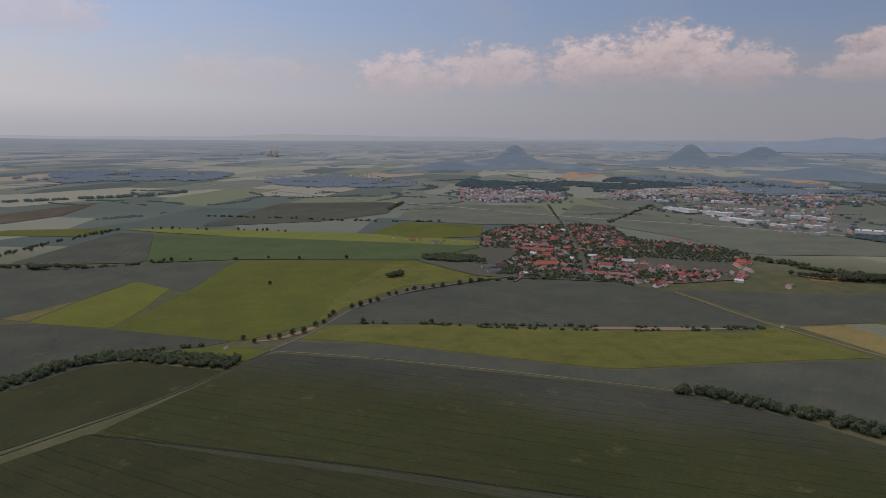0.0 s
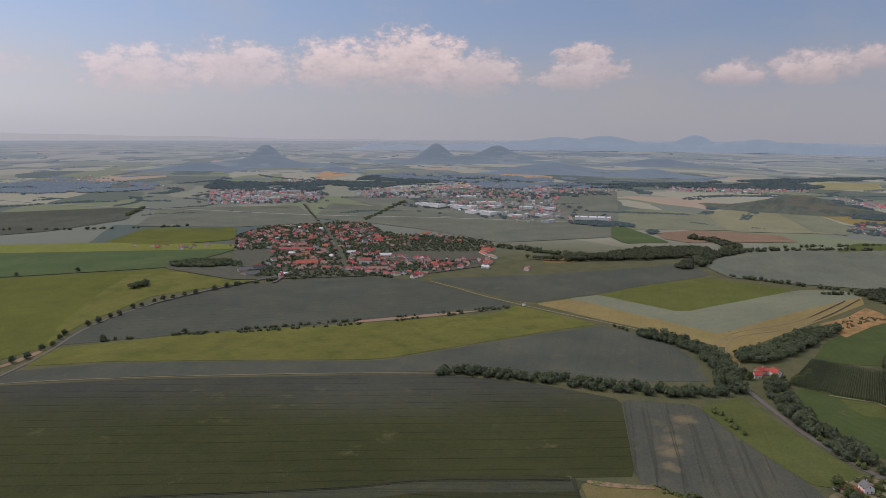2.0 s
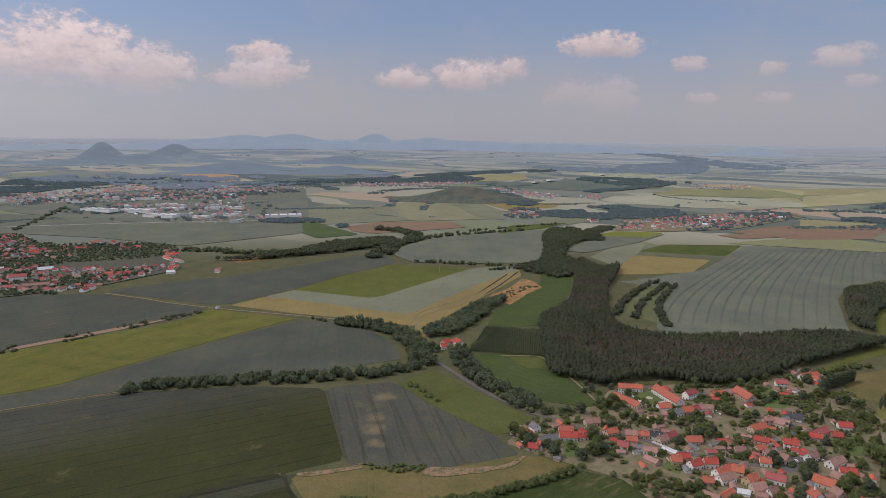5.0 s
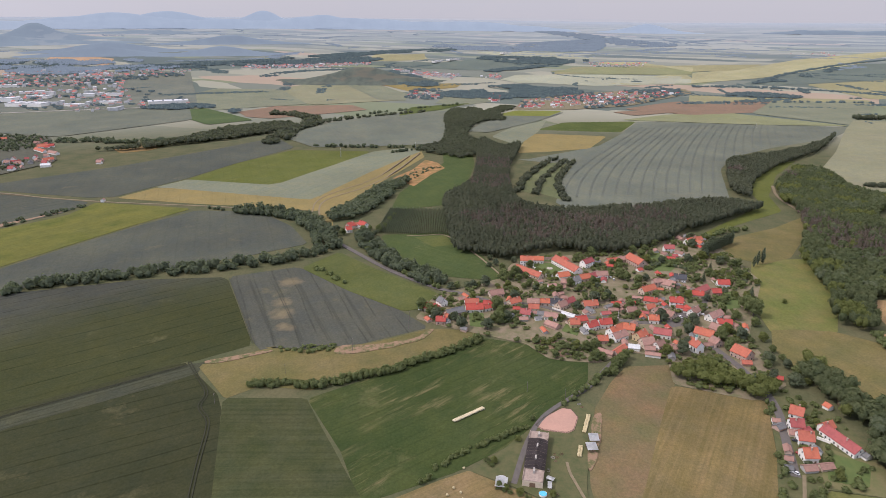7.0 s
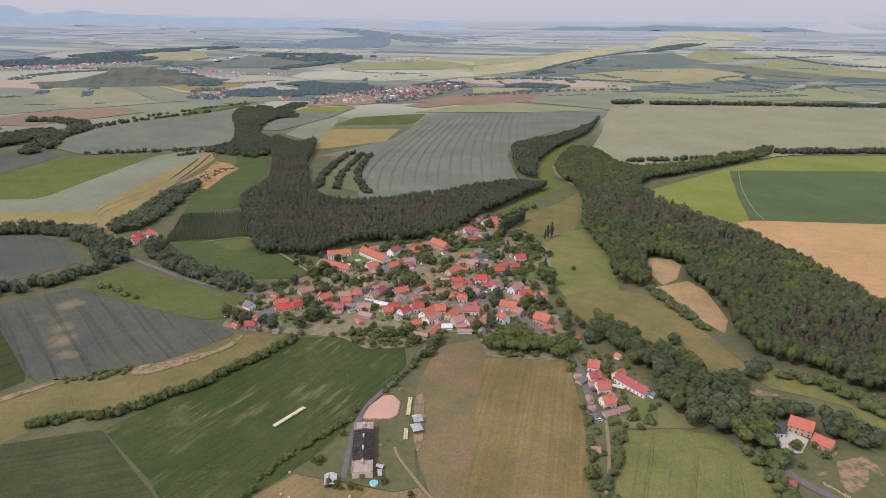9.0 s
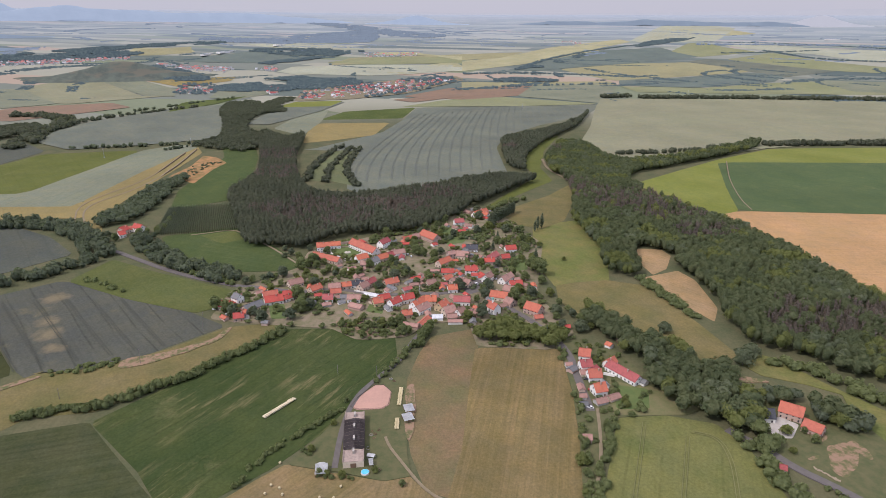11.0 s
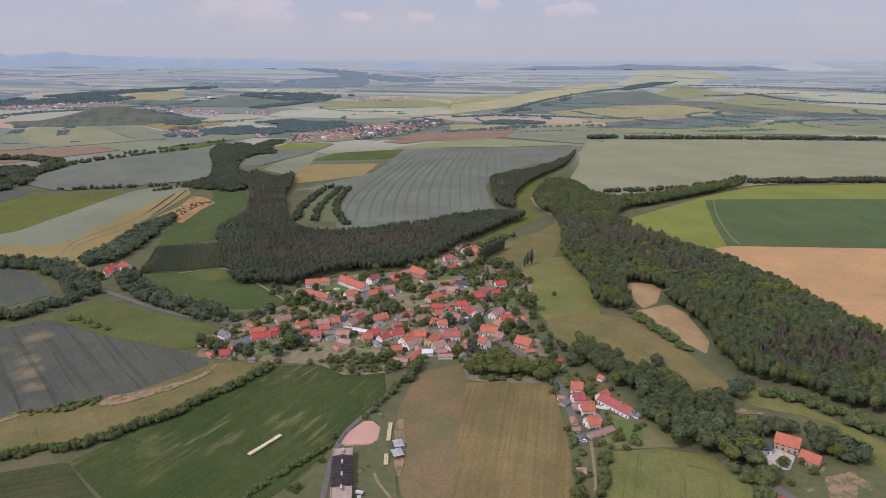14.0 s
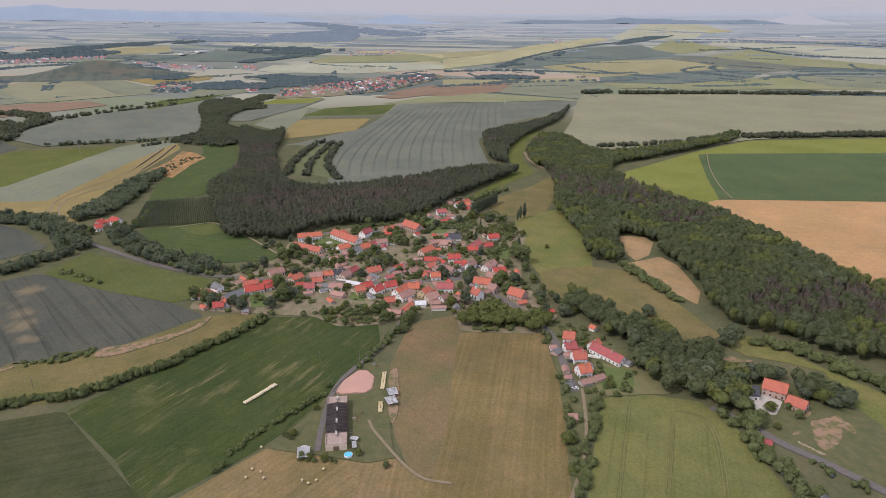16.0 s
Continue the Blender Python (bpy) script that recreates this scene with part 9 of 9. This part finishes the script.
canopy(328.7, 48.7, 12, 8.0, 5.0, 2.4, "white sheet canopy on posts beside the barn")
canopy(337.9, 22.0, 70, 4.5, 3.2, 2.0, "small white garden canopy in the barn yard")
for _k, (_x, _y) in enumerate(((363.2, 21.8), (360.3, 20.1), (359.3, 22.4), (356.4, 20.7), (364.1, 17.7), (346.3, 24.1), (326.7, 17.4), (420.3, 7.8), (423.4, 9.8))):
    crate(_x, _y, 37 * _k, 0.8 + 0.15 * (_k % 3), (EARTH_RED, WALLS["wood"], CONCRETE)[_k % 3], ("weathered reddish crate in the barn yard", "brown slatted crate in the barn yard", "pale grey slatted crate in the barn yard")[_k % 3])
for _k in range(9):
    plant(7, *((324.1, 50.5), (322.9, 46.7), (321.7, 43.0), (321.4, 37.5), (321.2, 33.8), (345.3, 58.9), (343.1, 56.7), (347.5, 60.8), (320.1, 31.9))[_k], 0.6 + 0.08 * (_k % 4), 50 * _k)


def cooling_tower(x, y, high, label):
    """A waisted concrete tower of a far power station, open at the top."""
    base = land(x, y)
    s = math.hypot(base.x - EYE_X, base.y - EYE_Y) / math.hypot(x - EYE_X, y - EYE_Y)
    ob = thing("cooling_tower", Matrix.Translation(base) @ Matrix.Scale(s, 4), label, "cooling tower", "towers of the far power station")
    bm = bmesh.new()
    rings = []
    for k in range(11):
        u = k / 10
        r = high * (0.22 + 0.20 * (u - 0.75) ** 2 * 1.6)
        rings.append([bm.verts.new((r * math.cos(0.3927 * q), r * math.sin(0.3927 * q), u * high)) for q in range(16)])
    for p, q in zip(rings, rings[1:]):
        for k in range(16):
            bm.faces.new((p[k], p[(k + 1) % 16], q[(k + 1) % 16], q[k]))
    bmesh.ops.solidify(bm, geom=bm.faces[:], thickness=2.0)
    part("shell", bm, WALLS["white"], ob)
    bm = bmesh.new()
    put_tube(bm, 0, 0, -1, 5, high * 0.40, high * 0.40, 16)
    part("basin", bm, CONCRETE, ob)
    return ob


for _x, _y in ((1255.1, 10411.2), (1304.8, 10411.0), (1321.5, 10095.5)):
    cooling_tower(_x, _y, 95.0, "pale concrete cooling tower of a far power station")
